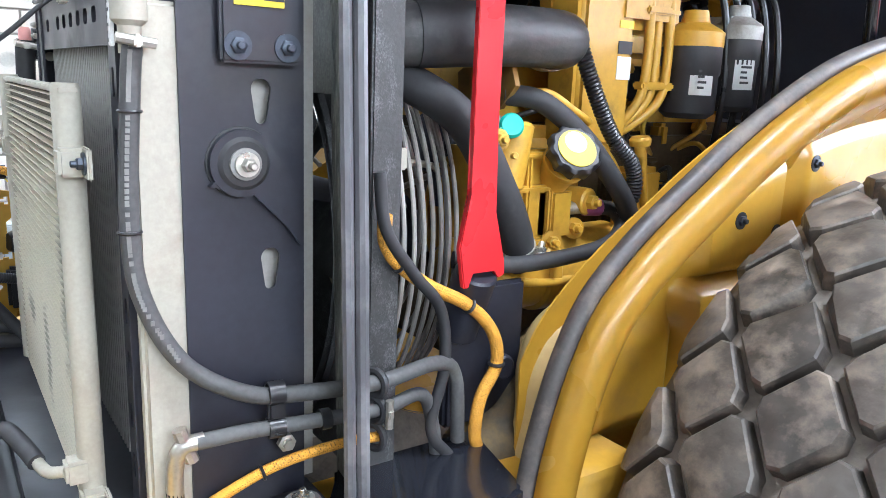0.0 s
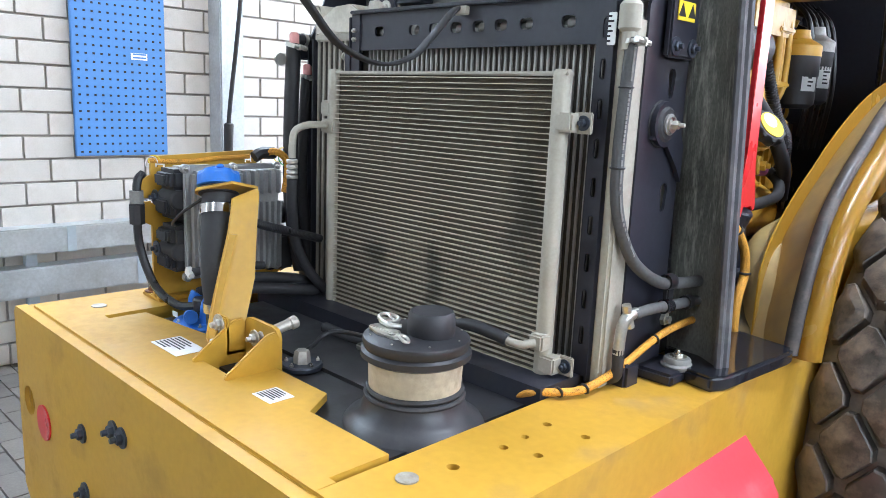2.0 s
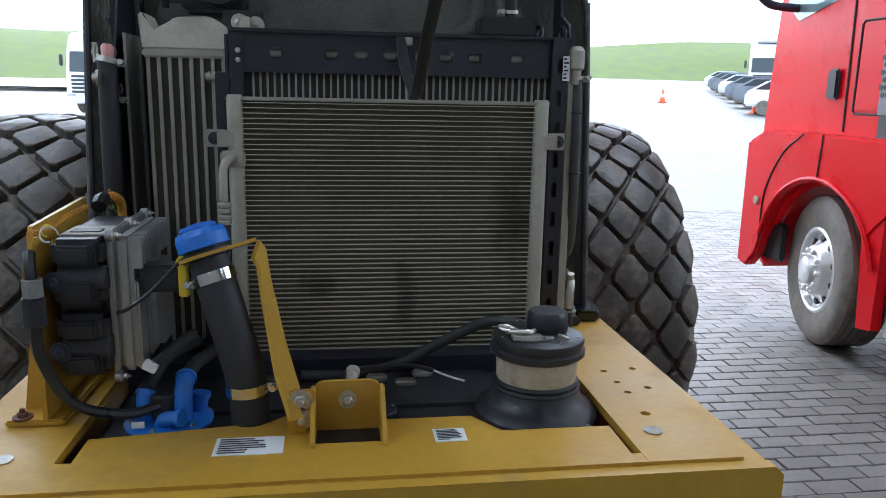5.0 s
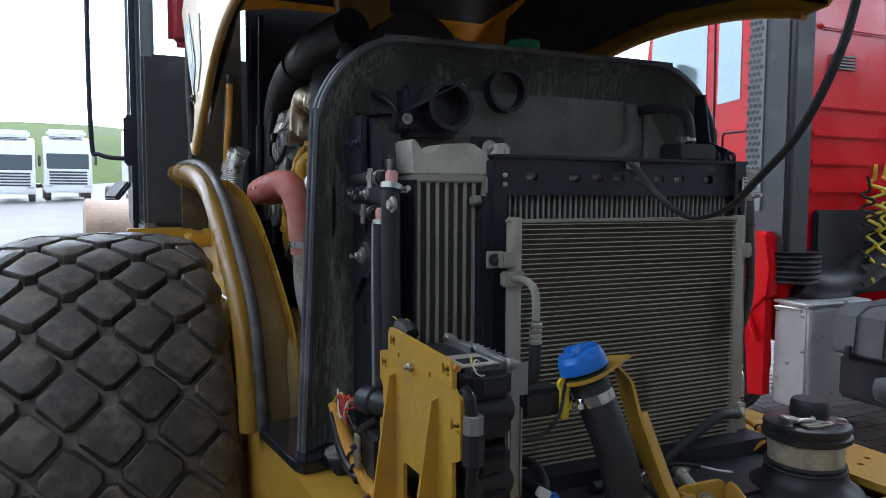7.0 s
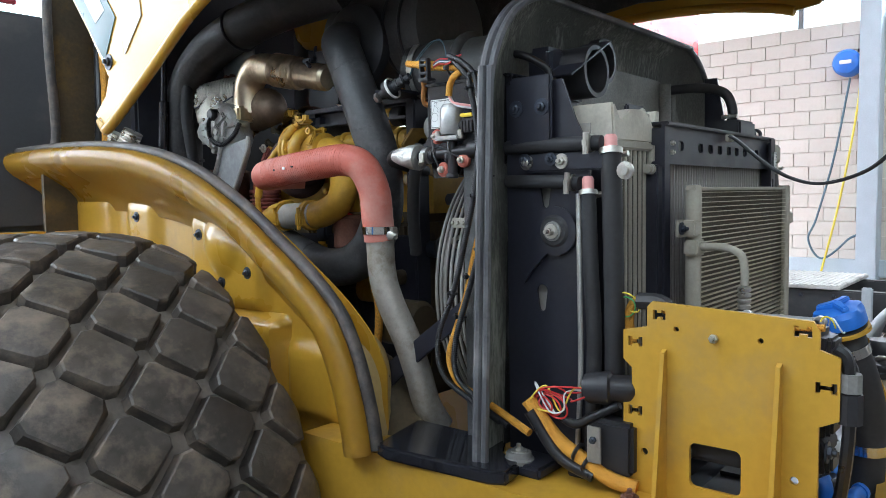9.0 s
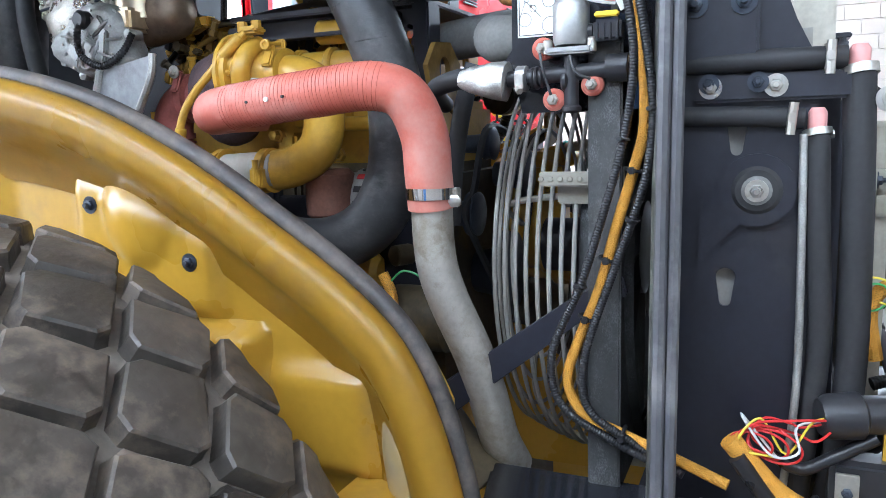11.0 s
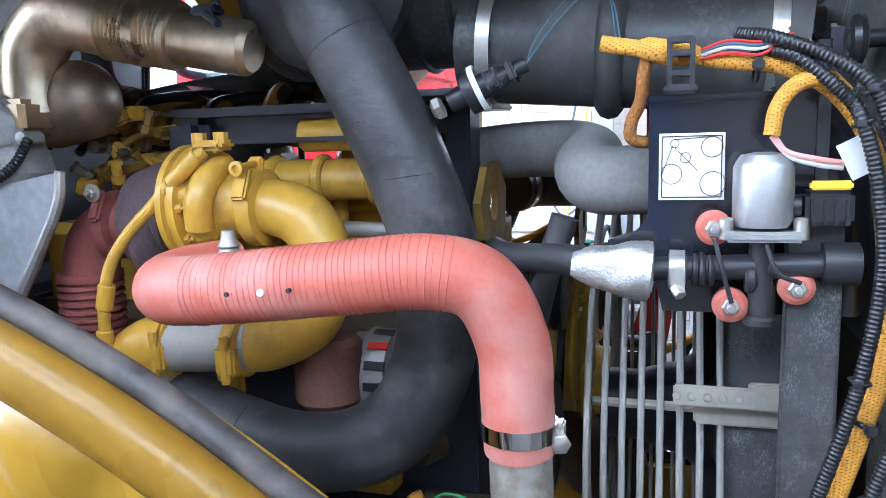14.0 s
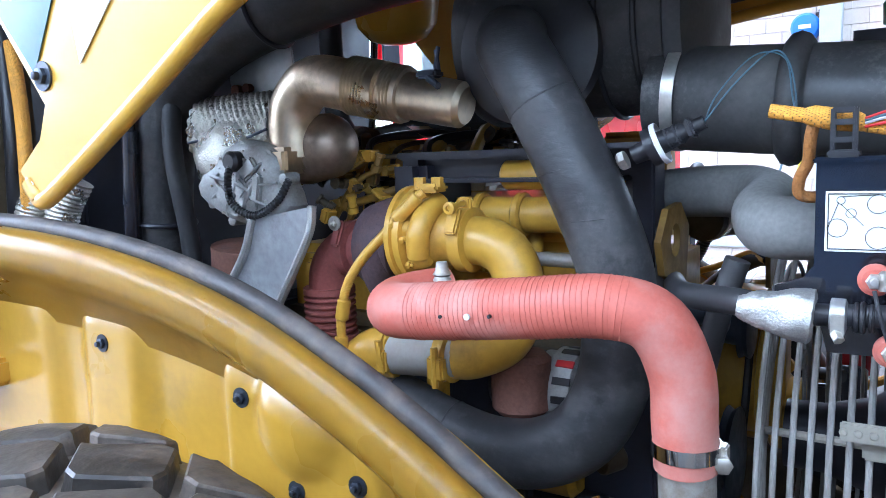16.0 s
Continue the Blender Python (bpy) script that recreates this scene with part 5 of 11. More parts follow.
th = hose_thing("fuel_hose", [(0.455, 0.105, 1.225), (0.463, 0.17, 1.228), (0.472, 0.25, 1.226), (0.478, 0.36, 1.222), (0.46, 0.44, 1.22), (0.45, 0.47, 1.16), (0.45, 0.48, 1.10)], 0.0105, DKHOSE, "grey-black fuel hose with a zinc elbow", clamps=(0.5,))
bm = B()
tube(bm, [(0.455, 0.115, 1.226), (0.452, 0.09, 1.222), (0.448, 0.08, 1.20), (0.446, 0.078, 1.15)], 0.011, 12)
cyl(bm, (0.453, 0.10, 1.2), (0.45, 0.085, 1.245), 0.009, 8)
part("zinc_elbow", bm, ZINC, th)
hose_thing("fuel_hose", [(0.446, 0.078, 1.16), (0.445, 0.08, 1.11), (0.42, 0.09, 1.09)], 0.011, RUBBER, "short black hose below the elbow")
th = hose_thing("orange_wiring_loom", [(0.475, 0.36, 1.178), (0.47, 0.30, 1.180), (0.46, 0.20, 1.165), (0.44, 0.09, 1.115), (0.43, 0.0, 1.096), (0.405, -0.045, 1.093), (0.37, -0.07, 1.088), (0.335, -0.068, 1.070), (0.30, -0.055, 1.035)], 0.0075, LOOM, "orange braided wiring loom with black cable ties", "wiring loom")
for q in ((0.458, 0.19, 1.16), (0.43, 0.0, 1.096), (0.405, -0.045, 1.093)):
    bm = B()
    torus(bm, q, (0.1, 1, 0.3), 0.009, 0.0025, 14, 6)
    part("cable_tie", bm, CONDUIT, th)

th = thing("hose_clip", (0.468, 0.20, 1.25), "black twin plastic clip holding two fuel hoses together", "clip")
for z, r in ((1.276, 0.0155), (1.227, 0.0145)):
    bm = B()
    lathe(bm, (0.4655, 0.195, z), (0.09, 1, -0.02), [(0, r - 0.003), (0, r), (0.022, r), (0.022, r - 0.003)], 24, cap=False)
    part("clip_ring", bm, CONDUIT, th)
bm = B()
box(bm, (0.468, 0.206, 1.2515), (0.012, 0.024, 0.026), 0.003)
part("clip_body", bm, CONDUIT, th)
bm = B()
lathe(bm, (0.4745, 0.266, 1.226), (0.05, 1, 0), [(0, 0.011), (0, 0.0145), (0.014, 0.0145), (0.014, 0.011)], 24, cap=False)
part("clip_ring", bm, CONDUIT, th)
bm = B()
lathe(bm, (0.452, 0.225, 1.195), (1, 0, 0), [(0, 0.013), (0.008, 0.013), (0.009, 0.008), (0.016, 0.008)], 6)
part("clip_nut", bm, ZINC, th)


# ---- control plate and things on the deck ----
def module_bracket():
    th = thing("control_module_carrier", (-0.64, -0.17, DECK), "upright yellow steel plate with two ribs and a window", "bracket")
    def notch(y, z, w):
        return [(y - w, z - 0.009), (y - w, z + 0.009), (y - w + 0.008, z + 0.009), (y - w + 0.008, z + 0.004), (y + w - 0.008, z + 0.004), (y + w - 0.008, z + 0.009), (y + w, z + 0.009), (y + w, z - 0.009), (y + w - 0.008, z - 0.009), (y + w - 0.008, z - 0.004), (y - w + 0.008, z - 0.004), (y - w + 0.008, z - 0.009)]
    outer = [(-0.325, 1.09), (-0.325, 1.27), (-0.355, 1.285), (-0.355, 1.385), (-0.325, 1.395), (-0.325, 1.425), (-0.315, 1.44), (-0.045, 1.452), (-0.035, 1.442), (-0.035, 1.405), (0.012, 1.395), (0.012, 1.34), (-0.005, 1.325), (-0.005, 1.285), (0.012, 1.275), (0.012, 1.15), (0.0, 1.14), (0.0, 1.09)]
    hs = [rrect(-0.205, 1.125, -0.115, 1.205, 0.012), notch(-0.335, 1.335, 0.016), notch(-0.012, 1.375, 0.014), notch(-0.012, 1.245, 0.014), notch(-0.30, 1.422, 0.014), notch(-0.058, 1.428, 0.012), circle2(-0.09, 1.405, 0.005, 10), circle2(-0.235, 1.40, 0.005, 10), circle2(-0.03, 1.17, 0.007, 12), circle2(-0.29, 1.175, 0.007, 12)]
    bm = B()
    plate(bm, outer, hs, (-0.64, 0, 0), (0, 1, 0), (0, 0, 1), 0.008)
    part("plate", bm, DECKYEL, th)
    bm = B()
    box(bm, (-0.655, -0.165, DECK + 0.006), (0.10, 0.32, 0.012), 0.003)
    part("base_flange", bm, DECKYEL, th)
    for y in (-0.065, -0.262):
        bm = B()
        plate(bm, [(0, 0.0), (-0.05, 0.0), (-0.012, 0.27), (0, 0.275)], [], (-0.640, y, 1.092), (1, 0, 0), (0, 0, 1), 0.008)
        part("rib", bm, DECKYEL, th)
    for y, z in ((-0.158, 1.396),):
        bolt(th, (-0.641, y, z), (-1, 0, 0), 0.008, 0.008, ZINC, False)
    for y in (-0.02, -0.17, -0.31):
        bolt(th, (-0.68, y, DECK + 0.012), (0, 0, 1), 0.010, 0.009, RUST)
    for y, z in ((-0.09, 1.30), (-0.24, 1.30), (-0.10, 1.18)):
        bm = B()
        cyl(bm, (-0.632, y, z), (-0.56, y, z), 0.016, 14, 0.003)
        part("rubber_spacer", bm, RUBBER, th)
    return th


module_bracket()


def controller():
    th = thing("engine_controller", (-0.53, -0.19, 1.14), "engine controller in a finned cast aluminium case with black plugs", "control unit")
    # black connector half towards the plate
    bm = B()
    box(bm, (-0.570, -0.17, 1.29), (0.085, 0.23, 0.254), 0.010, seg=2)
    part("plug_block", bm, PLASTIC, th)
    for k, (z, h) in enumerate(((1.392, 0.05), (1.328, 0.06), (1.258, 0.05), (1.196, 0.05))):
        bm = B()
        box(bm, (-0.565, -0.30, z), (0.085, 0.05, h), 0.010)
        box(bm, (-0.565, -0.328, z), (0.055, 0.016, h * 0.6), 0.005)
        part("plug", bm, PLASTIC, th)
    for z in (1.345, 1.22):
        bm = B()
        cyl(bm, (-0.60, -0.305, z), (-0.52, -0.305, z), 0.024, 18, 0.004)
        mt = part("rubber_lug", bm, RUBBER, th)
        bolt(mt, (-0.60, -0.329, z), (0, -1, 0), 0.011, 0.008, DARKBOLT)
    # aluminium case: rim, body, channels and fins
    bm = B()
    box(bm, (-0.517, -0.172, 1.29), (0.010, 0.255, 0.275), 0.004)
    part("case_rim", bm, PUMPALU, th)
    bm = B()
    box(bm, (-0.498, -0.172, 1.29), (0.030, 0.230, 0.250), 0.008, seg=2)
    lid = part("case", bm, PUMPALU, th, "dull cast aluminium case with fins")
    for y, w in ((-0.255, 0.055), (-0.175, 0.055)):
        bm = B()
        box(bm, (-0.481, y, 1.25), (0.010, w, 0.17), 0.004)
        part("raised_field", bm, PUMPALU, lid)
    for k in range(10):
        bm = B()
        box(bm, (-0.478, -0.278 + k * 0.0235, 1.385), (0.024, 0.005, 0.058), 0.001)
        part("fin", bm, PUMPALU, lid)
    for k in range(5):
        bm = B()
        box(bm, (-0.478, -0.13 + k * 0.0165, 1.25), (0.020, 0.005, 0.17), 0.001)
        part("fin", bm, PUMPALU, lid)
    for y in (-0.296, -0.172, -0.050):
        for z in (1.16, 1.42):
            bm = B()
            cyl(bm, (-0.522, y, z), (-0.507, y, z), 0.011, 14, 0.002)
            ear = part("ear", bm, PUMPALU, lid)
            bolt(ear, (-0.507, y, z), (1, 0, 0), 0.006, 0.006, ZINC, False)
    for z, h in ((1.335, 0.05),):
        bm = B()
        box(bm, (-0.43, -0.255, z), (0.09, 0.05, h), 0.008)
        box(bm, (-0.395, -0.255, z), (0.03, 0.036, h * 0.7), 0.005)
        sp = part("side_plug", bm, PLASTIC, th)
        bm = B()
        tube(bm, [(-0.385, -0.255, z), (-0.360, -0.25, z - 0.005), (-0.345, -0.20, z - 0.03), (-0.36, -0.10, z - 0.06), (-0.39, 0.0, z - 0.09)], 0.011, 10, 6, (0.0008, 0.005))
        part("plug_cable", bm, CONDUIT, sp)
    bm = B()
    box(bm, (-0.395, -0.29, 1.335), (0.018, 0.012, 0.06), 0.003)
    cyl(bm, (-0.395, -0.292, 1.368), (-0.395, -0.284, 1.368), 0.013, 14)
    part("yellow_lock", bm, LABELYEL, th, "yellow plug lock")
    bm = B()
    box(bm, (-0.455, -0.318, 1.185), (0.026, 0.014, 0.018), 0.002, rot=(0, 30, 0))
    part("white_tag", bm, WHITE, th)
    bm = B()
    tube(bm, [(-0.455, -0.31, 1.185), (-0.44, -0.30, 1.19), (-0.42, -0.24, 1.20), (-0.41, -0.15, 1.19)], 0.010, 10)
    part("short_cable", bm, RUBBER, th)
    bm = B()
    tube(bm, [(-0.50, -0.33, 1.29), (-0.48, -0.345, 1.30), (-0.44, -0.34, 1.33), (-0.40, -0.30, 1.37), (-0.37, -0.28, 1.39)], 0.0035, 8)
    part("thin_cable", bm, CONDUIT, th)
    bm = B()
    box(bm, (-0.565, -0.24, 1.4185), (0.075, 0.09, 0.003), 0.001)
    part("label", bm, WHITEALU, th, "silver strip label")
    bm = B()
    box(bm, (-0.565, -0.25, 1.421), (0.05, 0.03, 0.002))
    part("print", bm, INK, th)
    return th


controller()


def loose_wires(name, label, lines):
    th = thing(name, lines[0][0][0], label, "wiring")
    for pts, r, m in lines:
        bm = B()
        tube(bm, pts, r, 8, 6)
        part("wire", bm, m, th)
    return th


def twist(c, a, b, r, turns, m1, n=30):
    """Points of a loose loop of thin wire round the centre c in the axes a, b."""
    a, b = Vector(a), Vector(b)
    return [Vector(c) + a * (r * math.cos(turns * 2 * math.pi * k / n) * (1 - 0.3 * k / n)) + b * (r * math.sin(turns * 2 * math.pi * k / n)) + a.cross(b) * (0.02 * (k / n - 0.5)) for k in range(n + 1)]


loose_wires("controller_wiring", "black controller cable with frayed yellow and green wire ends", [
    ([(-0.60, -0.05, 1.435), (-0.59, -0.01, 1.45), (-0.58, 0.02, 1.435), (-0.58, 0.03, 1.40), (-0.58, 0.02, 1.34)], 0.010, LOOM),
    (twist((-0.60, 0.02, 1.44), (0, 1, 0.2), (0, 0.2, 0.7), 0.026, 0.8, 0), 0.0015, WIRE_Y),
    (twist((-0.595, 0.03, 1.43), (0, 1, -0.2), (0, 0.1, 0.8), 0.024, 0.9, 0), 0.0015, WIRE_G),
    (twist((-0.60, -0.34, 1.43), (1, 0.3, 0), (0, 0.2, 0.9), 0.014, 0.8, 0), 0.0014, WIRE_W),
    (twist((-0.605, -0.33, 1.435), (0.8, 0.6, 0), (0, 0.1, 0.8), 0.012, 0.7, 0), 0.0014, WIRE_Y),
    ([(-0.63, -0.345, 1.40), (-0.625, -0.362, 1.38), (-0.622, -0.366, 1.30), (-0.62, -0.362, 1.22), (-0.58, -0.345, 1.13), (-0.50, -0.33, 1.10), (-0.445, -0.31, 1.105)], 0.010, CONDUIT),
    ([(-0.622, -0.366, 1.36), (-0.622, -0.366, 1.33)], 0.017, GREYHOSE),
    ([(-0.622, -0.366, 1.328), (-0.622, -0.366, 1.28)], 0.019, PLASTIC),
    ([(-0.632, -0.33, 1.43), (-0.63, -0.24, 1.425), (-0.63, -0.15, 1.432), (-0.625, -0.06, 1.435)], 0.006, LOOM),
    ([(-0.60, -0.06, 1.435), (-0.60, -0.04, 1.445), (-0.60, 0.0, 1.445)], 0.016, PLASTIC)])


def sensor_cluster():
    th = thing("wiring_bundle", (-0.62, 0.1, DECK), "orange looms, loose coloured wires and black plugs on the deck", "wiring")
    for pts, r, m in (
            ([(-0.68, 0.20, 1.24), (-0.67, 0.14, 1.17), (-0.665, 0.09, 1.14), (-0.66, 0.03, 1.11), (-0.65, -0.02, 1.10)], 0.015, LOOM),
            ([(-0.66, 0.15, 1.22), (-0.655, 0.11, 1.20), (-0.65, 0.07, 1.22), (-0.64, 0.02, 1.25)], 0.009, CONDUIT),
            ([(-0.69, 0.19, 1.22), (-0.68, 0.13, 1.14), (-0.67, 0.06, 1.11)], 0.012, CONDUIT)):
        bm = B()
        tube(bm, pts, r, 10, 8)
        part("loom", bm, m, th)
    for k, m in enumerate((WIRE_R, WIRE_R, WIRE_R, WIRE_Y, WIRE_W)):
        rnd = random.Random(40 + k)
        p = [V(-0.675, 0.14, 1.22)]
        for q in range(4):
            p.append(V(-0.675 + rnd.uniform(-0.015, 0.02), 0.185 - q * 0.028 + rnd.uniform(-0.015, 0.015), 1.255 + rnd.uniform(-0.03, 0.03)))
        p.append(V(-0.64, 0.06, 1.27))
        bm = B()
        tube(bm, p, 0.0018, 6, 6)
        part("wire", bm, m, th)
    for k, (r, dy) in enumerate(((0.034, 0.0), (0.028, 0.015), (0.04, -0.01))):
        bm = B()
        tube(bm, twist((-0.672, 0.155 + dy, 1.235), (0.2, 1, 0), (0, 0.15, 0.6), r, 1.0 + 0.2 * k, 0), 0.0018, 6, 3)
        part("wire", bm, WIRE_R, th)
    for z in (1.13, 1.15):
        bm = B()
        torus(bm, (-0.666, 0.095 - (1.15 - z), z), (0, 1, 0.4), 0.0165, 0.004, 16, 6)
        part("cable_tie", bm, CONDUIT, th)
    bm = B()
    lathe(bm, (-0.65, 0.09, 1.275), (0.3, -1, 0.05), [(0, 0.024), (0.01, 0.03), (0.05, 0.032), (0.055, 0.026), (0.09, 0.026), (0.1, 0.02)], 20)
    part("round_plug", bm, PLASTIC, th)
    bm = B()
    box(bm, (-0.635, 0.03, 1.17), (0.05, 0.09, 0.10), 0.008)
    part("relay_box", bm, PLASTIC, th)
    bm = B()
    box(bm, (-0.675, 0.055, 1.175), (0.006, 0.028, 0.07), 0.001)
    tg = part("metal_tab", bm, ZINC, th)
    bolt(tg, (-0.678, 0.055, 1.185), (-1, 0, 0), 0.007, 0.006, DARKBOLT, False)
    return th


sensor_cluster()


def blue_filler():
    th = thing("fluid_filler", (-0.29, -0.33, 1.07), "black filler hose with a blue screw cap held by steel clamps", "filler")
    top = V(-0.352, -0.298, 1.385)
    ax = V(-0.30, 0.18, 0.94).normalized()
    pts = [top - ax * 0.01, top - ax * 0.05, V(-0.318, -0.322, 1.28), V(-0.296, -0.332, 1.205), V(-0.284, -0.330, 1.14), V(-0.280, -0.325, 1.05)]
    bm = B()
    tube(bm, pts, 0.036, 24, 8)
    part("filler_hose", bm, RUBBER, th, "black ribbed rubber hose", 60)
    clamp(th, top - ax * 0.042, ax, 0.036, 0.020, CHROME)
    clamp(th, V(-0.285, -0.331, 1.145), V(0.05, 0.0, -1), 0.036, 0.020, CHROME)
    bm = B()
    lathe(bm, top - ax * 0.022, ax, [(0, 0.033), (0.014, 0.034), (0.016, 0.043), (0.028, 0.043), (0.030, 0.038), (0.036, 0.038)], 28)
    part("neck_ring", bm, PLASTIC, th)
    # lobed cap: a skirt with grip ribs and a raised three-armed handle
    bm = B()
    d, u, v = axes_for(ax)
    n = 48
    rings = []
    for h, r, w in ((0.010, 0.041, 0), (0.012, 0.046, 0), (0.034, 0.045, 0.0012), (0.038, 0.042, 0.003), (0.044, 0.039, 0.004), (0.047, 0.028, 0.002)):
        rings.append([bm.verts.new(top + d * h + (u * math.cos(2 * math.pi * i / n) + v * math.sin(2 * math.pi * i / n)) * (r + w * math.cos(6 * 2 * math.pi * i / n))) for i in range(n)])
    for a, b in zip(rings, rings[1:]):
        for i in range(n):
            bm.faces.new((a[i], a[(i + 1) % n], b[(i + 1) % n], b[i]))
    bm.faces.new(rings[-1])
    bm.faces.new(rings[0])
    cap = part("blue_cap", bm, BLUECAP, th, "lobed blue plastic cap")
    for k in range(3):
        q = radians(40 + 120 * k)
        e = u * math.cos(q) + v * math.sin(q)
        f = d.cross(e)
        bm = B()
        vs = [bm.verts.new(top + d * h + e * r + f * w) for h, r, w in ((0.046, 0.0, -0.010), (0.046, 0.036, -0.008), (0.046, 0.036, 0.008), (0.046, 0.0, 0.010), (0.058, 0.0, -0.008), (0.054, 0.033, -0.006), (0.054, 0.033, 0.006), (0.058, 0.0, 0.008))]
        for c in ((0, 1, 2, 3), (4, 5, 6, 7), (0, 1, 5, 4), (1, 2, 6, 5), (2, 3, 7, 6), (3, 0, 4, 7)):
            bm.faces.new([vs[i] for i in c])
        bmesh.ops.bevel(bm, geom=list(bm.edges), offset=0.002, segments=2, affect='EDGES')
        part("cap_grip", bm, BLUECAP, cap)
    # yellow strap round the neck and the folded arm that carries it
    out = V(-0.262, -0.285, 1.388) - (top - ax * 0.004)
    e = (out - ax * out.dot(ax)).normalized()
    f = ax.cross(e)
    reach = out.dot(e)
    bm = B()
    prof = [(-0.050 * math.cos(radians(q)), 0.050 * math.sin(radians(q))) for q in range(-80, 81, 16)] + [(reach, 0.034), (reach, -0.034)]
    plate(bm, prof, [circle2(0, 0, 0.037, 28)], top - ax * 0.004, e, f, 0.006)
    part("ring_plate", bm, DECKYEL, th)
    bm = B()
    path = [V(-0.268, -0.283, 1.390), V(-0.258, -0.288, 1.375), V(-0.250, -0.300, 1.32), V(-0.225, -0.335, 1.20), V(-0.200, -0.368, 1.125), V(-0.198, -0.372, 1.09)]
    across = V(0.1, 1, 0.35).normalized()
    vs = []
    for i, p in enumerate(path):
        w = (0.030, 0.032, 0.034, 0.047, 0.045, 0.030)[i]
        vs.append([bm.verts.new(p + V(a * 0.0035, 0, 0) + across * s_ * w) for a, s_ in ((-1, -1), (1, -1), (1, 1), (-1, 1))])
    for a, b in zip(vs, vs[1:]):
        for k in range(4):
            bm.faces.new((a[k], a[(k + 1) % 4], b[(k + 1) % 4], b[k]))
    bm.faces.new(vs[0])
    bm.faces.new(vs[-1])
    arm_ = part("arm", bm, DECKYEL, th, "bent yellow steel arm")
    bm = B()
    vs = []
    for i, p in enumerate(path[2:]):
        q_ = p - across * (0.034, 0.047, 0.045, 0.030)[i]
        vs.append([bm.verts.new(q_ + V(a_, b_, 0)) for a_, b_ in ((-0.004, 0.0), (0.022, 0.006), (0.022, 0.012), (-0.004, 0.006))])
    for a, b in zip(vs, vs[1:]):
        for k in range(4):
            bm.faces.new((a[k], a[(k + 1) % 4], b[(k + 1) % 4], b[k]))
    bm.faces.new(vs[0])
    bm.faces.new(vs[-1])
    part("arm_flange", bm, DECKYEL, arm_)
    bm = B()
    box(bm, (-0.187, -0.385, 1.118), (0.050, 0.010, 0.080), 0.003)
    box(bm, (-0.187, -0.360, 1.083), (0.05, 0.06, 0.01), 0.002)
    bt = part("arm_foot", bm, DECKYEL, th)
    for z in (1.140, 1.106):
        bolt(bt, (-0.187, -0.390, z), (0, -1, 0), 0.012, 0.010, ZINC)
    return th


blue_filler()


def suction_unit():
    c = V(-0.435, -0.285, 1.062)
    th = thing("pump_flange_unit", c, "blue plastic pipe unit on the tank's round flange", "pump unit")
    bm = B()
    lathe(bm, c, (0, 0, 1), [(0, 0.078), (0.006, 0.080), (0.010, 0.076), (0.014, 0.06)], 36)
    part("flange", bm, BLUECAP, th)
    for pts, r in (([(-0.405, -0.305, 1.075), (-0.405, -0.30, 1.115), (-0.405, -0.285, 1.135), (-0.405, -0.262, 1.142)], 0.0165), ([(-0.472, -0.30, 1.075), (-0.474, -0.298, 1.115), (-0.472, -0.29, 1.128)], 0.015), ([(-0.44, -0.325, 1.07), (-0.43, -0.335, 1.09), (-0.40, -0.345, 1.095)], 0.013), ([(-0.385, -0.265, 1.07), (-0.378, -0.262, 1.11)], 0.014)):
        bm = B()
        tube(bm, pts, r, 16)
        st_ = part("pipe_stub", bm, BLUECAP, th)
        bm = B()
        q_, w_ = Vector(pts[-1]), Vector(pts[-1]) - Vector(pts[-2])
        lathe(bm, q_ - w_.normalized() * 0.008, w_, [(0, r + 0.003), (0.008, r + 0.003)], 18)
        part("collar", bm, BLUECAP, st_)
    for k in range(6):
        a_ = k * 1.047 + 0.3
        bolt(th, c + V(0.068 * math.cos(a_), 0.068 * math.sin(a_), 0.008), (0, 0, 1), 0.005, 0.005, ZINC, False)
    bm = B()
    cyl(bm, (-0.44, -0.29, 1.08), (-0.44, -0.29, 1.125), 0.028, 20, 0.004)
    part("centre_plug", bm, PLASTIC, th)
    for pts in ([(-0.405, -0.262, 1.142), (-0.40, -0.18, 1.14), (-0.39, -0.06, 1.12), (-0.41, 0.03, 1.10)], [(-0.472, -0.29, 1.128), (-0.46, -0.18, 1.15), (-0.43, -0.05, 1.14), (-0.44, 0.04, 1.1)]):
        bm = B()
        tube(bm, pts, 0.014, 12)
        part("pipe", bm, RUBBER, th)
    bm = B()
    box(bm, (-0.475, -0.347, 1.086), (0.022, 0.003, 0.012), 0.0005)
    part("tag", bm, WHITE, th)
    return th


suction_unit()


def small_wires():
    loose_wires("tank_sender_cable", "thin black cable with a bare pale end lying on the tank", [
        ([(-0.10, -0.24, 1.075), (-0.11, -0.17, 1.10), (-0.04, -0.13, 1.10), (0.03, -0.13, 1.10), (0.08, -0.15, 1.095)], 0.005, CONDUIT),
        ([(0.08, -0.15, 1.095), (0.11, -0.17, 1.088), (0.14, -0.19, 1.085)], 0.0025, WIRE_W)])


small_wires()


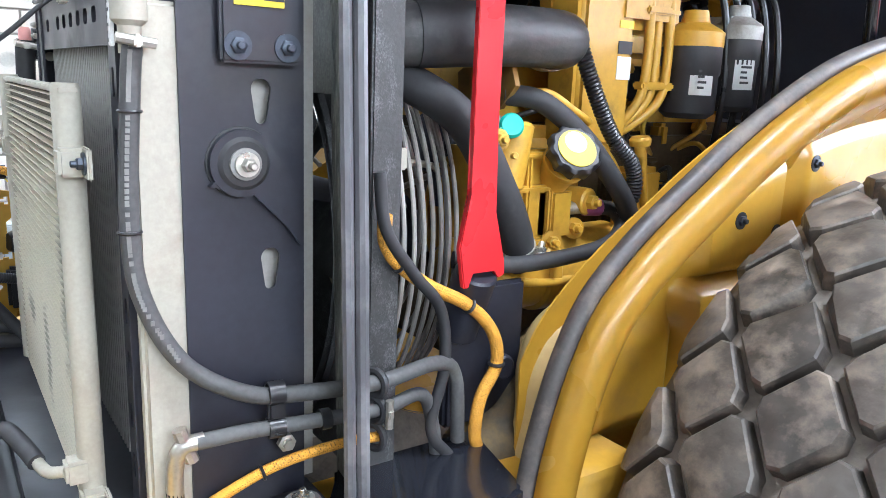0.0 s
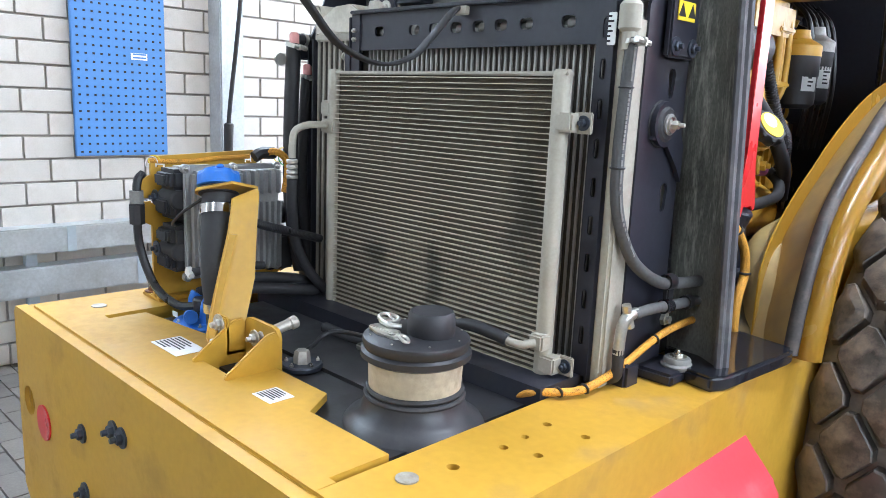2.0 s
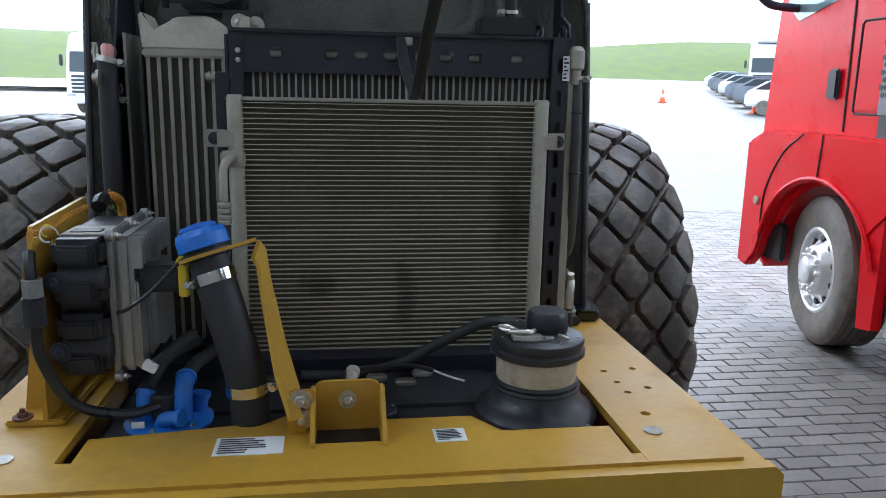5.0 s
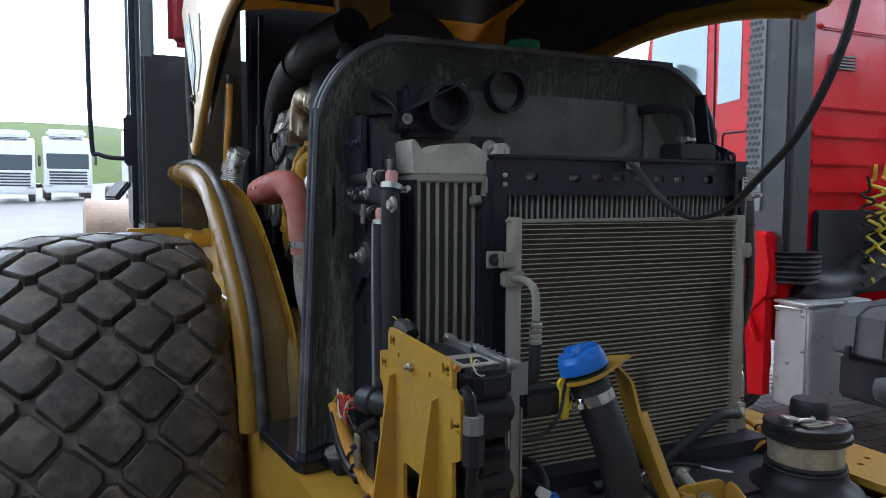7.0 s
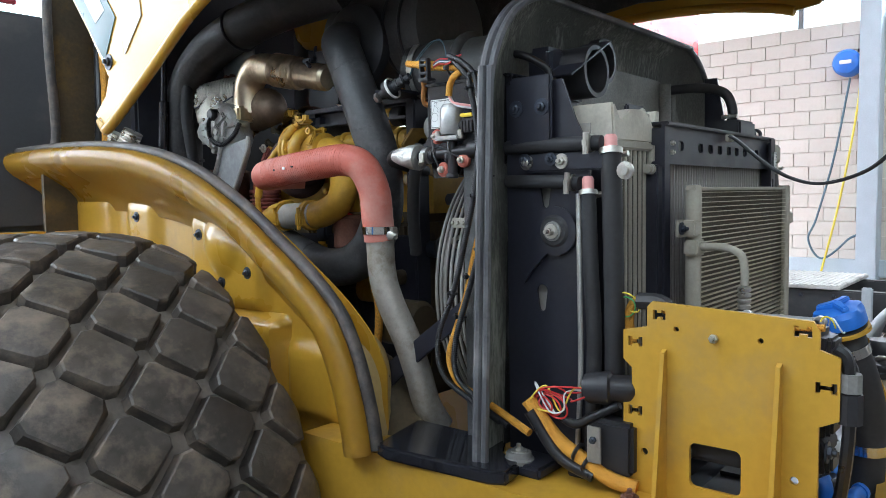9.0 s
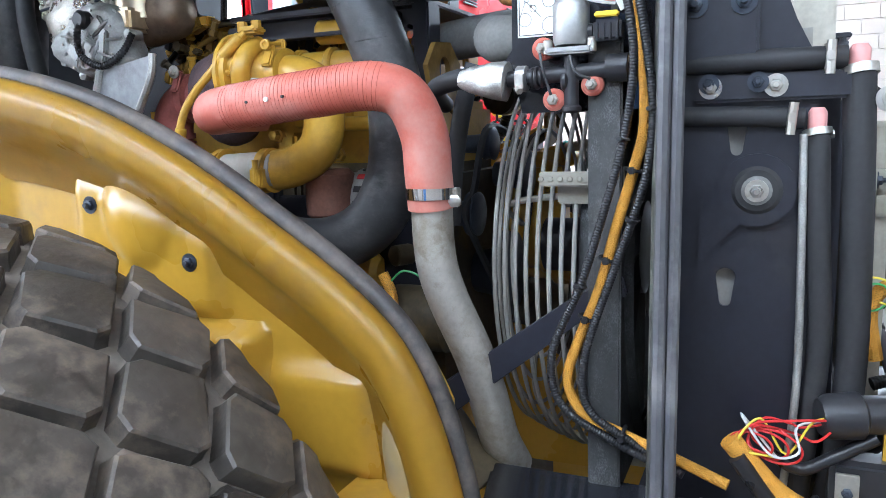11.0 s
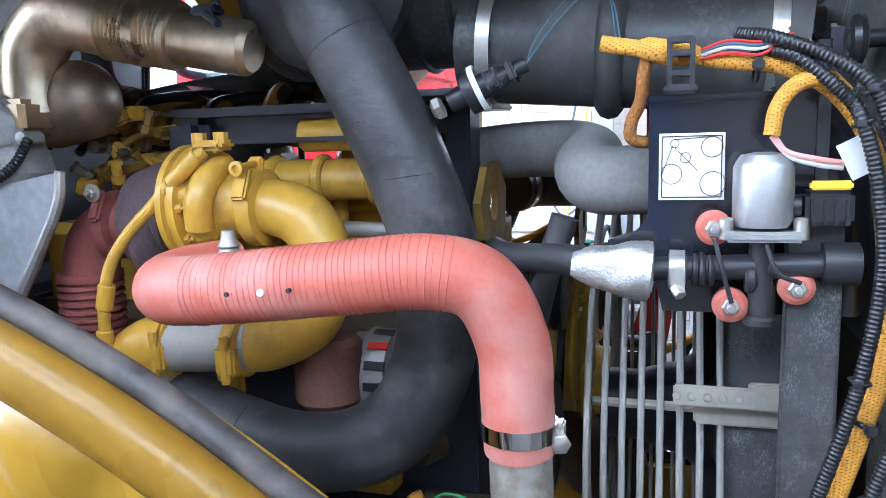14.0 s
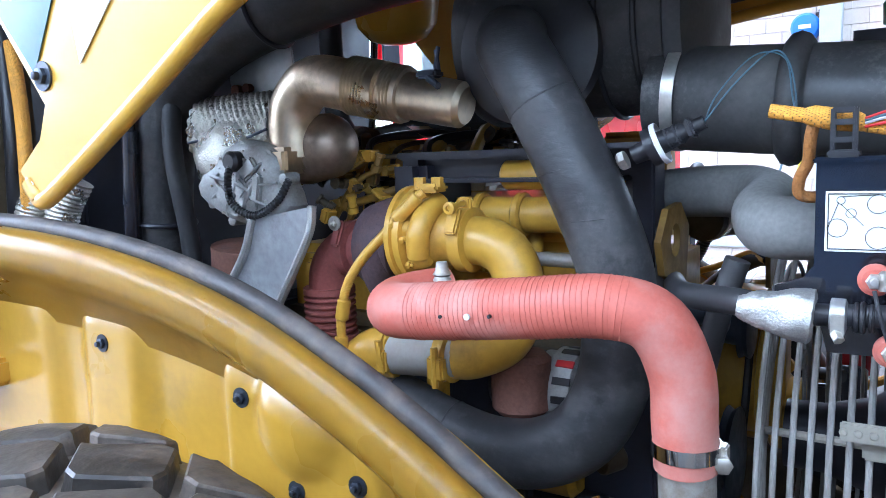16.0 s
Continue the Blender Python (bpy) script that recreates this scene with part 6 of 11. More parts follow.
# flat black rubber strap that hangs from the open hood to the radiator's header
def hanging_strap():
    line = curve_pts([(0.16, -1.0, 5.0), (0.13, -0.82, 3.8), (0.09, -0.62, 2.7), (0.07, -0.51, 2.12), (0.06, -0.47, 1.96), (0.04, -0.41, 1.83), (0.031, -0.326, 1.745), (0.028, -0.261, 1.69), (0.03, -0.17, 1.664), (0.034, -0.095, 1.681), (0.025, -0.035, 1.722), (0.021, 0.02, 1.772), (0.02, 0.044, 1.79)], 8)
    th = thing("hanging_strap", line[-1], "flat black rubber strap hanging in a loop before the coolers", "strap")
    bm = B()
    rings = []
    for i, p in enumerate(line):
        t = (line[min(i + 1, len(line) - 1)] - line[max(i - 1, 0)]).normalized()
        w = V(1, 0, 0) - t * t.x
        w.normalize()
        n = t.cross(w)
        rings.append([bm.verts.new(p + w * a + n * c) for a, c in ((-0.011, -0.002), (-0.009, -0.0035), (0.009, -0.0035), (0.011, -0.002), (0.011, 0.002), (0.009, 0.0035), (-0.009, 0.0035), (-0.011, 0.002))])
    for p, q in zip(rings, rings[1:]):
        for k in range(8):
            bm.faces.new((p[k], p[(k + 1) % 8], q[(k + 1) % 8], q[k]))
    bm.faces.new(rings[0])
    bm.faces.new(rings[-1])
    part("strap_band", bm, RUBBER, th, "", 60)


hanging_strap()


# ---- bulkhead fittings ----
def horn_ducts():
    th = thing("intake_ducts", (CX - 0.2, 0.3, 1.8), "two round black intake ducts on the bulkhead", "duct")
    for k, (x, z, r, y0, y1) in enumerate(((-0.388, 1.923, 0.058, 0.20, 0.36), (-0.182, 1.982, 0.056, 0.285, 0.375))):
        bm = B()
        lathe(bm, (x, y1, z), (0, -1, 0), [(0, r), (y1 - y0, r), (y1 - y0, r - 0.01), (0.01, r - 0.012)], 32, cap=False)
        part("duct_ring", bm, PLASTIC, th)
        bm = B()
        cyl(bm, (x, y1 - (0.02 if k else 0.09), z), (x, y1 - (0.015 if k else 0.1), z), r - 0.009, 28)
        part("duct_cap", bm, DARKGREY if not k else PLASTIC, th, "grey duct cover")
        for a in (45, 135, 225, 315):
            bolt(th, (x + (r + 0.025) * math.cos(radians(a)), 0.352 if k else 0.35, z + (r + 0.02) * math.sin(radians(a))), (0, -1, 0), 0.006, 0.005, ZINC, False)
    bm = B()
    box(bm, (-0.405, 0.315, 1.915), (0.15, 0.10, 0.125), 0.012)
    part("alarm_body", bm, BLACK, th)
    bm = B()
    plate(bm, [(-0.505, 1.87), (-0.502, 1.898), (-0.325, 1.992), (-0.318, 1.965), (-0.36, 1.91), (-0.44, 1.87)], [], (0, 0.262, 0), (1, 0, 0), (0, 0, 1), 0.004)
    part("mount_flange", bm, BLACK, th)
    bm = B()
    box(bm, (-0.413, 0.235, 1.951), (0.205, 0.075, 0.004), 0.001, rot=(0, -27.9, 0))
    sh = part("top_shield", bm, BLACK, th)
    bm = B()
    box(bm, (-0.405, 0.235, 1.9580), (0.06, 0.035, 0.001), 0, rot=(0, -27.9, 0))
    part("label", bm, WHITE, sh, "white printed label")
    bolt(th, (-0.478, 0.258, 1.893), (0, -1, 0), 0.008, 0.007, ZINC)
    bolt(th, (-0.335, 0.258, 1.972), (0, -1, 0), 0.008, 0.007, ZINC)
    bm = B()
    torus(bm, (-0.545, 0.345, 1.955), (0, 1, 0), 0.017, 0.008, 20)
    tube(bm, [(-0.545, 0.35, 1.955), (-0.54, 0.31, 1.955), (-0.525, 0.27, 1.935), (-0.51, 0.25, 1.91), (-0.515, 0.26, 1.86)], 0.009, 10)
    part("grommet_cable", bm, CONDUIT, th)
    return th


horn_ducts()
th = thing("coolant_tank", (CX + 0.02, 0.48, 1.89), "black coolant tank with a green cap behind the bulkhead", "tank")
bm = B()
lathe(bm, (-0.04, 0.45, 2.088), (0, 0, 1), [(0, 0.036), (0.02, 0.036), (0.022, 0.045), (0.055, 0.046), (0.06, 0.040)], 24)
part("tank_cap", bm, GREENCAP, th, "green plastic cap")
bm = B()
box(bm, (0.04, 0.48, 1.99), (0.50, 0.20, 0.20), 0.05, seg=3)
part("tank_body", bm, PLASTIC, th)


# ---- fan and its guard ----
FANZ = 1.41


def fan():
    th = thing("cooling_fan", (CX, 0.42, 1.0), "dark cooling fan in a black shroud behind a wire guard", "fan")
    bm = B()
    lathe(bm, (CX, 0.36, FANZ), (0, 1, 0), [(0, 0.43), (0.05, 0.425), (0.09, 0.415), (0.09, 0.405), (0.0, 0.41)], 56, cap=False)
    part("shroud_ring", bm, SCUFFED, th)
    bm = B()
    hole = circle2(0, 0, 0.40, 48)
    plate(bm, [(-0.50, -0.34), (0.50, -0.34), (0.50, 0.50), (-0.50, 0.50)], [hole], (CX, 0.372, FANZ), (1, 0, 0), (0, 0, 1), -0.01)
    part("shroud_plate", bm, SCUFFED, th)
    bm = B()
    lathe(bm, (CX, 0.40, FANZ), (0, 1, 0), [(0, 0.10), (0.06, 0.10), (0.09, 0.08), (0.16, 0.06), (0.22, 0.06)], 28)
    part("hub", bm, BLACK, th)
    for k in range(9):
        a = k * 2 * math.pi / 9
        bm = B()
        r0, r1 = 0.09, 0.385
        d, e = V(math.cos(a), 0, math.sin(a)), V(-math.sin(a), 0, math.cos(a))
        rows = []
        for i in range(5):
            r = r0 + (r1 - r0) * i / 4
            tw = radians(38 - 16 * i / 4)
            w = 0.05 + 0.02 * i / 4
            rows.append([bm.verts.new(V(CX, 0.43, FANZ) + d * r + (e * math.cos(tw) + V(0, 1, 0) * math.sin(tw)) * s * w) for s in (-1, 0, 1)])
        for p, q in zip(rows, rows[1:]):
            for j in range(2):
                bm.faces.new((p[j], p[j + 1], q[j + 1], q[j]))
        bmesh.ops.solidify(bm, geom=list(bm.faces), thickness=0.006)
        part("blade", bm, SCUFFED, th)
    return th


fan()


def fan_guard():
    th = thing("fan_guard", (CX, 0.5, 1.0), "dusty steel wire fan guard of stacked rings with flat stays", "fan guard")
    for k in range(8):
        f = k / 7
        bm = B()
        torus(bm, (CX, 0.455 + 0.155 * f, FANZ), (0, 1, 0), 0.43 - 0.043 * f ** 1.6, 0.0042, 72, 8)
        part("ring", bm, DUSTALU, th)
    for k in range(3):
        bm = B()
        torus(bm, (CX, 0.612 + 0.004 * k, FANZ), (0, 1, 0), 0.355 - 0.05 * k, 0.0042, 64, 8)
        part("ring", bm, DUSTALU, th)
    for a in (20, 160, 245, 295):
        d = V(math.cos(radians(a)), 0, math.sin(radians(a)))
        bm = B()
        tube(bm, [V(CX, 0.40, FANZ) + d * 0.432, V(CX, 0.50, FANZ) + d * 0.415, V(CX, 0.58, FANZ) + d * 0.375, V(CX, 0.615, FANZ) + d * 0.31, V(CX, 0.62, FANZ) + d * 0.2], 0.006, 8)
        box(bm, V(CX, 0.425, FANZ) + d * 0.44, (0.012, 0.12, 0.035), 0.003)
        part("stay", bm, WHITEALU, th)
    # pale flat clip that holds the rings on this side
    bm = B()
    box(bm, (-0.533, 0.465, 1.586), (0.006, 0.085, 0.024), 0.002)
    box(bm, (-0.530, 0.40, 1.588), (0.006, 0.06, 0.032), 0.002)
    gc = part("guard_clip", bm, WHITEALU, th, "pale flat clip over the rings")
    for k in range(5):
        bm = B()
        cyl(bm, (-0.540, 0.440 + 0.016 * k, 1.586), (-0.535, 0.440 + 0.016 * k, 1.586), 0.0045, 10, 0.001)
        part("clip_rivet", bm, WHITEALU, gc)
    return th


fan_guard()


# ---- engine ----
def engine():
    th = thing("diesel_engine", (CX, 1.2, 1.0), "yellow painted diesel engine, coloured dark between its castings for shade", "engine")
    # block is yellow iron whose shade is put into its dark colour
    bm = B()
    box(bm, (CX, 1.22, 1.33), (0.46, 0.85, 0.55), 0.03)
    part("block", bm, GRIMSHADE, th, "cast engine block, coloured dark for its shade")
    for k in range(6):
        for s_, z in ((-1, 1.45), (1, 1.40)):
            bm = B()
            box(bm, (CX + s_ * 0.235, 0.86 + k * 0.14, z), (0.03, 0.05, 0.25), 0.01)
            part("block_rib", bm, GRIMSHADE, th)
    bm = B()
    box(bm, (-0.345, 1.16, 1.33), (0.012, 0.72, 0.42), 0.004)
    part("side_cover", bm, BLACK, th)
    for k in range(5):
        bm = B()
        box(bm, (-0.36, 0.88 + 0.14 * k, 1.30 + 0.03 * (k % 2)), (0.05, 0.07, 0.10), 0.012)
        part("cover_boss", bm, BLACK, th)
        bm = B()
        cyl(bm, (-0.345, 0.84 + 0.14 * k, 1.42), (-0.385, 0.86 + 0.14 * k, 1.42), 0.022, 12, 0.003)
        part("core_plug", bm, GRIMSHADE, th)
    bm = B()
    box(bm, (CX, 1.22, 1.66), (0.36, 0.82, 0.16), 0.02)
    part("cylinder_head", bm, ENGYEL, th)
    bm = B()
    box(bm, (CX - 0.03, 1.13, 1.79), (0.28, 0.62, 0.10), 0.03, seg=3)
    part("valve_cover", bm, ENGYEL, th)
    for k in range(5):
        bm = B()
        cyl(bm, (CX - 0.18, 0.90 + k * 0.12, 1.70), (CX - 0.18, 0.90 + k * 0.12, 1.80), 0.014, 12)
        part("cover_stud", bm, ENGYEL, th)
    # intake run with round ends
    bm = B()
    cyl(bm, (-0.30, 0.84, 1.815), (-0.30, 1.16, 1.815), 0.032, 20, 0.006)
    for y in (0.87, 0.93, 1.02, 1.1):
        cyl(bm, (-0.30, y, 1.815), (-0.30, y + 0.018, 1.815), 0.040, 20, 0.004)
    part("intake_pipe", bm, ENGYEL, th)
    bm = B()
    cyl(bm, (-0.305, 0.90, 1.885), (-0.305, 1.06, 1.885), 0.026, 20, 0.005)
    part("breather_pipe", bm, ENGYEL, th)
    bm = B()
    cyl(bm, (-0.305, 0.86, 1.885), (-0.305, 0.905, 1.885), 0.029, 20, 0.005)
    part("breather_sleeve", bm, RUBBER, th)
    # black carrier for the air cleaner over the engine
    bm = B()
    box(bm, (-0.17, 1.03, 1.925), (0.34, 0.48, 0.012), 0.003)
    part("top_carrier", bm, BLACK, th, "black steel carrier plate")
    for nm, c_, s_, b_ in (("carrier_edge", (-0.30, 1.03, 1.897), (0.012, 0.44, 0.045), 0.003), ("carrier_lip", (-0.32, 1.03, 1.922), (0.05, 0.46, 0.010), 0.003), ("carrier_lip", (-0.32, 1.03, 1.878), (0.04, 0.40, 0.008), 0.002), ("carrier_foot", (-0.25, 1.245, 1.868), (0.20, 0.075, 0.115), 0.02), ("carrier_post", (-0.33, 0.795, 1.60), (0.06, 0.035, 0.64), 0.004), ("carrier_tab", (-0.40, 0.80, 1.93), (0.16, 0.12, 0.008), 0.002)):
        bm = B()
        box(bm, c_, s_, b_)
        part(nm, bm, BLACK, th)
    # dusty pipework and castings seen between carrier and turbocharger
    for pts, r, m_ in (([(-0.34, 0.86, 1.74), (-0.35, 1.0, 1.745), (-0.35, 1.12, 1.74)], 0.012, STEELPIPE), ([(-0.33, 0.84, 1.70), (-0.35, 0.95, 1.69), (-0.34, 1.1, 1.70)], 0.016, ENGYEL), ([(-0.27, 1.30, 1.905), (-0.30, 1.34, 1.90), (-0.31, 1.40, 1.87), (-0.30, 1.46, 1.80)], 0.006, DARKYEL), ([(-0.27, 1.28, 1.87), (-0.30, 1.34, 1.85), (-0.30, 1.46, 1.82)], 0.009, DARKYEL), ([(-0.29, 1.28, 1.925), (-0.31, 1.36, 1.925), (-0.32, 1.44, 1.91)], 0.005, GRIMSHADE)):
        bm = B()
        tube(bm, pts, r, 10)
        part("pipe", bm, m_, th)
    rnd = random.Random(5)
    for k in range(34):
        bm = B()
        c_ = V(-0.31 + rnd.uniform(-0.03, 0.04), 1.27 + rnd.uniform(0, 0.2), 1.78 + rnd.uniform(0, 0.15))
        if k % 3 == 0:
            lathe(bm, c_, (rnd.uniform(-1, 0.2), rnd.uniform(-1, 1), rnd.uniform(-0.2, 1)), [(0, 0.011), (0.012, 0.011), (0.013, 0.008), (0.03, 0.008), (0.031, 0.011), (0.037, 0.011)], 6 if k % 2 else 14)
        else:
            box(bm, c_, (0.03, rnd.uniform(0.015, 0.05), rnd.uniform(0.010, 0.03)), 0.004, rot=(rnd.uniform(-30, 30), 0, rnd.uniform(-20, 20)))
        part("fitting", bm, (ENGYEL, DARKYEL, GRIMSHADE, DARKYEL)[k % 4], th)
    # front end: pulleys and belt
    for x, z, r in ((CX, 1.34, 0.10), (-0.30, 1.50, 0.045), (0.05, 1.56, 0.06), (-0.20, 1.64, 0.035)):
        bm = B()
        lathe(bm, (x, 0.70, z), (0, 1, 0), [(0, r * 0.8), (0.004, r), (0.014, r * 0.92), (0.024, r), (0.028, r * 0.6), (0.09, r * 0.5)], 32)
        part("pulley", bm, DARKBOLT, th)
    bm = B()
    tube(bm, [(-0.19, 0.715, 1.34), (-0.345, 0.715, 1.50), (-0.30, 0.715, 1.545), (-0.20, 0.715, 1.675), (0.05, 0.715, 1.62), (0.11, 0.715, 1.56), (0.02, 0.715, 1.34), (CX, 0.715, 1.24), (-0.19, 0.715, 1.34)], 0.008, 6, 8)
    part("belt", bm, RUBBER, th)
    bm = B()
    plate(bm, [(-0.30, 1.70), (-0.42, 1.74), (-0.44, 1.79), (-0.40, 1.835), (-0.33, 1.84), (-0.28, 1.80)], [circle2(-0.36, 1.785, 0.026, 18)], (0, 0.755, 0), (1, 0, 0), (0, 0, 1), 0.01)
    part("lifting_lug", bm, DARKYEL, th)
    bm = B()
    plate(bm, [(0.18, 1.62), (0.30, 1.64), (0.34, 1.68), (0.32, 1.73), (0.24, 1.74), (0.17, 1.70)], [circle2(0.27, 1.69, 0.022, 18)], (0, 0.70, 0), (1, 0, 0), (0, 0, 1), 0.01)
    part("lifting_lug", bm, DARKYEL, th)
    # alternator
    bm = B()
    lathe(bm, (-0.36, 0.885, 1.53), (0, 1, 0), [(0, 0.05), (0.012, 0.066), (0.05, 0.068), (0.052, 0.06), (0.075, 0.06)], 30)
    al = part("alternator", bm, CASTALU, th, "cast alloy alternator with slots")
    for k in range(14):
        a = k * 2 * math.pi / 14
        bm = B()
        box(bm, V(-0.36, 0.91, 1.53) + V(math.cos(a), 0, math.sin(a)) * 0.0675, (0.004, 0.03, 0.012), 0, rot=(0, -math.degrees(a), 0))
        part("alternator_slot", bm, WIRE_R if k % 4 == 1 else INK, al)
    bm = B()
    cyl(bm, (-0.36, 0.96, 1.53), (-0.36, 1.05, 1.53), 0.058, 28, 0.01)
    part("alternator_back", bm, PLASTIC, al)
    bm = B()
    cyl(bm, (-0.40, 0.99, 1.585), (-0.40, 1.03, 1.60), 0.014, 12, 0.003)
    part("terminal_cap", bm, REDPAINT, al, "red terminal cap")
    # starter and accessory lumps low down on this side
    for p, q, r, m in (((-0.40, 0.72, 1.30), (-0.40, 0.86, 1.30), 0.065, GRIMSHADE), ((-0.38, 1.02, 1.28), (-0.38, 1.3, 1.28), 0.06, BLACK), ((-0.36, 0.9, 1.38), (-0.36, 1.0, 1.38), 0.04, ENGYEL)):
        bm = B()
        cyl(bm, p, q, r, 24, 0.012)
        part("accessory", bm, m, th)
    bm = B()
    tube(bm, [(-0.47, 0.84, 1.40), (-0.475, 0.82, 1.36), (-0.475, 0.82, 1.30), (-0.47, 0.84, 1.2)], 0.011, 10)
    part("loom", bm, LOOM, th)
    bm = B()
    tube(bm, [(-0.47, 0.83, 1.38), (-0.48, 0.79, 1.41), (-0.47, 0.75, 1.39), (-0.45, 0.74, 1.34)], 0.0022, 8)
    part("green_wire", bm, WIRE_G, th)
    # fittings all over the far side of the head
    rnd = random.Random(11)
    for k in range(60):
        side = -1 if k % 3 == 0 else 1
        y, z = rnd.uniform(0.85, 1.58), rnd.uniform(1.25, 1.78)
        x = CX + side * rnd.uniform(0.20, 0.255)
        bm = B()
        if k % 2:
            lathe(bm, (x, y, z), (side, 0, rnd.uniform(-0.2, 0.3)), [(0, 0.016), (0.012, 0.016), (0.014, 0.011), (0.03, 0.011), (0.033, 0.006)], 6)
        else:
            box(bm, (x, y, z), (0.05, rnd.uniform(0.03, 0.07), rnd.uniform(0.03, 0.08)), 0.008)
        part("fitting", bm, ENGYEL if k % 5 else DARKBOLT, th)
    for k in range(14):
        bm = B()
        y, z = rnd.uniform(0.9, 1.5), rnd.uniform(1.4, 1.8)
        tube(bm, [(CX + 0.20, y, z), (CX + 0.27, y + rnd.uniform(-0.04, 0.04), z + 0.03), (CX + 0.28, y + rnd.uniform(-0.1, 0.1), z - 0.05), (CX + 0.22, y + rnd.uniform(-0.15, 0.15), z - 0.12)], 0.006, 8)
        part("fuel_line", bm, ENGYEL if k % 3 else CONDUIT, th)
    return th


engine()


def engine_clutter():
    th = thing("engine_pipework", (CX, 1.4, 1.9), "dusty pipes, brackets and fittings on top of the engine", "pipework")
    rnd = random.Random(21)
    for k in range(30):
        x, y, z = rnd.uniform(-0.12, 0.12), rnd.uniform(1.12, 1.72), rnd.uniform(1.86, 1.97)
        bm = B()
        if k % 3 == 0:
            lathe(bm, (x, y, z), (rnd.uniform(-1, 0), rnd.uniform(-0.5, 0.5), 1), [(0, 0.022), (0.02, 0.022), (0.022, 0.014), (0.05, 0.013), (0.054, 0.009)], 8)
        else:
            box(bm, (x, y, z), (0.06, rnd.uniform(0.03, 0.10), rnd.uniform(0.03, 0.07)), 0.01, rot=(rnd.uniform(-20, 20), 0, rnd.uniform(-30, 30)))
        part("fitting", bm, (GRIMSHADE, ENGYEL, BLACK, GRIMSHADE)[k % 4], th)
    for k in range(12):
        y, z = 1.10 + 0.05 * k, rnd.uniform(1.90, 2.0)
        bm = B()
        tube(bm, [(-0.18, y, z - 0.06), (-0.10, y + rnd.uniform(-0.05, 0.05), z), (0.02, y + rnd.uniform(-0.08, 0.08), z + 0.01), (0.16, y + rnd.uniform(-0.06, 0.06), z - 0.04)], rnd.choice((0.006, 0.009, 0.013)), 8)
        part("pipe", bm, (GRIMSHADE, CONDUIT, ENGYEL)[k % 3], th)
    bm = B()
    tube(bm, [(0.02, 1.02, 1.97), (0.06, 1.25, 2.0), (0.08, 1.5, 1.99), (0.05, 1.75, 1.95)], 0.026, 14)
    part("pipe", bm, RUBBER, th)
    bm = B()
    tube(bm, [(-0.05, 1.55, 1.92), (-0.02, 1.66, 2.0), (0.03, 1.72, 2.1), (0.05, 1.74, 2.3)], 0.03, 14)
    part("pipe", bm, RUBBER, th)
    return th


engine_clutter()


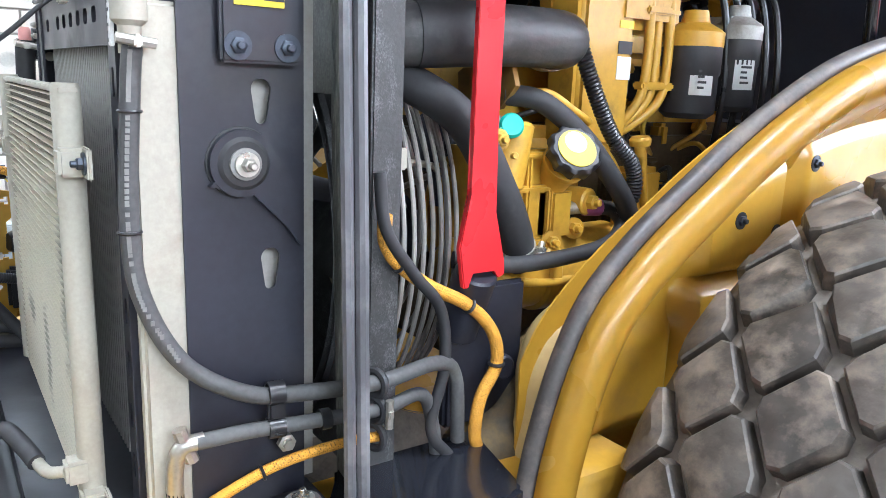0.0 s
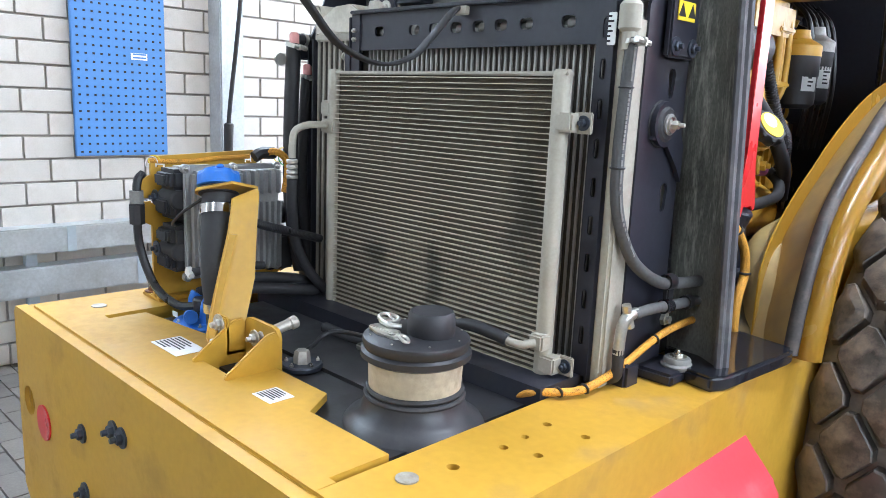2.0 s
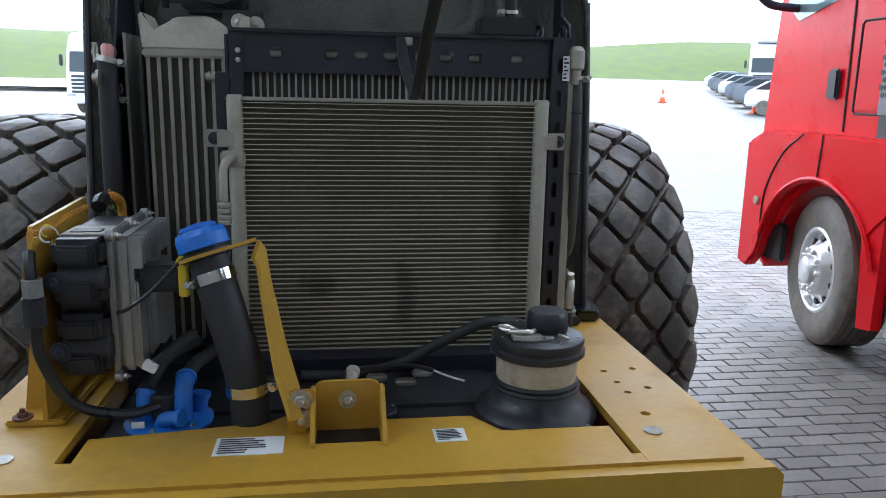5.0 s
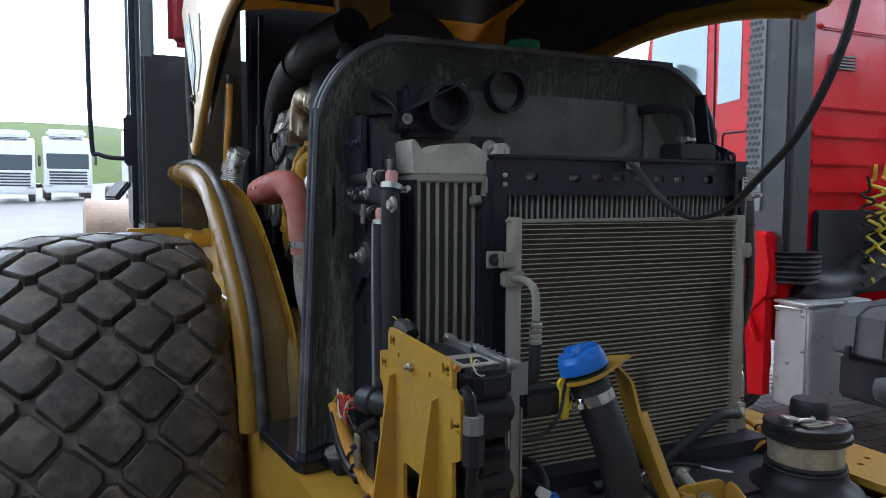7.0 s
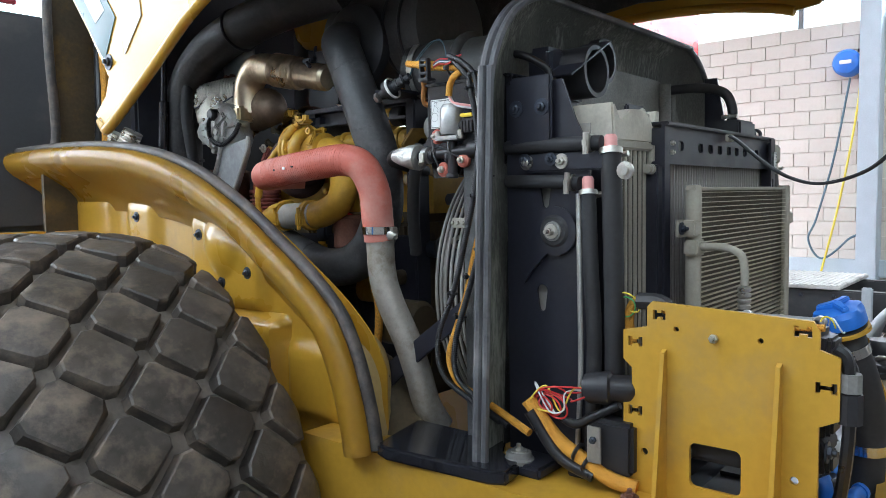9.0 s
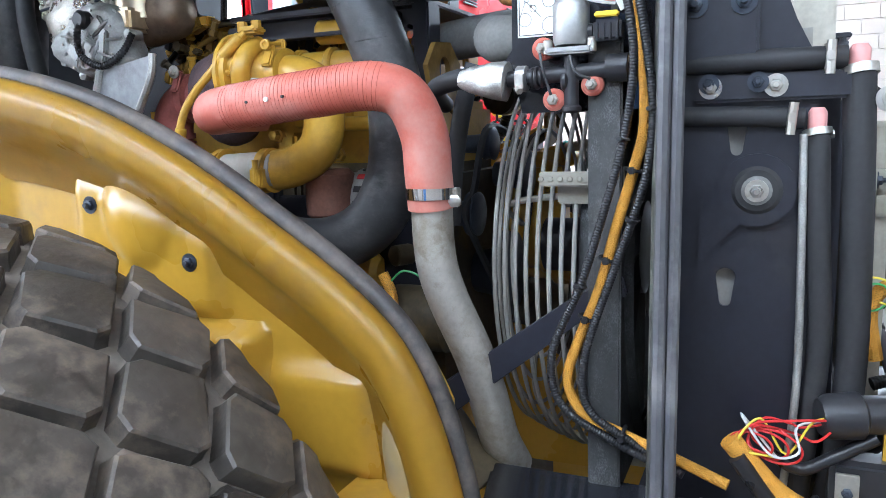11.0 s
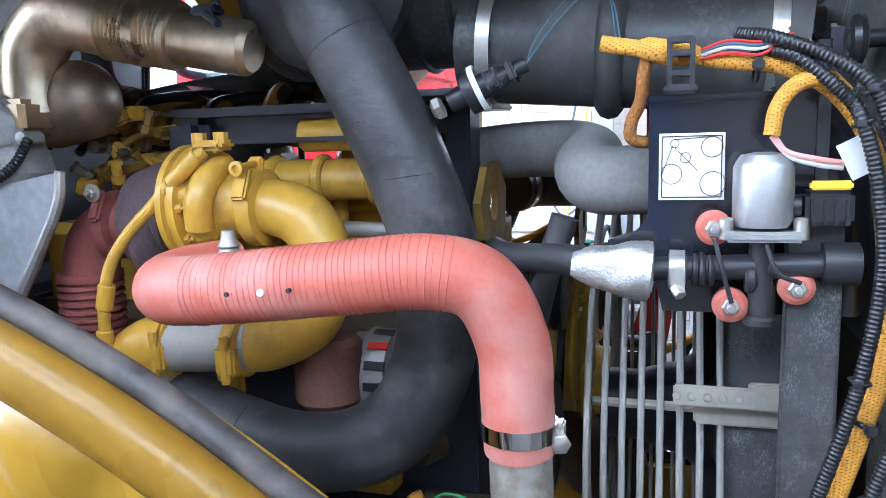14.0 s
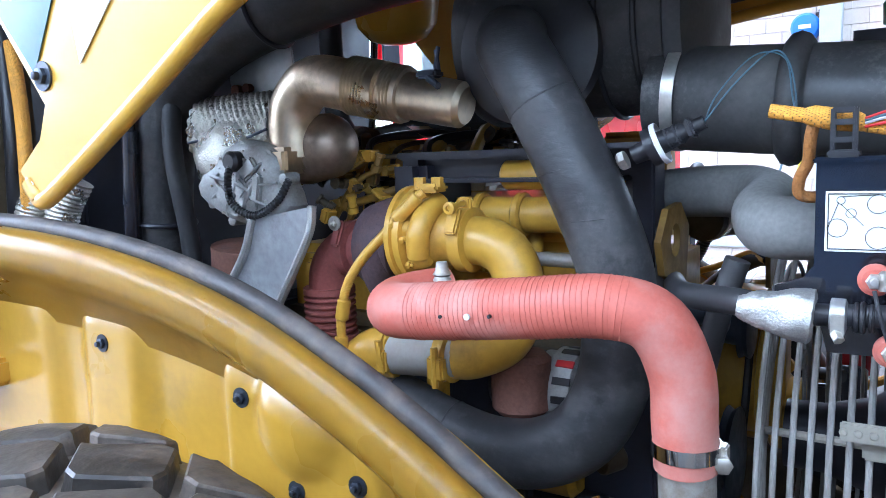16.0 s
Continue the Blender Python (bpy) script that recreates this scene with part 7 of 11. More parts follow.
def turbo_side():
    th = thing("turbocharger", (-0.42, 1.2, 1.45), "turbocharger with yellow compressor, elbows and rusty turbine housing", "turbocharger")
    bm = B()
    lathe(bm, (-0.45, 1.168, 1.793), (0, -1, 0), [(0, 0.070), (0.003, 0.083), (0.012, 0.083), (0.014, 0.077), (0.018, 0.077), (0.020, 0.082), (0.030, 0.082), (0.033, 0.066), (0.05, 0.060), (0.065, 0.052), (0.09, 0.048), (0.115, 0.046)], 40)
    cp = part("compressor_housing", bm, ENGYEL, th, "yellow compressor housing")
    for k in range(10):
        a = k * 0.628
        bolt(cp, V(-0.45, 1.138, 1.793) + V(math.cos(a), 0, math.sin(a)) * 0.073, (0, -1, 0), 0.006, 0.007, ENGYEL, False)
    for a in (30, 100, 165, 220, 290):
        bm = B()
        d_ = V(math.cos(radians(a)), 0, math.sin(radians(a)))
        lathe(bm, V(-0.45, 1.14, 1.793) + d_ * 0.056, (0, -1, 0), [(0, 0.017), (0.030, 0.015), (0.038, 0.009)], 14)
        part("casting_boss", bm, ENGYEL, cp)
    bm = B()
    tube(bm, [(-0.508, 1.115, 1.765), (-0.514, 1.11, 1.80), (-0.495, 1.105, 1.832), (-0.46, 1.10, 1.848)], 0.019, 14)
    part("scroll", bm, ENGYEL, cp, "", 60)
    bm = B()
    lathe(bm, (-0.45, 1.068, 1.787), (0, -1, 0), [(0, 0.046), (0.003, 0.053), (0.024, 0.053), (0.027, 0.046)], 32)
    box(bm, (-0.497, 1.055, 1.822), (0.010, 0.022, 0.046), 0.003, rot=(0, 28, 0))
    box(bm, (-0.455, 1.055, 1.842), (0.010, 0.022, 0.030), 0.003)
    bc = part("band_clamp", bm, ENGYEL, th)
    bm = B()
    cyl(bm, (-0.505, 1.055, 1.843), (-0.44, 1.055, 1.850), 0.005, 10)
    lathe(bm, (-0.500, 1.055, 1.843), (-1, 0, 0), [(0, 0.010), (0.008, 0.010), (0.009, 0.005), (0.004, 0.004)], 16)
    part("clamp_bolt", bm, ENGYEL, bc)
    bm = B()
    tube(bm, [(-0.45, 1.05, 1.787), (-0.45, 1.015, 1.783), (-0.452, 0.982, 1.765), (-0.456, 0.963, 1.725), (-0.46, 0.965, 1.67), (-0.468, 0.985, 1.630), (-0.48, 1.03, 1.607), (-0.485, 1.07, 1.602)], 0.040, 20, 8)
    part("upper_elbow", bm, ENGYEL, th, "yellow cast elbow", 60)
    bm = B()
    cyl(bm, (-0.487, 1.055, 1.603), (-0.497, 1.195, 1.597), 0.038, 24, 0.003)
    part("sleeve", bm, DUSTALU, th, "dull metal sleeve")
    for y in (1.075, 1.185):
        bm = B()
        lathe(bm, (-0.488, y - 0.012, 1.602), (0, 1, -0.03), [(0, 0.040), (0.003, 0.045), (0.010, 0.042), (0.014, 0.042), (0.021, 0.045), (0.024, 0.040)], 28)
        jc = part("joint_clamp", bm, ENGYEL, th)
        bm = B()
        box(bm, (-0.528, y, 1.59), (0.02, 0.03, 0.04), 0.004)
        cyl(bm, (-0.535, y, 1.56), (-0.535, y, 1.625), 0.006, 8)
        part("clamp_bolt", bm, ENGYEL, jc)
    bm = B()
    tube(bm, [(-0.497, 1.18, 1.598), (-0.50, 1.215, 1.592), (-0.502, 1.245, 1.568), (-0.50, 1.248, 1.535), (-0.49, 1.222, 1.514), (-0.487, 1.195, 1.505)], 0.044, 20, 8)
    box(bm, (-0.505, 1.288, 1.555), (0.05, 0.022, 0.10), 0.006, rot=(18, 0, 0))
    cyl(bm, (-0.535, 1.30, 1.585), (-0.50, 1.30, 1.585), 0.008, 8)
    part("lower_elbow", bm, ENGYEL, th, "yellow cast elbow", 60)
    # turbine and exhaust bellows
    bm = B()
    lathe(bm, (-0.40, 1.29, 1.765), (0, -1, 0), [(0, 0.055), (0.01, 0.075), (0.05, 0.088), (0.085, 0.08), (0.10, 0.05)], 32)
    torus(bm, (-0.39, 1.235, 1.75), (0, 1, 0), 0.065, 0.035, 36, 12)
    part("turbine_housing", bm, TURBINE, th, "dark rusty turbine housing")
    bm = B()
    tube(bm, [(-0.40, 1.30, 1.755), (-0.405, 1.345, 1.755), (-0.41, 1.38, 1.72), (-0.41, 1.39, 1.66)], 0.042, 18)
    xe = part("exhaust_elbow", bm, REDIRON, th, "rust-red exhaust elbow", 60)
    bm = B()
    lathe(bm, (-0.405, 1.318, 1.757), (0, 1, 0), [(0, 0.046), (0.002, 0.053), (0.020, 0.053), (0.022, 0.046)], 28)
    box(bm, (-0.452, 1.328, 1.79), (0.012, 0.02, 0.05), 0.004, rot=(0, 25, 0))
    xc = part("elbow_clamp", bm, REDIRON, xe)
    bolt(xc, (-0.458, 1.328, 1.81), (-1, 0, 0), 0.008, 0.008, STEELPIPE)
    bm = B()
    prof = [(0, 0.05), (0.012, 0.05)]
    for k in range(6):
        prof += [(0.013 + k * 0.0125, 0.042), (0.016 + k * 0.0125, 0.042), (0.018 + k * 0.0125, 0.050), (0.0225 + k * 0.0125, 0.050)]
    prof += [(0.09, 0.043), (0.092, 0.052), (0.115, 0.054), (0.118, 0.04), (0.2, 0.04)]
    lathe(bm, (-0.41, 1.392, 1.682), (0, 0, -1), prof, 28)
    part("exhaust_bellows", bm, REDIRON, th, "rust-red bellows")
    # oil pipe that runs down in front
    bm = B()
    tube(bm, [(-0.50, 1.105, 1.868), (-0.515, 1.13, 1.846), (-0.522, 1.17, 1.802), (-0.53, 1.212, 1.76), (-0.535, 1.243, 1.715), (-0.537, 1.258, 1.66), (-0.535, 1.262, 1.60)], 0.0085, 12, 8, (0.0005, 0.003))
    op = part("oil_pipe", bm, ENGYEL, th, "yellow overpainted braided oil pipe")
    for p_, q_ in (((-0.505, 1.112, 1.862), (-0.519, 1.150, 1.824)), ((-0.536, 1.25, 1.69), (-0.537, 1.258, 1.655)), ((-0.535, 1.262, 1.625), (-0.535, 1.264, 1.59))):
        bm = B()
        cyl(bm, p_, q_, 0.0118, 12, 0.002)
        part("pipe_ferrule", bm, ENGYEL, op)
    bm = B()
    box(bm, (-0.485, 1.10, 1.874), (0.04, 0.045, 0.014), 0.005)
    part("pipe_flange", bm, ENGYEL, op)
    for y_ in (1.085, 1.118):
        bm = B()
        cyl(bm, (-0.49, y_, 1.875), (-0.49, y_, 1.891), 0.010, 6)
        part("flange_bolt", bm, ENGYEL, op)
    bm = B()
    box(bm, (-0.53, 1.268, 1.585), (0.034, 0.05, 0.024), 0.005)
    part("lower_flange", bm, ENGYEL, op)
    bm = B()
    lathe(bm, (-0.592, 1.018, 1.715), (0, 0, 1), [(0, 0.010), (0.02, 0.010), (0.022, 0.014), (0.028, 0.011), (0.031, 0.014), (0.037, 0.011), (0.040, 0.014), (0.046, 0.010), (0.058, 0.008)], 14)
    part("stud", bm, STEELPIPE, th)
    bm = B()
    cyl(bm, (-0.42, 0.98, 1.50), (-0.42, 0.98, 1.60), 0.05, 18, 0.01)
    cyl(bm, (-0.41, 0.98, 1.42), (-0.41, 0.98, 1.5), 0.035, 18, 0.01)
    part("drain_housing", bm, RUST, th)
    return th


turbo_side()


def red_hose():
    th = thing("charge_air_hose", (-0.625, 0.655, 1.5), "dusty red ribbed silicone charge-air hose clamped to a steel pipe", "hose")
    pts = [(-0.622, 0.663, 1.546), (-0.628, 0.664, 1.60), (-0.634, 0.667, 1.665), (-0.648, 0.692, 1.724), (-0.662, 0.745, 1.742), (-0.672, 0.84, 1.735), (-0.677, 0.95, 1.724), (-0.672, 1.03, 1.716), (-0.645, 1.069, 1.712), (-0.610, 1.080, 1.714), (-0.572, 1.070, 1.716), (-0.535, 1.045, 1.717)]
    bm = B()
    tube(bm, pts, 0.0385, 28, 10)
    h = part("hose_body", bm, REDHOSE, th, "red silicone hose", 60)
    line = curve_pts(pts, 16)
    cum, acc = [0.0], 0.0
    for a, b in zip(line, line[1:]):
        acc += (b - a).length
        cum.append(acc)
    rr_ = random.Random(3)
    for k in range(42):
        s = 0.225 + k * 0.0068 + rr_.uniform(-0.0012, 0.0012)
        i = max(j for j in range(len(cum)) if cum[j] <= s)
        d = line[i + 1] - line[i]
        bm = B()
        torus(bm, line[i].lerp(line[i + 1], (s - cum[i]) / d.length), d, 0.0381, rr_.uniform(0.0007, 0.0013), 36, 6)
        part("rib", bm, REDHOSE, h)
    bm = B()
    d = V(0.006, 0, 1).normalized()
    lathe(bm, V(-0.624, 0.663, 1.561), d, [(0, 0.0385), (0, 0.041), (0.018, 0.041), (0.018, 0.0385)], 32, cap=False)
    cb = part("band_clamp", bm, CHROME, th, "bright steel band clamp")
    bm = B()
    lathe(bm, (-0.618, 0.624, 1.558), (-1, -0.4, 0), [(-0.015, 0.008), (0.0, 0.008), (0.002, 0.011), (0.016, 0.011), (0.018, 0.007)], 6)
    box(bm, (-0.617, 0.622, 1.563), (0.02, 0.012, 0.03), 0.002)
    part("clamp_screw", bm, ZINC, cb)
    bm = B()
    tube(bm, [(-0.622, 0.663, 1.57), (-0.620, 0.660, 1.47), (-0.612, 0.645, 1.40), (-0.590, 0.610, 1.30), (-0.575, 0.590, 1.22), (-0.56, 0.575, 1.14), (-0.53, 0.56, 1.08)], 0.034, 24, 8)
    part("steel_pipe", bm, STEELPIPE, th, "dull steel pipe")
    for q in ((-0.7178, 0.906, 1.727), (-0.7175, 0.875, 1.730), (-0.7178, 0.945, 1.724)):
        bm = B()
        cyl(bm, (q[0] + 0.006, q[1], q[2]), (q[0] + 0.0005, q[1], q[2]), 0.004 if q[1] == 0.906 else 0.0024, 10)
        part("mark", bm, WHITE if q[1] == 0.906 else INK, th)
    return th


red_hose()


def intake():
    th = thing("air_cleaner", (-0.25, 0.9, 1.93), "large black air cleaner with thick intake hose and steel bands", "air cleaner")
    bm = B()
    lathe(bm, (-0.25, 1.12, 2.12), (0, -1, 0), [(0, 0.09), (0.01, 0.14), (0.03, 0.15), (0.06, 0.15), (0.065, 0.142), (0.36, 0.142), (0.365, 0.15), (0.39, 0.15), (0.41, 0.10)], 44)
    part("canister", bm, DUSTPLASTIC, th)
    bm = B()
    lathe(bm, (-0.375, 0.965, 2.085), (-1, 0, 0), [(0, 0.118), (0.03, 0.118), (0.034, 0.112), (0.04, 0.09), (0.045, 0.0)], 40)
    part("outlet_disc", bm, PLASTIC, th)
    for y in (0.80, 0.86):
        bm = B()
        torus(bm, (-0.25, y, 2.12), (0, 1, 0), 0.144, 0.005, 48)
        part("canister_rib", bm, PLASTIC, th)
    bm = B()
    tube(bm, [(-0.40, 0.98, 2.10), (-0.455, 0.965, 2.085), (-0.475, 0.92, 2.02), (-0.482, 0.875, 1.94), (-0.487, 0.83, 1.85), (-0.48, 0.80, 1.76), (-0.468, 0.797, 1.68), (-0.47, 0.806, 1.59), (-0.478, 0.843, 1.512), (-0.484, 0.91, 1.466), (-0.486, 1.0, 1.453), (-0.486, 1.09, 1.470), (-0.486, 1.17, 1.497), (-0.487, 1.215, 1.513)], 0.054, 24, 8)
    ih = part("intake_hose", bm, WRAPHOSE, th, "thick matt black rubber hose", 60)
    rw = random.Random(9)
    for c_, d_ in (((-0.478, 0.905, 1.995), (0, 0.48, 0.88)), ((-0.484, 0.855, 1.90), (0, 0.4, 0.9)), ((-0.486, 0.822, 1.83), (0, 0.3, 0.95)), ((-0.479, 0.800, 1.755), (0.1, 0.1, 1)), ((-0.486, 1.08, 1.468), (0, 1, 0.2))):
        bm = B()
        torus(bm, c_, V(*d_) + V(0, rw.uniform(-0.2, 0.2), rw.uniform(-0.2, 0.2)), 0.0535, 0.0014, 40, 6)
        part("wrap_edge", bm, WRAPHOSE, ih)
    bm = B()
    lathe(bm, (-0.487, 1.193, 1.505), (0, 1, 0.35), [(0, 0.054), (0, 0.057), (0.02, 0.057), (0.02, 0.054)], 32, cap=False)
    part("band", bm, STEELPIPE, th)
    bm = B()
    tube(bm, [(-0.33, 0.78, 1.998), (-0.335, 0.70, 1.992), (-0.345, 0.60, 1.984), (-0.36, 0.48, 1.974), (-0.375, 0.36, 1.962)], 0.076, 28, 8)
    torus(bm, (-0.347, 0.585, 1.983), (0, 1, 0.08), 0.074, 0.018, 40, 10)
    part("raw_air_pipe", bm, DUSTPLASTIC, th, "black raw-air pipe", 60)
    for y, z in ((0.745, 1.996), (0.40, 1.967)):
        bm = B()
        lathe(bm, (-0.338 - (0.03 if y < 0.5 else 0), y - 0.009, z), (0, 1, 0.08), [(0, 0.0765), (0, 0.079), (0.018, 0.079), (0.018, 0.0765)], 40, cap=False)
        part("band", bm, ZINC, th, "steel band")
    # restriction sensor with its white ring
    bm = B()
    lathe(bm, (-0.50, 0.765, 1.915), (0.1, -1, 0.45), [(0, 0.012), (0.02, 0.014), (0.022, 0.026), (0.034, 0.026), (0.036, 0.016), (0.07, 0.013), (0.075, 0.01), (0.1, 0.009)], 20)
    sn = part("sensor", bm, PLASTIC, th)
    bm = B()
    lathe(bm, (-0.496, 0.733, 1.929), (0.1, -1, 0.45), [(0, 0.0262), (0, 0.0285), (0.007, 0.0285), (0.007, 0.0262)], 28, cap=False)
    part("white_ring", bm, WHITE, sn)
    bm = B()
    for q_ in (0.040, 0.052, 0.064, 0.082):
        box(bm, V(-0.50, 0.765, 1.915) + V(0.1, -1, 0.45).normalized() * q_, (0.030, 0.009, 0.026), 0.003, rot=(-24, 0, 0))
    part("sensor_plug", bm, PLASTIC, sn)
    bm = B()
    lathe(bm, (-0.502, 0.785, 1.906), (0.1, -1, 0.45), [(0, 0.009), (0.004, 0.014), (0.012, 0.014), (0.014, 0.009)], 6)
    part("sensor_nut", bm, ZINC, sn)
    bm = B()
    tube(bm, [(-0.49, 0.675, 1.955), (-0.485, 0.66, 1.99), (-0.47, 0.62, 2.035), (-0.465, 0.585, 2.03), (-0.47, 0.575, 1.985), (-0.54, 0.565, 1.958), (-0.60, 0.578, 1.961)], 0.0011, 8)
    tube(bm, [(-0.49, 0.675, 1.955), (-0.487, 0.64, 2.0), (-0.472, 0.60, 2.038), (-0.467, 0.58, 2.025), (-0.472, 0.57, 1.98), (-0.54, 0.565, 1.958), (-0.60, 0.578, 1.961)], 0.0011, 8)
    part("sensor_wire", bm, WIRE_B, sn)
    return th


intake()


def exhaust():
    th = thing("exhaust_aftertreatment", (-0.4, 1.45, 1.6), "heat-tinted exhaust elbow with bellows above a cast valve and foil shields", "exhaust")
    bm = B()
    tube(bm, [(-0.42, 1.45, 1.93), (-0.42, 1.45, 1.995), (-0.42, 1.432, 2.04), (-0.42, 1.385, 2.068), (-0.42, 1.30, 2.053)], 0.047, 24, 10)
    part("elbow", bm, HOTPIPE, th, "bronze-tinted polished elbow", 60)
    prof = [(0, 0.041), (0.02, 0.041), (0.022, 0.048), (0.03, 0.048)]
    for k in range(7):
        prof += [(0.0325 + k * 0.0075, 0.0435), (0.0340 + k * 0.0075, 0.0435), (0.036 + k * 0.0075, 0.0475), (0.038 + k * 0.0075, 0.0475)]
    prof += [(0.086, 0.047), (0.100, 0.047), (0.102, 0.04)]
    for k in range(5):
        prof += [(0.107 + k * 0.0075, 0.042), (0.1085 + k * 0.0075, 0.042), (0.110 + k * 0.0075, 0.0455), (0.112 + k * 0.0075, 0.0455)]
    prof += [(0.150, 0.043), (0.152, 0.037), (0.24, 0.036), (0.27, 0.035), (0.28, 0.028)]
    bm = B()
    lathe(bm, (-0.42, 1.318, 2.058), (0.04, -1, -0.22), [(a_ * 0.90, b_ * 1.1) for a_, b_ in prof], 36)
    part("bellows_pipe", bm, HOTPIPE, th)
    bm = B()
    cyl(bm, (-0.41, 1.135, 2.05), (-0.408, 1.125, 2.105), 0.004, 8)
    cyl(bm, (-0.41, 1.122, 2.05), (-0.408, 1.130, 2.10), 0.0035, 8)
    box(bm, (-0.43, 1.13, 2.058), (0.03, 0.04, 0.014), 0.004)
    cyl(bm, (-0.45, 1.12, 2.05), (-0.46, 1.095, 2.035), 0.006, 8)
    part("clamp_bolt", bm, DARKBOLT, th)
    bm = B()
    lathe(bm, (-0.385, 1.46, 1.935), (0.1, -1, 0.25), [(-0.06, 0.03), (-0.03, 0.05), (0.0, 0.060), (0.07, 0.062), (0.085, 0.058), (0.10, 0.047), (0.112, 0.03), (0.116, 0.01)], 36)
    part("valve_body", bm, DARKHOT, th, "heat-darkened steel valve body")
    bm = B()
    box(bm, (-0.44, 1.44, 1.925), (0.09, 0.05, 0.05), 0.008)
    part("bracket_block", bm, HOTPIPE, th)
    # cast actuator cover
    c = V(-0.475, 1.522, 1.882)
    bm = B()
    n = 26
    rings = []
    rr = [1 + 0.12 * math.cos(3 * 2 * math.pi * i / n + 0.6) + 0.06 * math.cos(5 * 2 * math.pi * i / n) for i in range(n)]
    for h, k in ((0.04, 0.98), (0.02, 1.0), (0.0, 1.0), (-0.018, 0.9), (-0.024, 0.78)):
        rings.append([bm.verts.new(c + V(h, math.cos(2 * math.pi * i / n) * 0.116 * k * rr[i], math.sin(2 * math.pi * i / n) * 0.080 * k * rr[i])) for i in range(n)])
    for a, b in zip(rings, rings[1:]):
        for i in range(n):
            bm.faces.new((a[i], a[(i + 1) % n], b[(i + 1) % n], b[i]))
    bm.faces.new(rings[-1])
    bm.faces.new(rings[0])
    ac = part("actuator", bm, CASTALU, th, "cast aluminium actuator with ribs")
    for p, q in (((0.05, 0.03), (-0.05, -0.02)), ((0.03, -0.05), (-0.02, 0.05)), ((-0.055, 0.02), (0.0, -0.055))):
        bm = B()
        tube(bm, [c + V(-0.024, p[0], p[1]), c + V(-0.03, (p[0] + q[0]) / 2, (p[1] + q[1]) / 2), c + V(-0.024, q[0], q[1])], 0.006, 8)
        part("cast_rib", bm, CASTALU, ac)
    for k, (yy, zz, w, h, rt) in enumerate(((0.02, 0.025, 0.05, 0.03, 20), (-0.03, 0.03, 0.045, 0.028, -35), (0.035, -0.02, 0.04, 0.03, 40), (-0.02, -0.03, 0.06, 0.02, 15), (0.0, 0.0, 0.035, 0.05, -50), (-0.05, -0.005, 0.02, 0.05, 10))):
        bm = B()
        box(bm, c + V(-0.024, yy, zz), (0.014 + 0.004 * (k % 3), w, h), 0.004, rot=(rt, 0, 0))
        part("cast_field", bm, CASTALU, ac)
    for yy, zz, r_ in ((0.045, 0.01, 0.016), (-0.035, -0.005, 0.013), (0.01, -0.045, 0.012)):
        bm = B()
        torus(bm, c + V(-0.026, yy, zz), (1, 0, 0), r_, 0.004, 22, 8)
        part("cast_ring", bm, CASTALU, ac)
    for k in range(9):
        a = k * 0.698 + 0.2
        bm = B()
        tube(bm, [c + V(-0.022, 0.022 * math.cos(a), 0.018 * math.sin(a)), c + V(-0.030, 0.055 * math.cos(a + 0.15), 0.042 * math.sin(a + 0.15)), c + V(-0.018, 0.092 * math.cos(a + 0.1), 0.066 * math.sin(a + 0.1))], 0.0038, 6)
        part("cast_web", bm, CASTALU, ac)
        bm = B()
        lathe(bm, c + V(0.0, 0.104 * math.cos(a), 0.073 * math.sin(a)), (-1, 0, 0), [(-0.02, 0.011), (0.014, 0.010), (0.016, 0.006)], 12)
        part("screw_boss", bm, CASTALU, ac)
    for k in range(7):
        a = k * 0.9
        bolt(ac, c + V(-0.016, 0.075 * math.cos(a), 0.066 * math.sin(a)), (-1, 0, 0), 0.005, 0.006, ZINC, False)
    bm = B()
    tube(bm, [c + V(-0.03, 0.0, 0.045), c + V(-0.05, 0.0, 0.02), c + V(-0.05, -0.005, -0.03), c + V(-0.04, -0.05, -0.055), c + V(-0.03, -0.10, -0.03), c + V(-0.02, -0.125, 0.01)], 0.008, 10, 8, (0.0014, 0.006))
    part("actuator_cable", bm, CONDUIT, ac)
    bm = B()
    lathe(bm, c + V(-0.022, 0.0, 0.045), (-1, 0, 0), [(0, 0.02), (0.02, 0.02), (0.026, 0.014)], 16)
    part("cable_boot", bm, CONDUIT, ac)
    # sheet shields
    bm = B()
    pl = [(1.335, 1.845), (1.345, 1.795), (1.405, 1.70), (1.47, 1.60), (1.60, 1.575), (1.635, 1.61), (1.56, 1.69), (1.51, 1.755), (1.485, 1.82)]
    plate(bm, pl, [], (-0.505, 0, 0), (0, 1, 0), (0, 0, 1), 0.012)
    bmesh.ops.bevel(bm, geom=list(bm.edges), offset=0.004, segments=2, affect='EDGES')
    sh = part("heat_shield", bm, LEADLIGHT, th, "grey sheet heat shield")
    bm = B()
    box(bm, (-0.519, 1.535, 1.672), (0.002, 0.03, 0.085), 0.0005, rot=(-38, 0, 0))
    tg = part("tag", bm, WHITE, sh, "white printed tag")
    bm = B()
    tube(bm, [(-0.508, 1.335, 1.845), (-0.51, 1.345, 1.795), (-0.51, 1.405, 1.70), (-0.51, 1.47, 1.60)], 0.008, 8)
    tube(bm, [(-0.508, 1.485, 1.82), (-0.51, 1.51, 1.755), (-0.51, 1.56, 1.69), (-0.51, 1.635, 1.61)], 0.008, 8)
    part("shield_edge", bm, WOVENFOIL, sh, "woven wire border")
    bm = B()
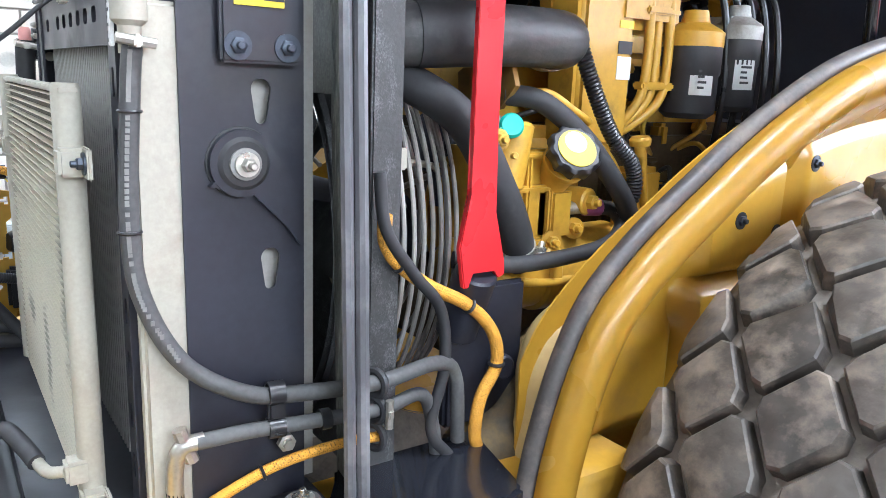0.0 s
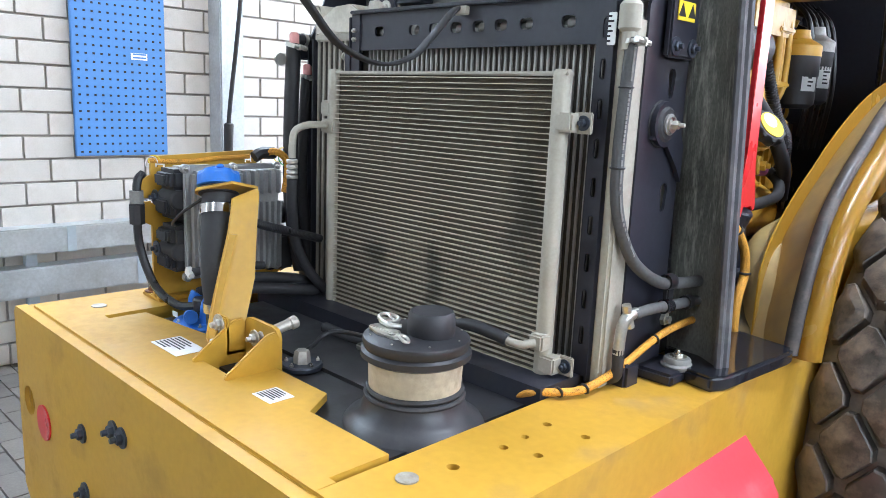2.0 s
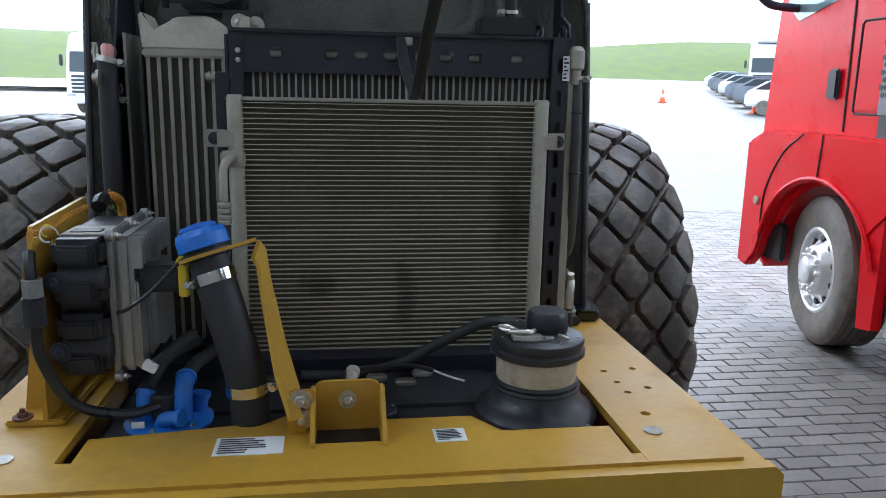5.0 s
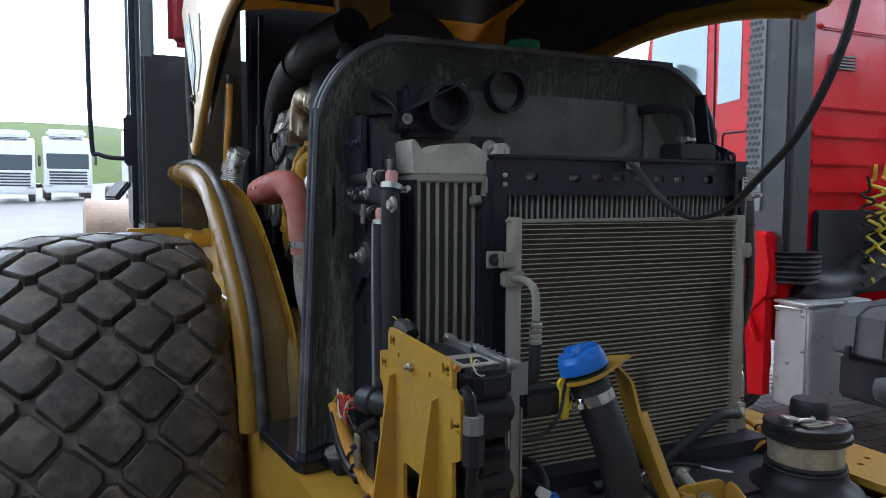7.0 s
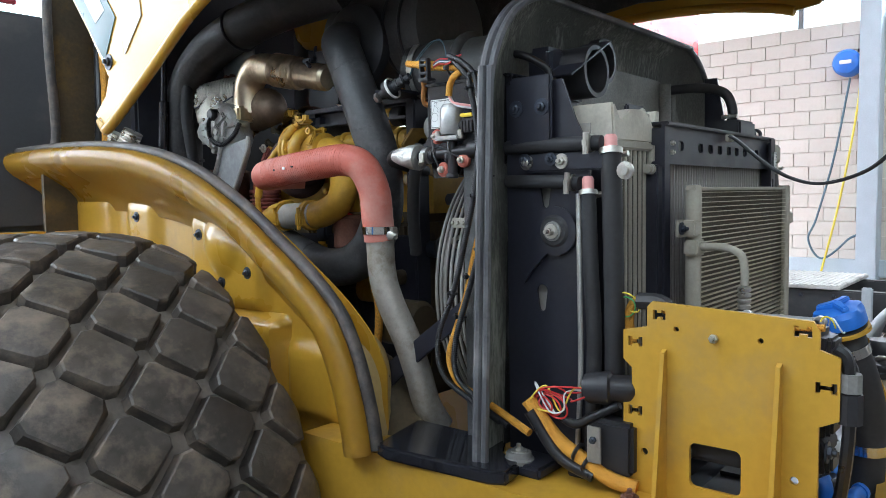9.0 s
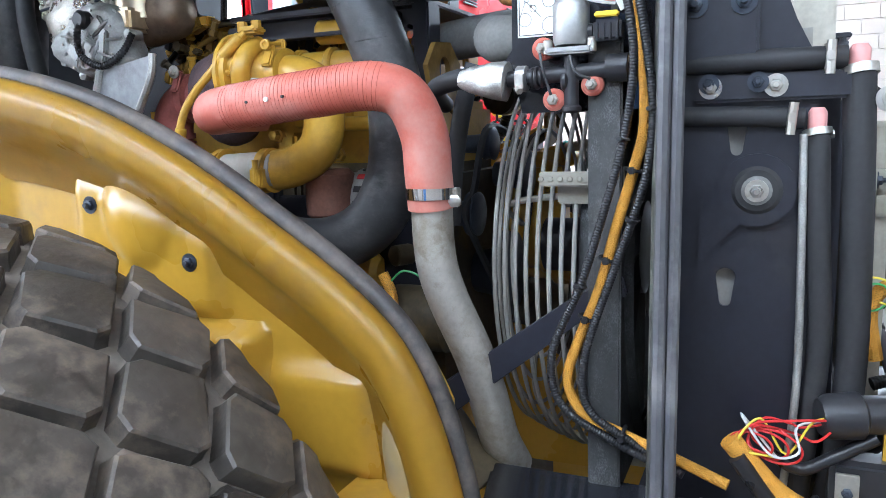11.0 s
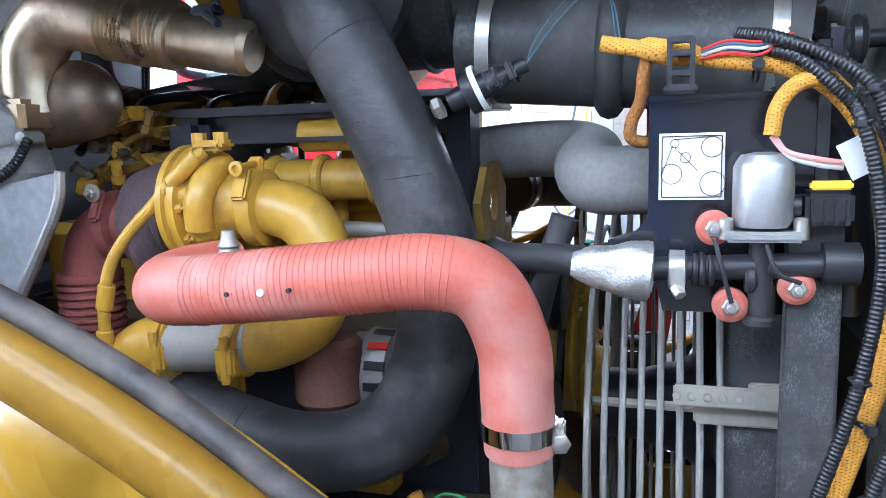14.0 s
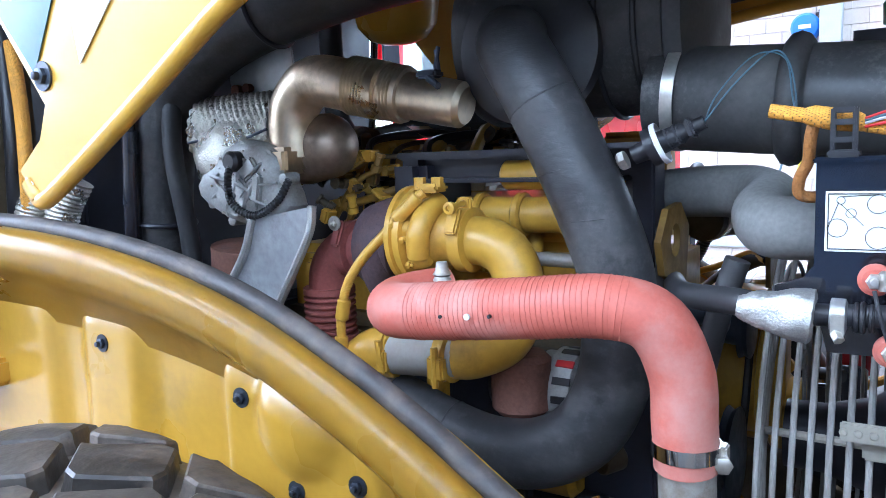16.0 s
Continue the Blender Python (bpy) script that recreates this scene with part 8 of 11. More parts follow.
    lathe(bm, (-0.37, 1.60, 1.92), (-0.55, 0.1, 0.75), [(-0.06, 0.10), (0.0, 0.112), (0.05, 0.112), (0.09, 0.095), (0.115, 0.06), (0.12, 0.01)], 44)
    for v in bm.verts:
        v.co += noise.noise_vector(v.co * 45) * 0.006
    part("foil_wrap", bm, FOIL, th, "quilted silver foil wrap")
    # the quilted blanket round the outlet
    bm = B()
    nu, nv = 84, 56
    rows = []
    for j in range(nv + 1):
        a = radians(-75 + 165 * j / nv)
        row = []
        for i in range(nu + 1):
            y = 1.478 + 0.225 * i / nu
            q = abs(math.sin(math.pi * (i / 6.0 + j / 5.0))) * abs(math.sin(math.pi * (i / 6.0 - j / 5.0)))
            r = 0.075 + 0.0055 * q ** 0.6 + 0.004 * noise.noise(V(y * 14, a * 2, 0))
            row.append(bm.verts.new((-0.385 - r * math.cos(a), y, 1.985 + r * math.sin(a))))
        rows.append(row)
    for p, q in zip(rows, rows[1:]):
        for i in range(nu):
            bm.faces.new((p[i], p[i + 1], q[i + 1], q[i]))
    bmesh.ops.solidify(bm, geom=list(bm.faces), thickness=0.003)
    part("quilted_blanket", bm, FOIL, th, "quilted silver foil blanket")
    bm = B()
    tube(bm, [(-0.462, 1.478, 1.985), (-0.466, 1.55, 1.968), (-0.467, 1.63, 1.972), (-0.462, 1.70, 1.968)], 0.003, 6)
    part("blanket_wire", bm, DARKBOLT, th)
    bm = B()
    lathe(bm, (-0.37, 1.60, 1.92), (-0.55, 0.1, 0.75), [(0.018, 0.113), (0.02, 0.117), (0.028, 0.117), (0.03, 0.113)], 44, cap=False)
    part("foil_seam", bm, LEAD, th)
    bm = B()
    box(bm, (-0.34, 1.60, 2.08), (0.006, 0.19, 0.26), 0.003, rot=(0, -8, 0))
    bk = part("backing_sheet", bm, GALV, th, "dull grey embossed heat sheet")
    bm = B()
    cyl(bm, (-0.36, 1.665, 2.075), (-0.345, 1.665, 2.075), 0.012, 14)
    part("sheet_hole", bm, RUST, bk)
    bm = B()
    cyl(bm, (-0.358, 1.635, 2.078), (-0.343, 1.635, 2.078), 0.010, 14)
    part("sheet_hole", bm, RUST, bk)
    for y, x in ((2.07, -0.60), (1.98, -0.585)):
        bm = B()
        tube(bm, [(x, y, 1.62), (x, y + 0.01, 1.72), (x + 0.01, y, 1.83), (x + 0.03, y - 0.03, 1.90)], 0.036, 18, 8, (0.003, 0.01))
        part("foil_sleeve", bm, FOIL, th, "silver foil sleeve")
    bm = B()
    tube(bm, [(-0.46, 1.72, 1.50), (-0.46, 1.72, 1.75), (-0.47, 1.74, 1.95), (-0.44, 1.76, 2.1)], 0.02, 14)
    part("riser_hose", bm, RUBBER, th)
    for pts, r, m_ in (([(-0.60, 2.06, 1.60), (-0.60, 2.07, 1.75), (-0.605, 2.05, 1.90), (-0.59, 2.07, 2.05), (-0.58, 2.1, 2.2)], 0.015, LOOM), ([(-0.60, 2.11, 1.60), (-0.60, 2.12, 1.8), (-0.60, 2.1, 2.0), (-0.57, 2.15, 2.25)], 0.016, CONDUIT)):
        bm = B()
        tube(bm, pts, r, 12)
        part("loom", bm, m_, th)
    bm = B()
    tube(bm, [(-0.36, 1.70, 1.45), (-0.37, 1.66, 1.6), (-0.38, 1.64, 1.75)], 0.075, 20)
    part("lower_pipe", bm, RUST, th, "dark rusty exhaust pipe", 60)
    return th


exhaust()


def pre_cleaner_duct():
    th = thing("intake_duct", (-0.42, 1.84, 1.6), "broad black air duct curving up under the open hood", "duct")
    bm = B()
    tube(bm, [(-0.42, 1.87, 1.50), (-0.42, 1.86, 1.70), (-0.42, 1.85, 1.88), (-0.42, 1.80, 2.05), (-0.42, 1.68, 2.15), (-0.41, 1.50, 2.21), (-0.39, 1.28, 2.25), (-0.35, 1.05, 2.27)], 0.068, 22, 8)
    part("duct_tube", bm, WRAPHOSE, th, "", 60)
    for c_, d_ in (((-0.42, 1.855, 1.80), (0, -0.1, 1)), ((-0.41, 1.50, 2.21), (0, -1, 0.25))):
        bm = B()
        torus(bm, c_, d_, 0.069, 0.006, 32, 8)
        part("duct_band", bm, BLACK, th)
    return th


pre_cleaner_duct()


def fuel_pump():
    th = thing("electric_fuel_pump", (-0.6, 0.46, 1.66), "black bracket with an alloy pump and a belt diagram sticker", "pump")
    bm = B()
    pl = [(0.535, 1.905), (0.535, 1.79), (0.545, 1.775), (0.575, 1.765), (0.575, 1.745), (0.53, 1.735), (0.52, 1.692), (0.34, 1.692), (0.30, 1.74), (0.30, 1.905)]
    plate(bm, pl, [], (-0.582, 0, 0), (0, 1, 0), (0, 0, 1), 0.006)
    box(bm, (-0.545, 0.42, 1.906), (0.09, 0.24, 0.006), 0.002)
    part("bracket", bm, GLOSSBLK, th)
    bm = B()
    box(bm, (-0.5835, 0.494, 1.839), (0.0015, 0.062, 0.066), 0.0004)
    st = part("belt_sticker", bm, WHITE, th, "white sticker with a belt routing diagram")
    bm = B()
    for y, z, r in ((0.475, 1.858, 0.010), (0.474, 1.822, 0.012), (0.513, 1.832, 0.010), (0.510, 1.862, 0.004), (0.50, 1.848, 0.005)):
        torus(bm, (-0.5850, y, z), (1, 0, 0), r, 0.00035, 20, 4)
    for a, b in (((0.510, 1.866), (0.475, 1.868)), ((0.463, 1.858), (0.462, 1.822)), ((0.51, 1.858), (0.488, 1.835)), ((0.522, 1.832), (0.512, 1.86))):
        tube(bm, [(-0.585, *a), (-0.585, *b)], 0.00035, 4)
    for y0, z0, y1, z1 in ((0.466, 1.809, 0.522, 1.809), (0.466, 1.869, 0.522, 1.869), (0.466, 1.809, 0.466, 1.869), (0.522, 1.809, 0.522, 1.869)):
        tube(bm, [(-0.585, y0, z0), (-0.585, y1, z1)], 0.0005, 4)
    tagged(part("diagram", bm, INK, st), kind="stuff")
    bm = B()
    lathe(bm, (-0.622, 0.432, 1.785), (0, 0, 1), [(0, 0.024), (0.006, 0.0265), (0.055, 0.0265), (0.060, 0.024), (0.066, 0.020), (0.068, 0.008)], 28)
    part("pump_body", bm, PUMPALU, th, "alloy pump body")
    bm = B()
    box(bm, (-0.622, 0.432, 1.777), (0.046, 0.068, 0.010), 0.003)
    part("pump_flange", bm, PUMPALU, th)
    for y in (0.40, 0.464):
        bm = B()
        lathe(bm, (-0.632, y, 1.774), (0, 0, 1), [(0, 0.007), (0.018, 0.007), (0.02, 0.005)], 12)
        part("flange_screw", bm, ZINC, th)
    bm = B()
    cyl(bm, (-0.622, 0.432, 1.77), (-0.622, 0.432, 1.70), 0.011, 14)
    part("outlet_pipe", bm, PLASTIC, th)
    bm = B()
    cyl(bm, (-0.62, 0.53, 1.742), (-0.62, 0.35, 1.75), 0.012, 14)
    part("cross_pipe", bm, PLASTIC, th)
    bm = B()
    lathe(bm, (-0.62, 0.38, 1.75), (0, -1, 0), [(0, 0.014), (0.0, 0.02), (0.03, 0.02), (0.032, 0.012)], 16)
    part("pipe_collar", bm, PLASTIC, th)
    for pts in ([(-0.64, 0.474, 1.775), (-0.645, 0.468, 1.75), (-0.64, 0.458, 1.715)], [(-0.64, 0.43, 1.77), (-0.645, 0.42, 1.745), (-0.64, 0.40, 1.735)]):
        bm = B()
        tube(bm, pts, 0.0022, 8)
        part("small_pipe", bm, PLASTIC, th)
    for y, z in ((0.474, 1.783), (0.458, 1.709), (0.401, 1.728)):
        bm = B()
        lathe(bm, (-0.588, y, z), (-1, 0, 0), [(0, 0.012), (0.026, 0.012), (0.028, 0.0165), (0.036, 0.0165), (0.040, 0.012)], 24)
        w = part("red_washer", bm, REDHOSE, th, "red rubber mount washer")
        bolt(w, (-0.626, y, z), (-1, 0, 0), 0.0085, 0.008, ZINC, False)
    bm = B()
    box(bm, (-0.62, 0.378, 1.802), (0.036, 0.040, 0.030), 0.004)
    for k in range(4):
        box(bm, (-0.6385, 0.364 + 0.009 * k, 1.799), (0.004, 0.004, 0.024), 0.001)
    cyl(bm, (-0.62, 0.40, 1.803), (-0.62, 0.415, 1.803), 0.011, 14)
    pg = part("plug", bm, PLASTIC, th)
    bm = B()
    box(bm, (-0.636, 0.378, 1.823), (0.012, 0.034, 0.008), 0.002)
    part("plug_lock", bm, LABELYEL, pg)
    bm = B()
    box(bm, (-0.627, 0.356, 1.847), (0.0015, 0.026, 0.034), 0.0005, rot=(-25, 6, 12))
    part("paper_flag", bm, WHITE, th, "folded white paper flag")
    bm = B()
    lathe(bm, (-0.62, 0.498, 1.742), (0, 1, 0.02), [(0, 0.013), (0.002, 0.019), (0.016, 0.019), (0.017, 0.0145)], 24)
    cp_ = part("clip", bm, PUMPALU, th, "wide steel hose clip")
    bm = B()
    box(bm, (-0.641, 0.506, 1.737), (0.005, 0.013, 0.022), 0.001)
    cyl(bm, (-0.640, 0.508, 1.728), (-0.648, 0.503, 1.722), 0.006, 6, 0.001)
    part("clip_screw", bm, ZINC, cp_)
    for y_, r_ in ((0.490, 0.0165), (0.484, 0.0175), (0.476, 0.0155)):
        bm = B()
        torus(bm, (-0.62, y_, 1.742), (0, 1, 0), r_ - 0.003, 0.003, 24, 8)
        part("pipe_ring", bm, PLASTIC, th)
    bm = B()
    lathe(bm, (-0.62, 0.362, 1.752), (0, -1, 0), [(0, 0.012), (0.001, 0.0155), (0.004, 0.0155), (0.005, 0.013), (0.009, 0.013), (0.010, 0.0155), (0.013, 0.0155), (0.014, 0.011)], 20)
    part("white_connector", bm, WHITE, th, "white plastic pipe connector")
    for p_, q_ in (((0.432, 1.700), (0.432, 1.690)), ((0.446, 1.735), (0.418, 1.735))):
        bm = B()
        lathe(bm, (-0.622, p_[0], p_[1]), (0, q_[0] - p_[0], q_[1] - p_[1]), [(0, 0.012), (0.003, 0.0145), (0.008, 0.0145), (0.011, 0.011)], 18)
        part("pipe_bead", bm, PLASTIC, th)
    bm = B()
    prof = [(0.0, 0.025)] + [(0.0025 * k, 0.0300 - 0.0165 * (k / 30) ** 1.5 + 0.0005 * (k % 2)) for k in range(1, 31)] + [(0.078, 0.012)]
    lathe(bm, (-0.62, 0.530, 1.738), (-0.03, 1, 0.12), prof, 72)
    for i, v in enumerate(bm.verts):
        v.co += noise.noise_vector(v.co * 38) * 0.0034 + noise.noise_vector(v.co * 420) * 0.0008
    part("foil_sleeve", bm, WOVENFOIL, th, "silver foil sleeve")
    return th


fuel_pump()

# hoses round the fan on this side
hose_thing("coolant_pipe", [(-0.25, 0.84, 1.842), (-0.275, 0.74, 1.852), (-0.305, 0.655, 1.854), (-0.36, 0.612, 1.846), (-0.43, 0.612, 1.832), (-0.472, 0.592, 1.82), (-0.475, 0.54, 1.82), (-0.46, 0.45, 1.82), (-0.44, 0.36, 1.82)], 0.040, GREYHOSE, "thick dusty grey coolant hose with an elbow", n=22)
hose_thing("coolant_pipe", [(-0.62, 0.57, 1.742), (-0.61, 0.61, 1.748), (-0.55, 0.68, 1.74), (-0.45, 0.72, 1.73), (-0.35, 0.75, 1.72)], 0.016, RUBBER, "black hose running behind the red hose")
hose_thing("coolant_pipe", [(-0.50, 0.63, 1.78), (-0.50, 0.655, 1.70), (-0.48, 0.68, 1.6), (-0.45, 0.70, 1.5)], 0.016, RUBBER, "black hose beside the fan guard")
th = thing("strut_arm", (-0.60, 0.66, 1.2), "flat black diagonal steel strut beside the fan", "strut")
bm = B()
plate(bm, [(0.660, 1.178), (0.690, 1.205), (0.678, 1.232), (0.432, 1.410), (0.36, 1.445), (0.352, 1.415), (0.412, 1.378)], [], (-0.602, 0, 0), (0, 1, 0), (0, 0, 1), 0.012)
bmesh.ops.bevel(bm, geom=list(bm.edges), offset=0.003, segments=2, affect='EDGES')
part("strut_body", bm, BLACK, th)
bolt(th, (-0.615, 0.665, 1.205), (-1, 0, 0), 0.012, 0.010, DARKBOLT)

th = hose_thing("orange_wiring_loom", [(-0.60, 0.58, 1.961), (-0.602, 0.555, 1.956), (-0.604, 0.53, 1.951), (-0.61, 0.47, 1.938), (-0.613, 0.42, 1.93), (-0.615, 0.375, 1.905), (-0.620, 0.342, 1.85), (-0.624, 0.330, 1.77), (-0.628, 0.326, 1.67), (-0.632, 0.340, 1.605), (-0.635, 0.362, 1.527), (-0.635, 0.389, 1.426), (-0.637, 0.42, 1.345), (-0.64, 0.435, 1.285), (-0.64, 0.41, 1.235), (-0.64, 0.35, 1.21), (-0.66, 0.27, 1.19), (-0.675, 0.2, 1.17)], 0.0080, LOOM, "orange braided loom with black ties down the bulkhead edge", "wiring loom", n=14)
for q, d in (((-0.632, 0.340, 1.605), (0, 0.25, -1)), ((-0.636, 0.405, 1.385), (0, 0.3, -1)), ((-0.635, 0.375, 1.475), (0, 0.27, -1)), ((-0.64, 0.35, 1.21), (0, 1, 0.2)), ((-0.612, 0.44, 1.931), (0, 1, 0))):
    bm = B()
    torus(bm, q, d, 0.0125, 0.0028, 16, 6)
    box(bm, V(*q) + V(-0.018, 0, 0), (0.012, 0.01, 0.01), 0.002)
    part("cable_tie", bm, CONDUIT, th)
bm = B()
tube(bm, [(-0.605, 0.365, 1.905), (-0.628, 0.385, 1.917), (-0.634, 0.410, 1.911), (-0.636, 0.424, 1.892), (-0.636, 0.428, 1.868)], 0.0074, 12)
part("side_branch", bm, LOOM, th)
bm = B()
tube(bm, [(-0.636, 0.428, 1.868), (-0.637, 0.415, 1.853), (-0.636, 0.39, 1.846), (-0.628, 0.368, 1.842)], 0.0028, 8)
part("pink_wire", bm, PINK, th)
bm = B()
tube(bm, [(-0.634, 0.425, 1.866), (-0.636, 0.412, 1.849), (-0.634, 0.388, 1.841), (-0.627, 0.368, 1.838)], 0.0026, 8)
part("pale_wire", bm, WIRE_W, th)
bm = B()
tube(bm, [(-0.602, 0.535, 1.952), (-0.595, 0.540, 1.93), (-0.585, 0.543, 1.905), (-0.578, 0.552, 1.885), (-0.572, 0.552, 1.868), (-0.565, 0.535, 1.865), (-0.558, 0.525, 1.88)], 0.0065, 12)
part("down_branch", bm, LOOMBROWN, th)
bm = B()
lathe(bm, (-0.603, 0.545, 1.9545), (-0.01, -1, -0.2), [(0, 0.0085), (0.008, 0.0110), (0.03, 0.0120), (0.05, 0.0100), (0.056, 0.0085)], 16)
for v in bm.verts:
    v.co += noise.noise_vector(v.co * 120) * 0.0012
part("braid_knot", bm, LOOM, th)
bm = B()
for dy in (-0.010, 0.010):
    box(bm, (-0.624, 0.506 + dy, 1.938), (0.014, 0.005, 0.044), 0.0015)
for dz in (0.0, 0.012, -0.018):
    box(bm, (-0.627, 0.506, 1.945 + dz), (0.010, 0.020, 0.006), 0.001)
box(bm, (-0.618, 0.506, 1.913), (0.030, 0.030, 0.008), 0.002)
part("loom_clip", bm, PLASTIC, th)
for m_, dz in ((WIRE_R, 0.012), (WIRE_B, 0.006), (WIRE_R, -0.010), (WIRE_W, 0.0)):
    bm = B()
    tube(bm, [(-0.616, 0.488, 1.943 + dz * 0.4), (-0.622, 0.465, 1.948 + dz * 0.5), (-0.624, 0.44, 1.945 + dz * 0.5), (-0.622, 0.425, 1.950 + dz * 0.3), (-0.612, 0.41, 1.958)], 0.0016, 6)
    part("thin_wire", bm, m_, th)
CONDUIT_RUNS = (
    [(-0.60, 0.455, 1.962), (-0.628, 0.428, 1.954), (-0.640, 0.385, 1.934), (-0.648, 0.350, 1.905), (-0.650, 0.336, 1.86), (-0.648, 0.322, 1.78), (-0.645, 0.312, 1.69), (-0.648, 0.318, 1.61), (-0.650, 0.338, 1.536), (-0.650, 0.366, 1.455), (-0.655, 0.405, 1.33), (-0.655, 0.40, 1.25), (-0.65, 0.33, 1.20), (-0.665, 0.26, 1.17)],
    [(-0.60, 0.440, 1.945), (-0.630, 0.412, 1.938), (-0.640, 0.372, 1.902), (-0.650, 0.358, 1.876), (-0.652, 0.344, 1.82), (-0.652, 0.338, 1.745), (-0.652, 0.351, 1.65), (-0.652, 0.376, 1.554), (-0.652, 0.412, 1.437), (-0.655, 0.455, 1.33), (-0.655, 0.44, 1.25), (-0.65, 0.36, 1.20), (-0.665, 0.28, 1.175)],
)
for run in CONDUIT_RUNS:
    th = hose_thing("wiring_conduit", run, 0.0068, CONDUIT, "corrugated black wiring conduit", "conduit", rib=(0.0012, 0.0042), n=12, group="conduits")
    for k in (3, 6, 8):
        bm = B()
        torus(bm, run[k], V(*run[k + 1]) - V(*run[k - 1]), 0.0085, 0.0018, 16, 6)
        box(bm, V(*run[k]) + V(-0.010, 0.004, 0), (0.006, 0.008, 0.006), 0.001)
        part("cable_tie", bm, PLASTIC, th)


# ---- the other side of the engine ----
def water_pump_side():
    th = thing("water_pump", (0.28, 0.75, 1.2), "yellow cast pump housing with a black coolant cap", "pump")
    bm = B()
    box(bm, (0.24, 0.76, 1.46), (0.16, 0.20, 0.30), 0.04, seg=3)
    cyl(bm, (0.20, 0.69, 1.42), (0.20, 0.82, 1.42), 0.12, 28, 0.015)
    cyl(bm, (0.31, 0.70, 1.50), (0.31, 0.72, 1.62), 0.035, 18, 0.006)
    box(bm, (0.31, 0.82, 1.45), (0.06, 0.08, 0.12), 0.02)
    part("housing", bm, ENGYEL, th)
    ax = V(0.78, -0.22, 0.58).normalized()
    c = V(0.31, 0.815, 1.515)
    bm = B()
    lathe(bm, c, ax, [(0, 0.034), (0.05, 0.036), (0.055, 0.042), (0.065, 0.042), (0.066, 0.034), (0.08, 0.034)], 26)
    part("filler_neck", bm, ENGYEL, th)
    bm = B()
    d, u, v = axes_for(ax)
    n = 48
    rings = []
    for h, r, w in ((0.08, 0.044, 0.002), (0.084, 0.047, 0.0035), (0.104, 0.047, 0.0035), (0.108, 0.043, 0.002)):
        rings.append([bm.verts.new(c + d * h + (u * math.cos(2 * math.pi * i / n) + v * math.sin(2 * math.pi * i / n)) * (r + w * math.cos(10 * 2 * math.pi * i / n))) for i in range(n)])
    for a, b in zip(rings, rings[1:]):
        for i in range(n):
            bm.faces.new((a[i], a[(i + 1) % n], b[(i + 1) % n], b[i]))
    bm.faces.new(rings[-1])
    bm.faces.new(rings[0])
    cap = part("pressure_cap", bm, PLASTIC, th, "ribbed black cap with a yellow label")
    bm = B()
    lathe(bm, c + d * 0.108, ax, [(0, 0.036), (0.002, 0.036)], 30)
    lb = part("cap_label", bm, LABELYEL, cap)
    bm = B()
    lathe(bm, c + d * 0.110 + u * 0.0 - v * 0.012, ax, [(0, 0.021), (0.0006, 0.021)], 20)
    part("cap_label_field", bm, WHITE, cap)
    for p in ((0.29, 0.69, 1.60), (0.32, 0.70, 1.56), (0.33, 0.70, 1.46), (0.31, 0.675, 1.42), (0.30, 0.68, 1.36), (0.33, 0.86, 1.42), (0.335, 0.80, 1.40), (0.32, 0.72, 1.38)):
        bolt(th, p, (1, -0.3, 0.1), 0.012, 0.016, ENGYEL)
    # ribs, flanges and lines cast on and bolted to the housing
    for z, r in ((1.42, 0.128), (1.42, 0.10)):
        bm = B()
        torus(bm, (0.20, 0.695, z), (0, 1, 0), r, 0.007, 40, 8)
        part("cast_rim", bm, ENGYEL, th)
    for k in range(9):
        a = radians(-70 + 24 * k)
        bolt(th, (0.20 + 0.114 * math.cos(a), 0.69, 1.42 + 0.114 * math.sin(a)), (0, -1, 0), 0.009, 0.010, ENGYEL, True)
    for z, w in ((1.56, 0.10), (1.50, 0.16), (1.40, 0.14), (1.35, 0.12)):
        bm = B()
        box(bm, (0.325, 0.755, z), (0.02, w, 0.012), 0.004)
        part("cast_rib", bm, ENGYEL, th)
    for y in (0.70, 0.745, 0.80):
        bm = B()
        box(bm, (0.322, y, 1.45), (0.022, 0.012, 0.22), 0.004)
        part("cast_rib", bm, ENGYEL, th)
    for p0, p1, r in (((0.30, 0.665, 1.585), (0.35, 0.655, 1.59), 0.02), ((0.28, 0.86, 1.56), (0.345, 0.87, 1.57), 0.022), ((0.28, 0.88, 1.47), (0.34, 0.89, 1.47), 0.026), ((0.30, 0.80, 1.38), (0.345, 0.80, 1.37), 0.024)):
        bm = B()
        cyl(bm, p0, p1, r, 18, 0.004)
        part("boss", bm, ENGYEL, th)
        d_ = (V(*p1) - V(*p0)).normalized()
        bolt(th, V(*p1), d_, r * 0.55, 0.012, ENGYEL, False)
    for pts in ([(0.30, 0.72, 1.66), (0.34, 0.76, 1.67), (0.35, 0.82, 1.64), (0.33, 0.88, 1.62)], [(0.32, 0.88, 1.60), (0.345, 0.92, 1.56), (0.34, 0.97, 1.50), (0.31, 1.0, 1.44)], [(0.30, 0.66, 1.36), (0.345, 0.70, 1.34), (0.35, 0.80, 1.325), (0.33, 0.9, 1.33)]):
        bm = B()
        tube(bm, pts, 0.008, 10)
        part("oil_line", bm, ENGYEL, th)
    bm = B()
    lathe(bm, (0.33, 0.69, 1.61), (0.8, -0.4, 0.25), [(0, 0.02), (0.016, 0.022), (0.022, 0.018)], 20)
    box(bm, (0.335, 0.672, 1.605), (0.02, 0.03, 0.012), 0.003)
    part("teal_cap", bm, TEAL, th, "teal plastic cap")
    bm = B()
    cyl(bm, (0.30, 0.58, 1.63), (0.32, 0.68, 1.615), 0.014, 14, 0.002)
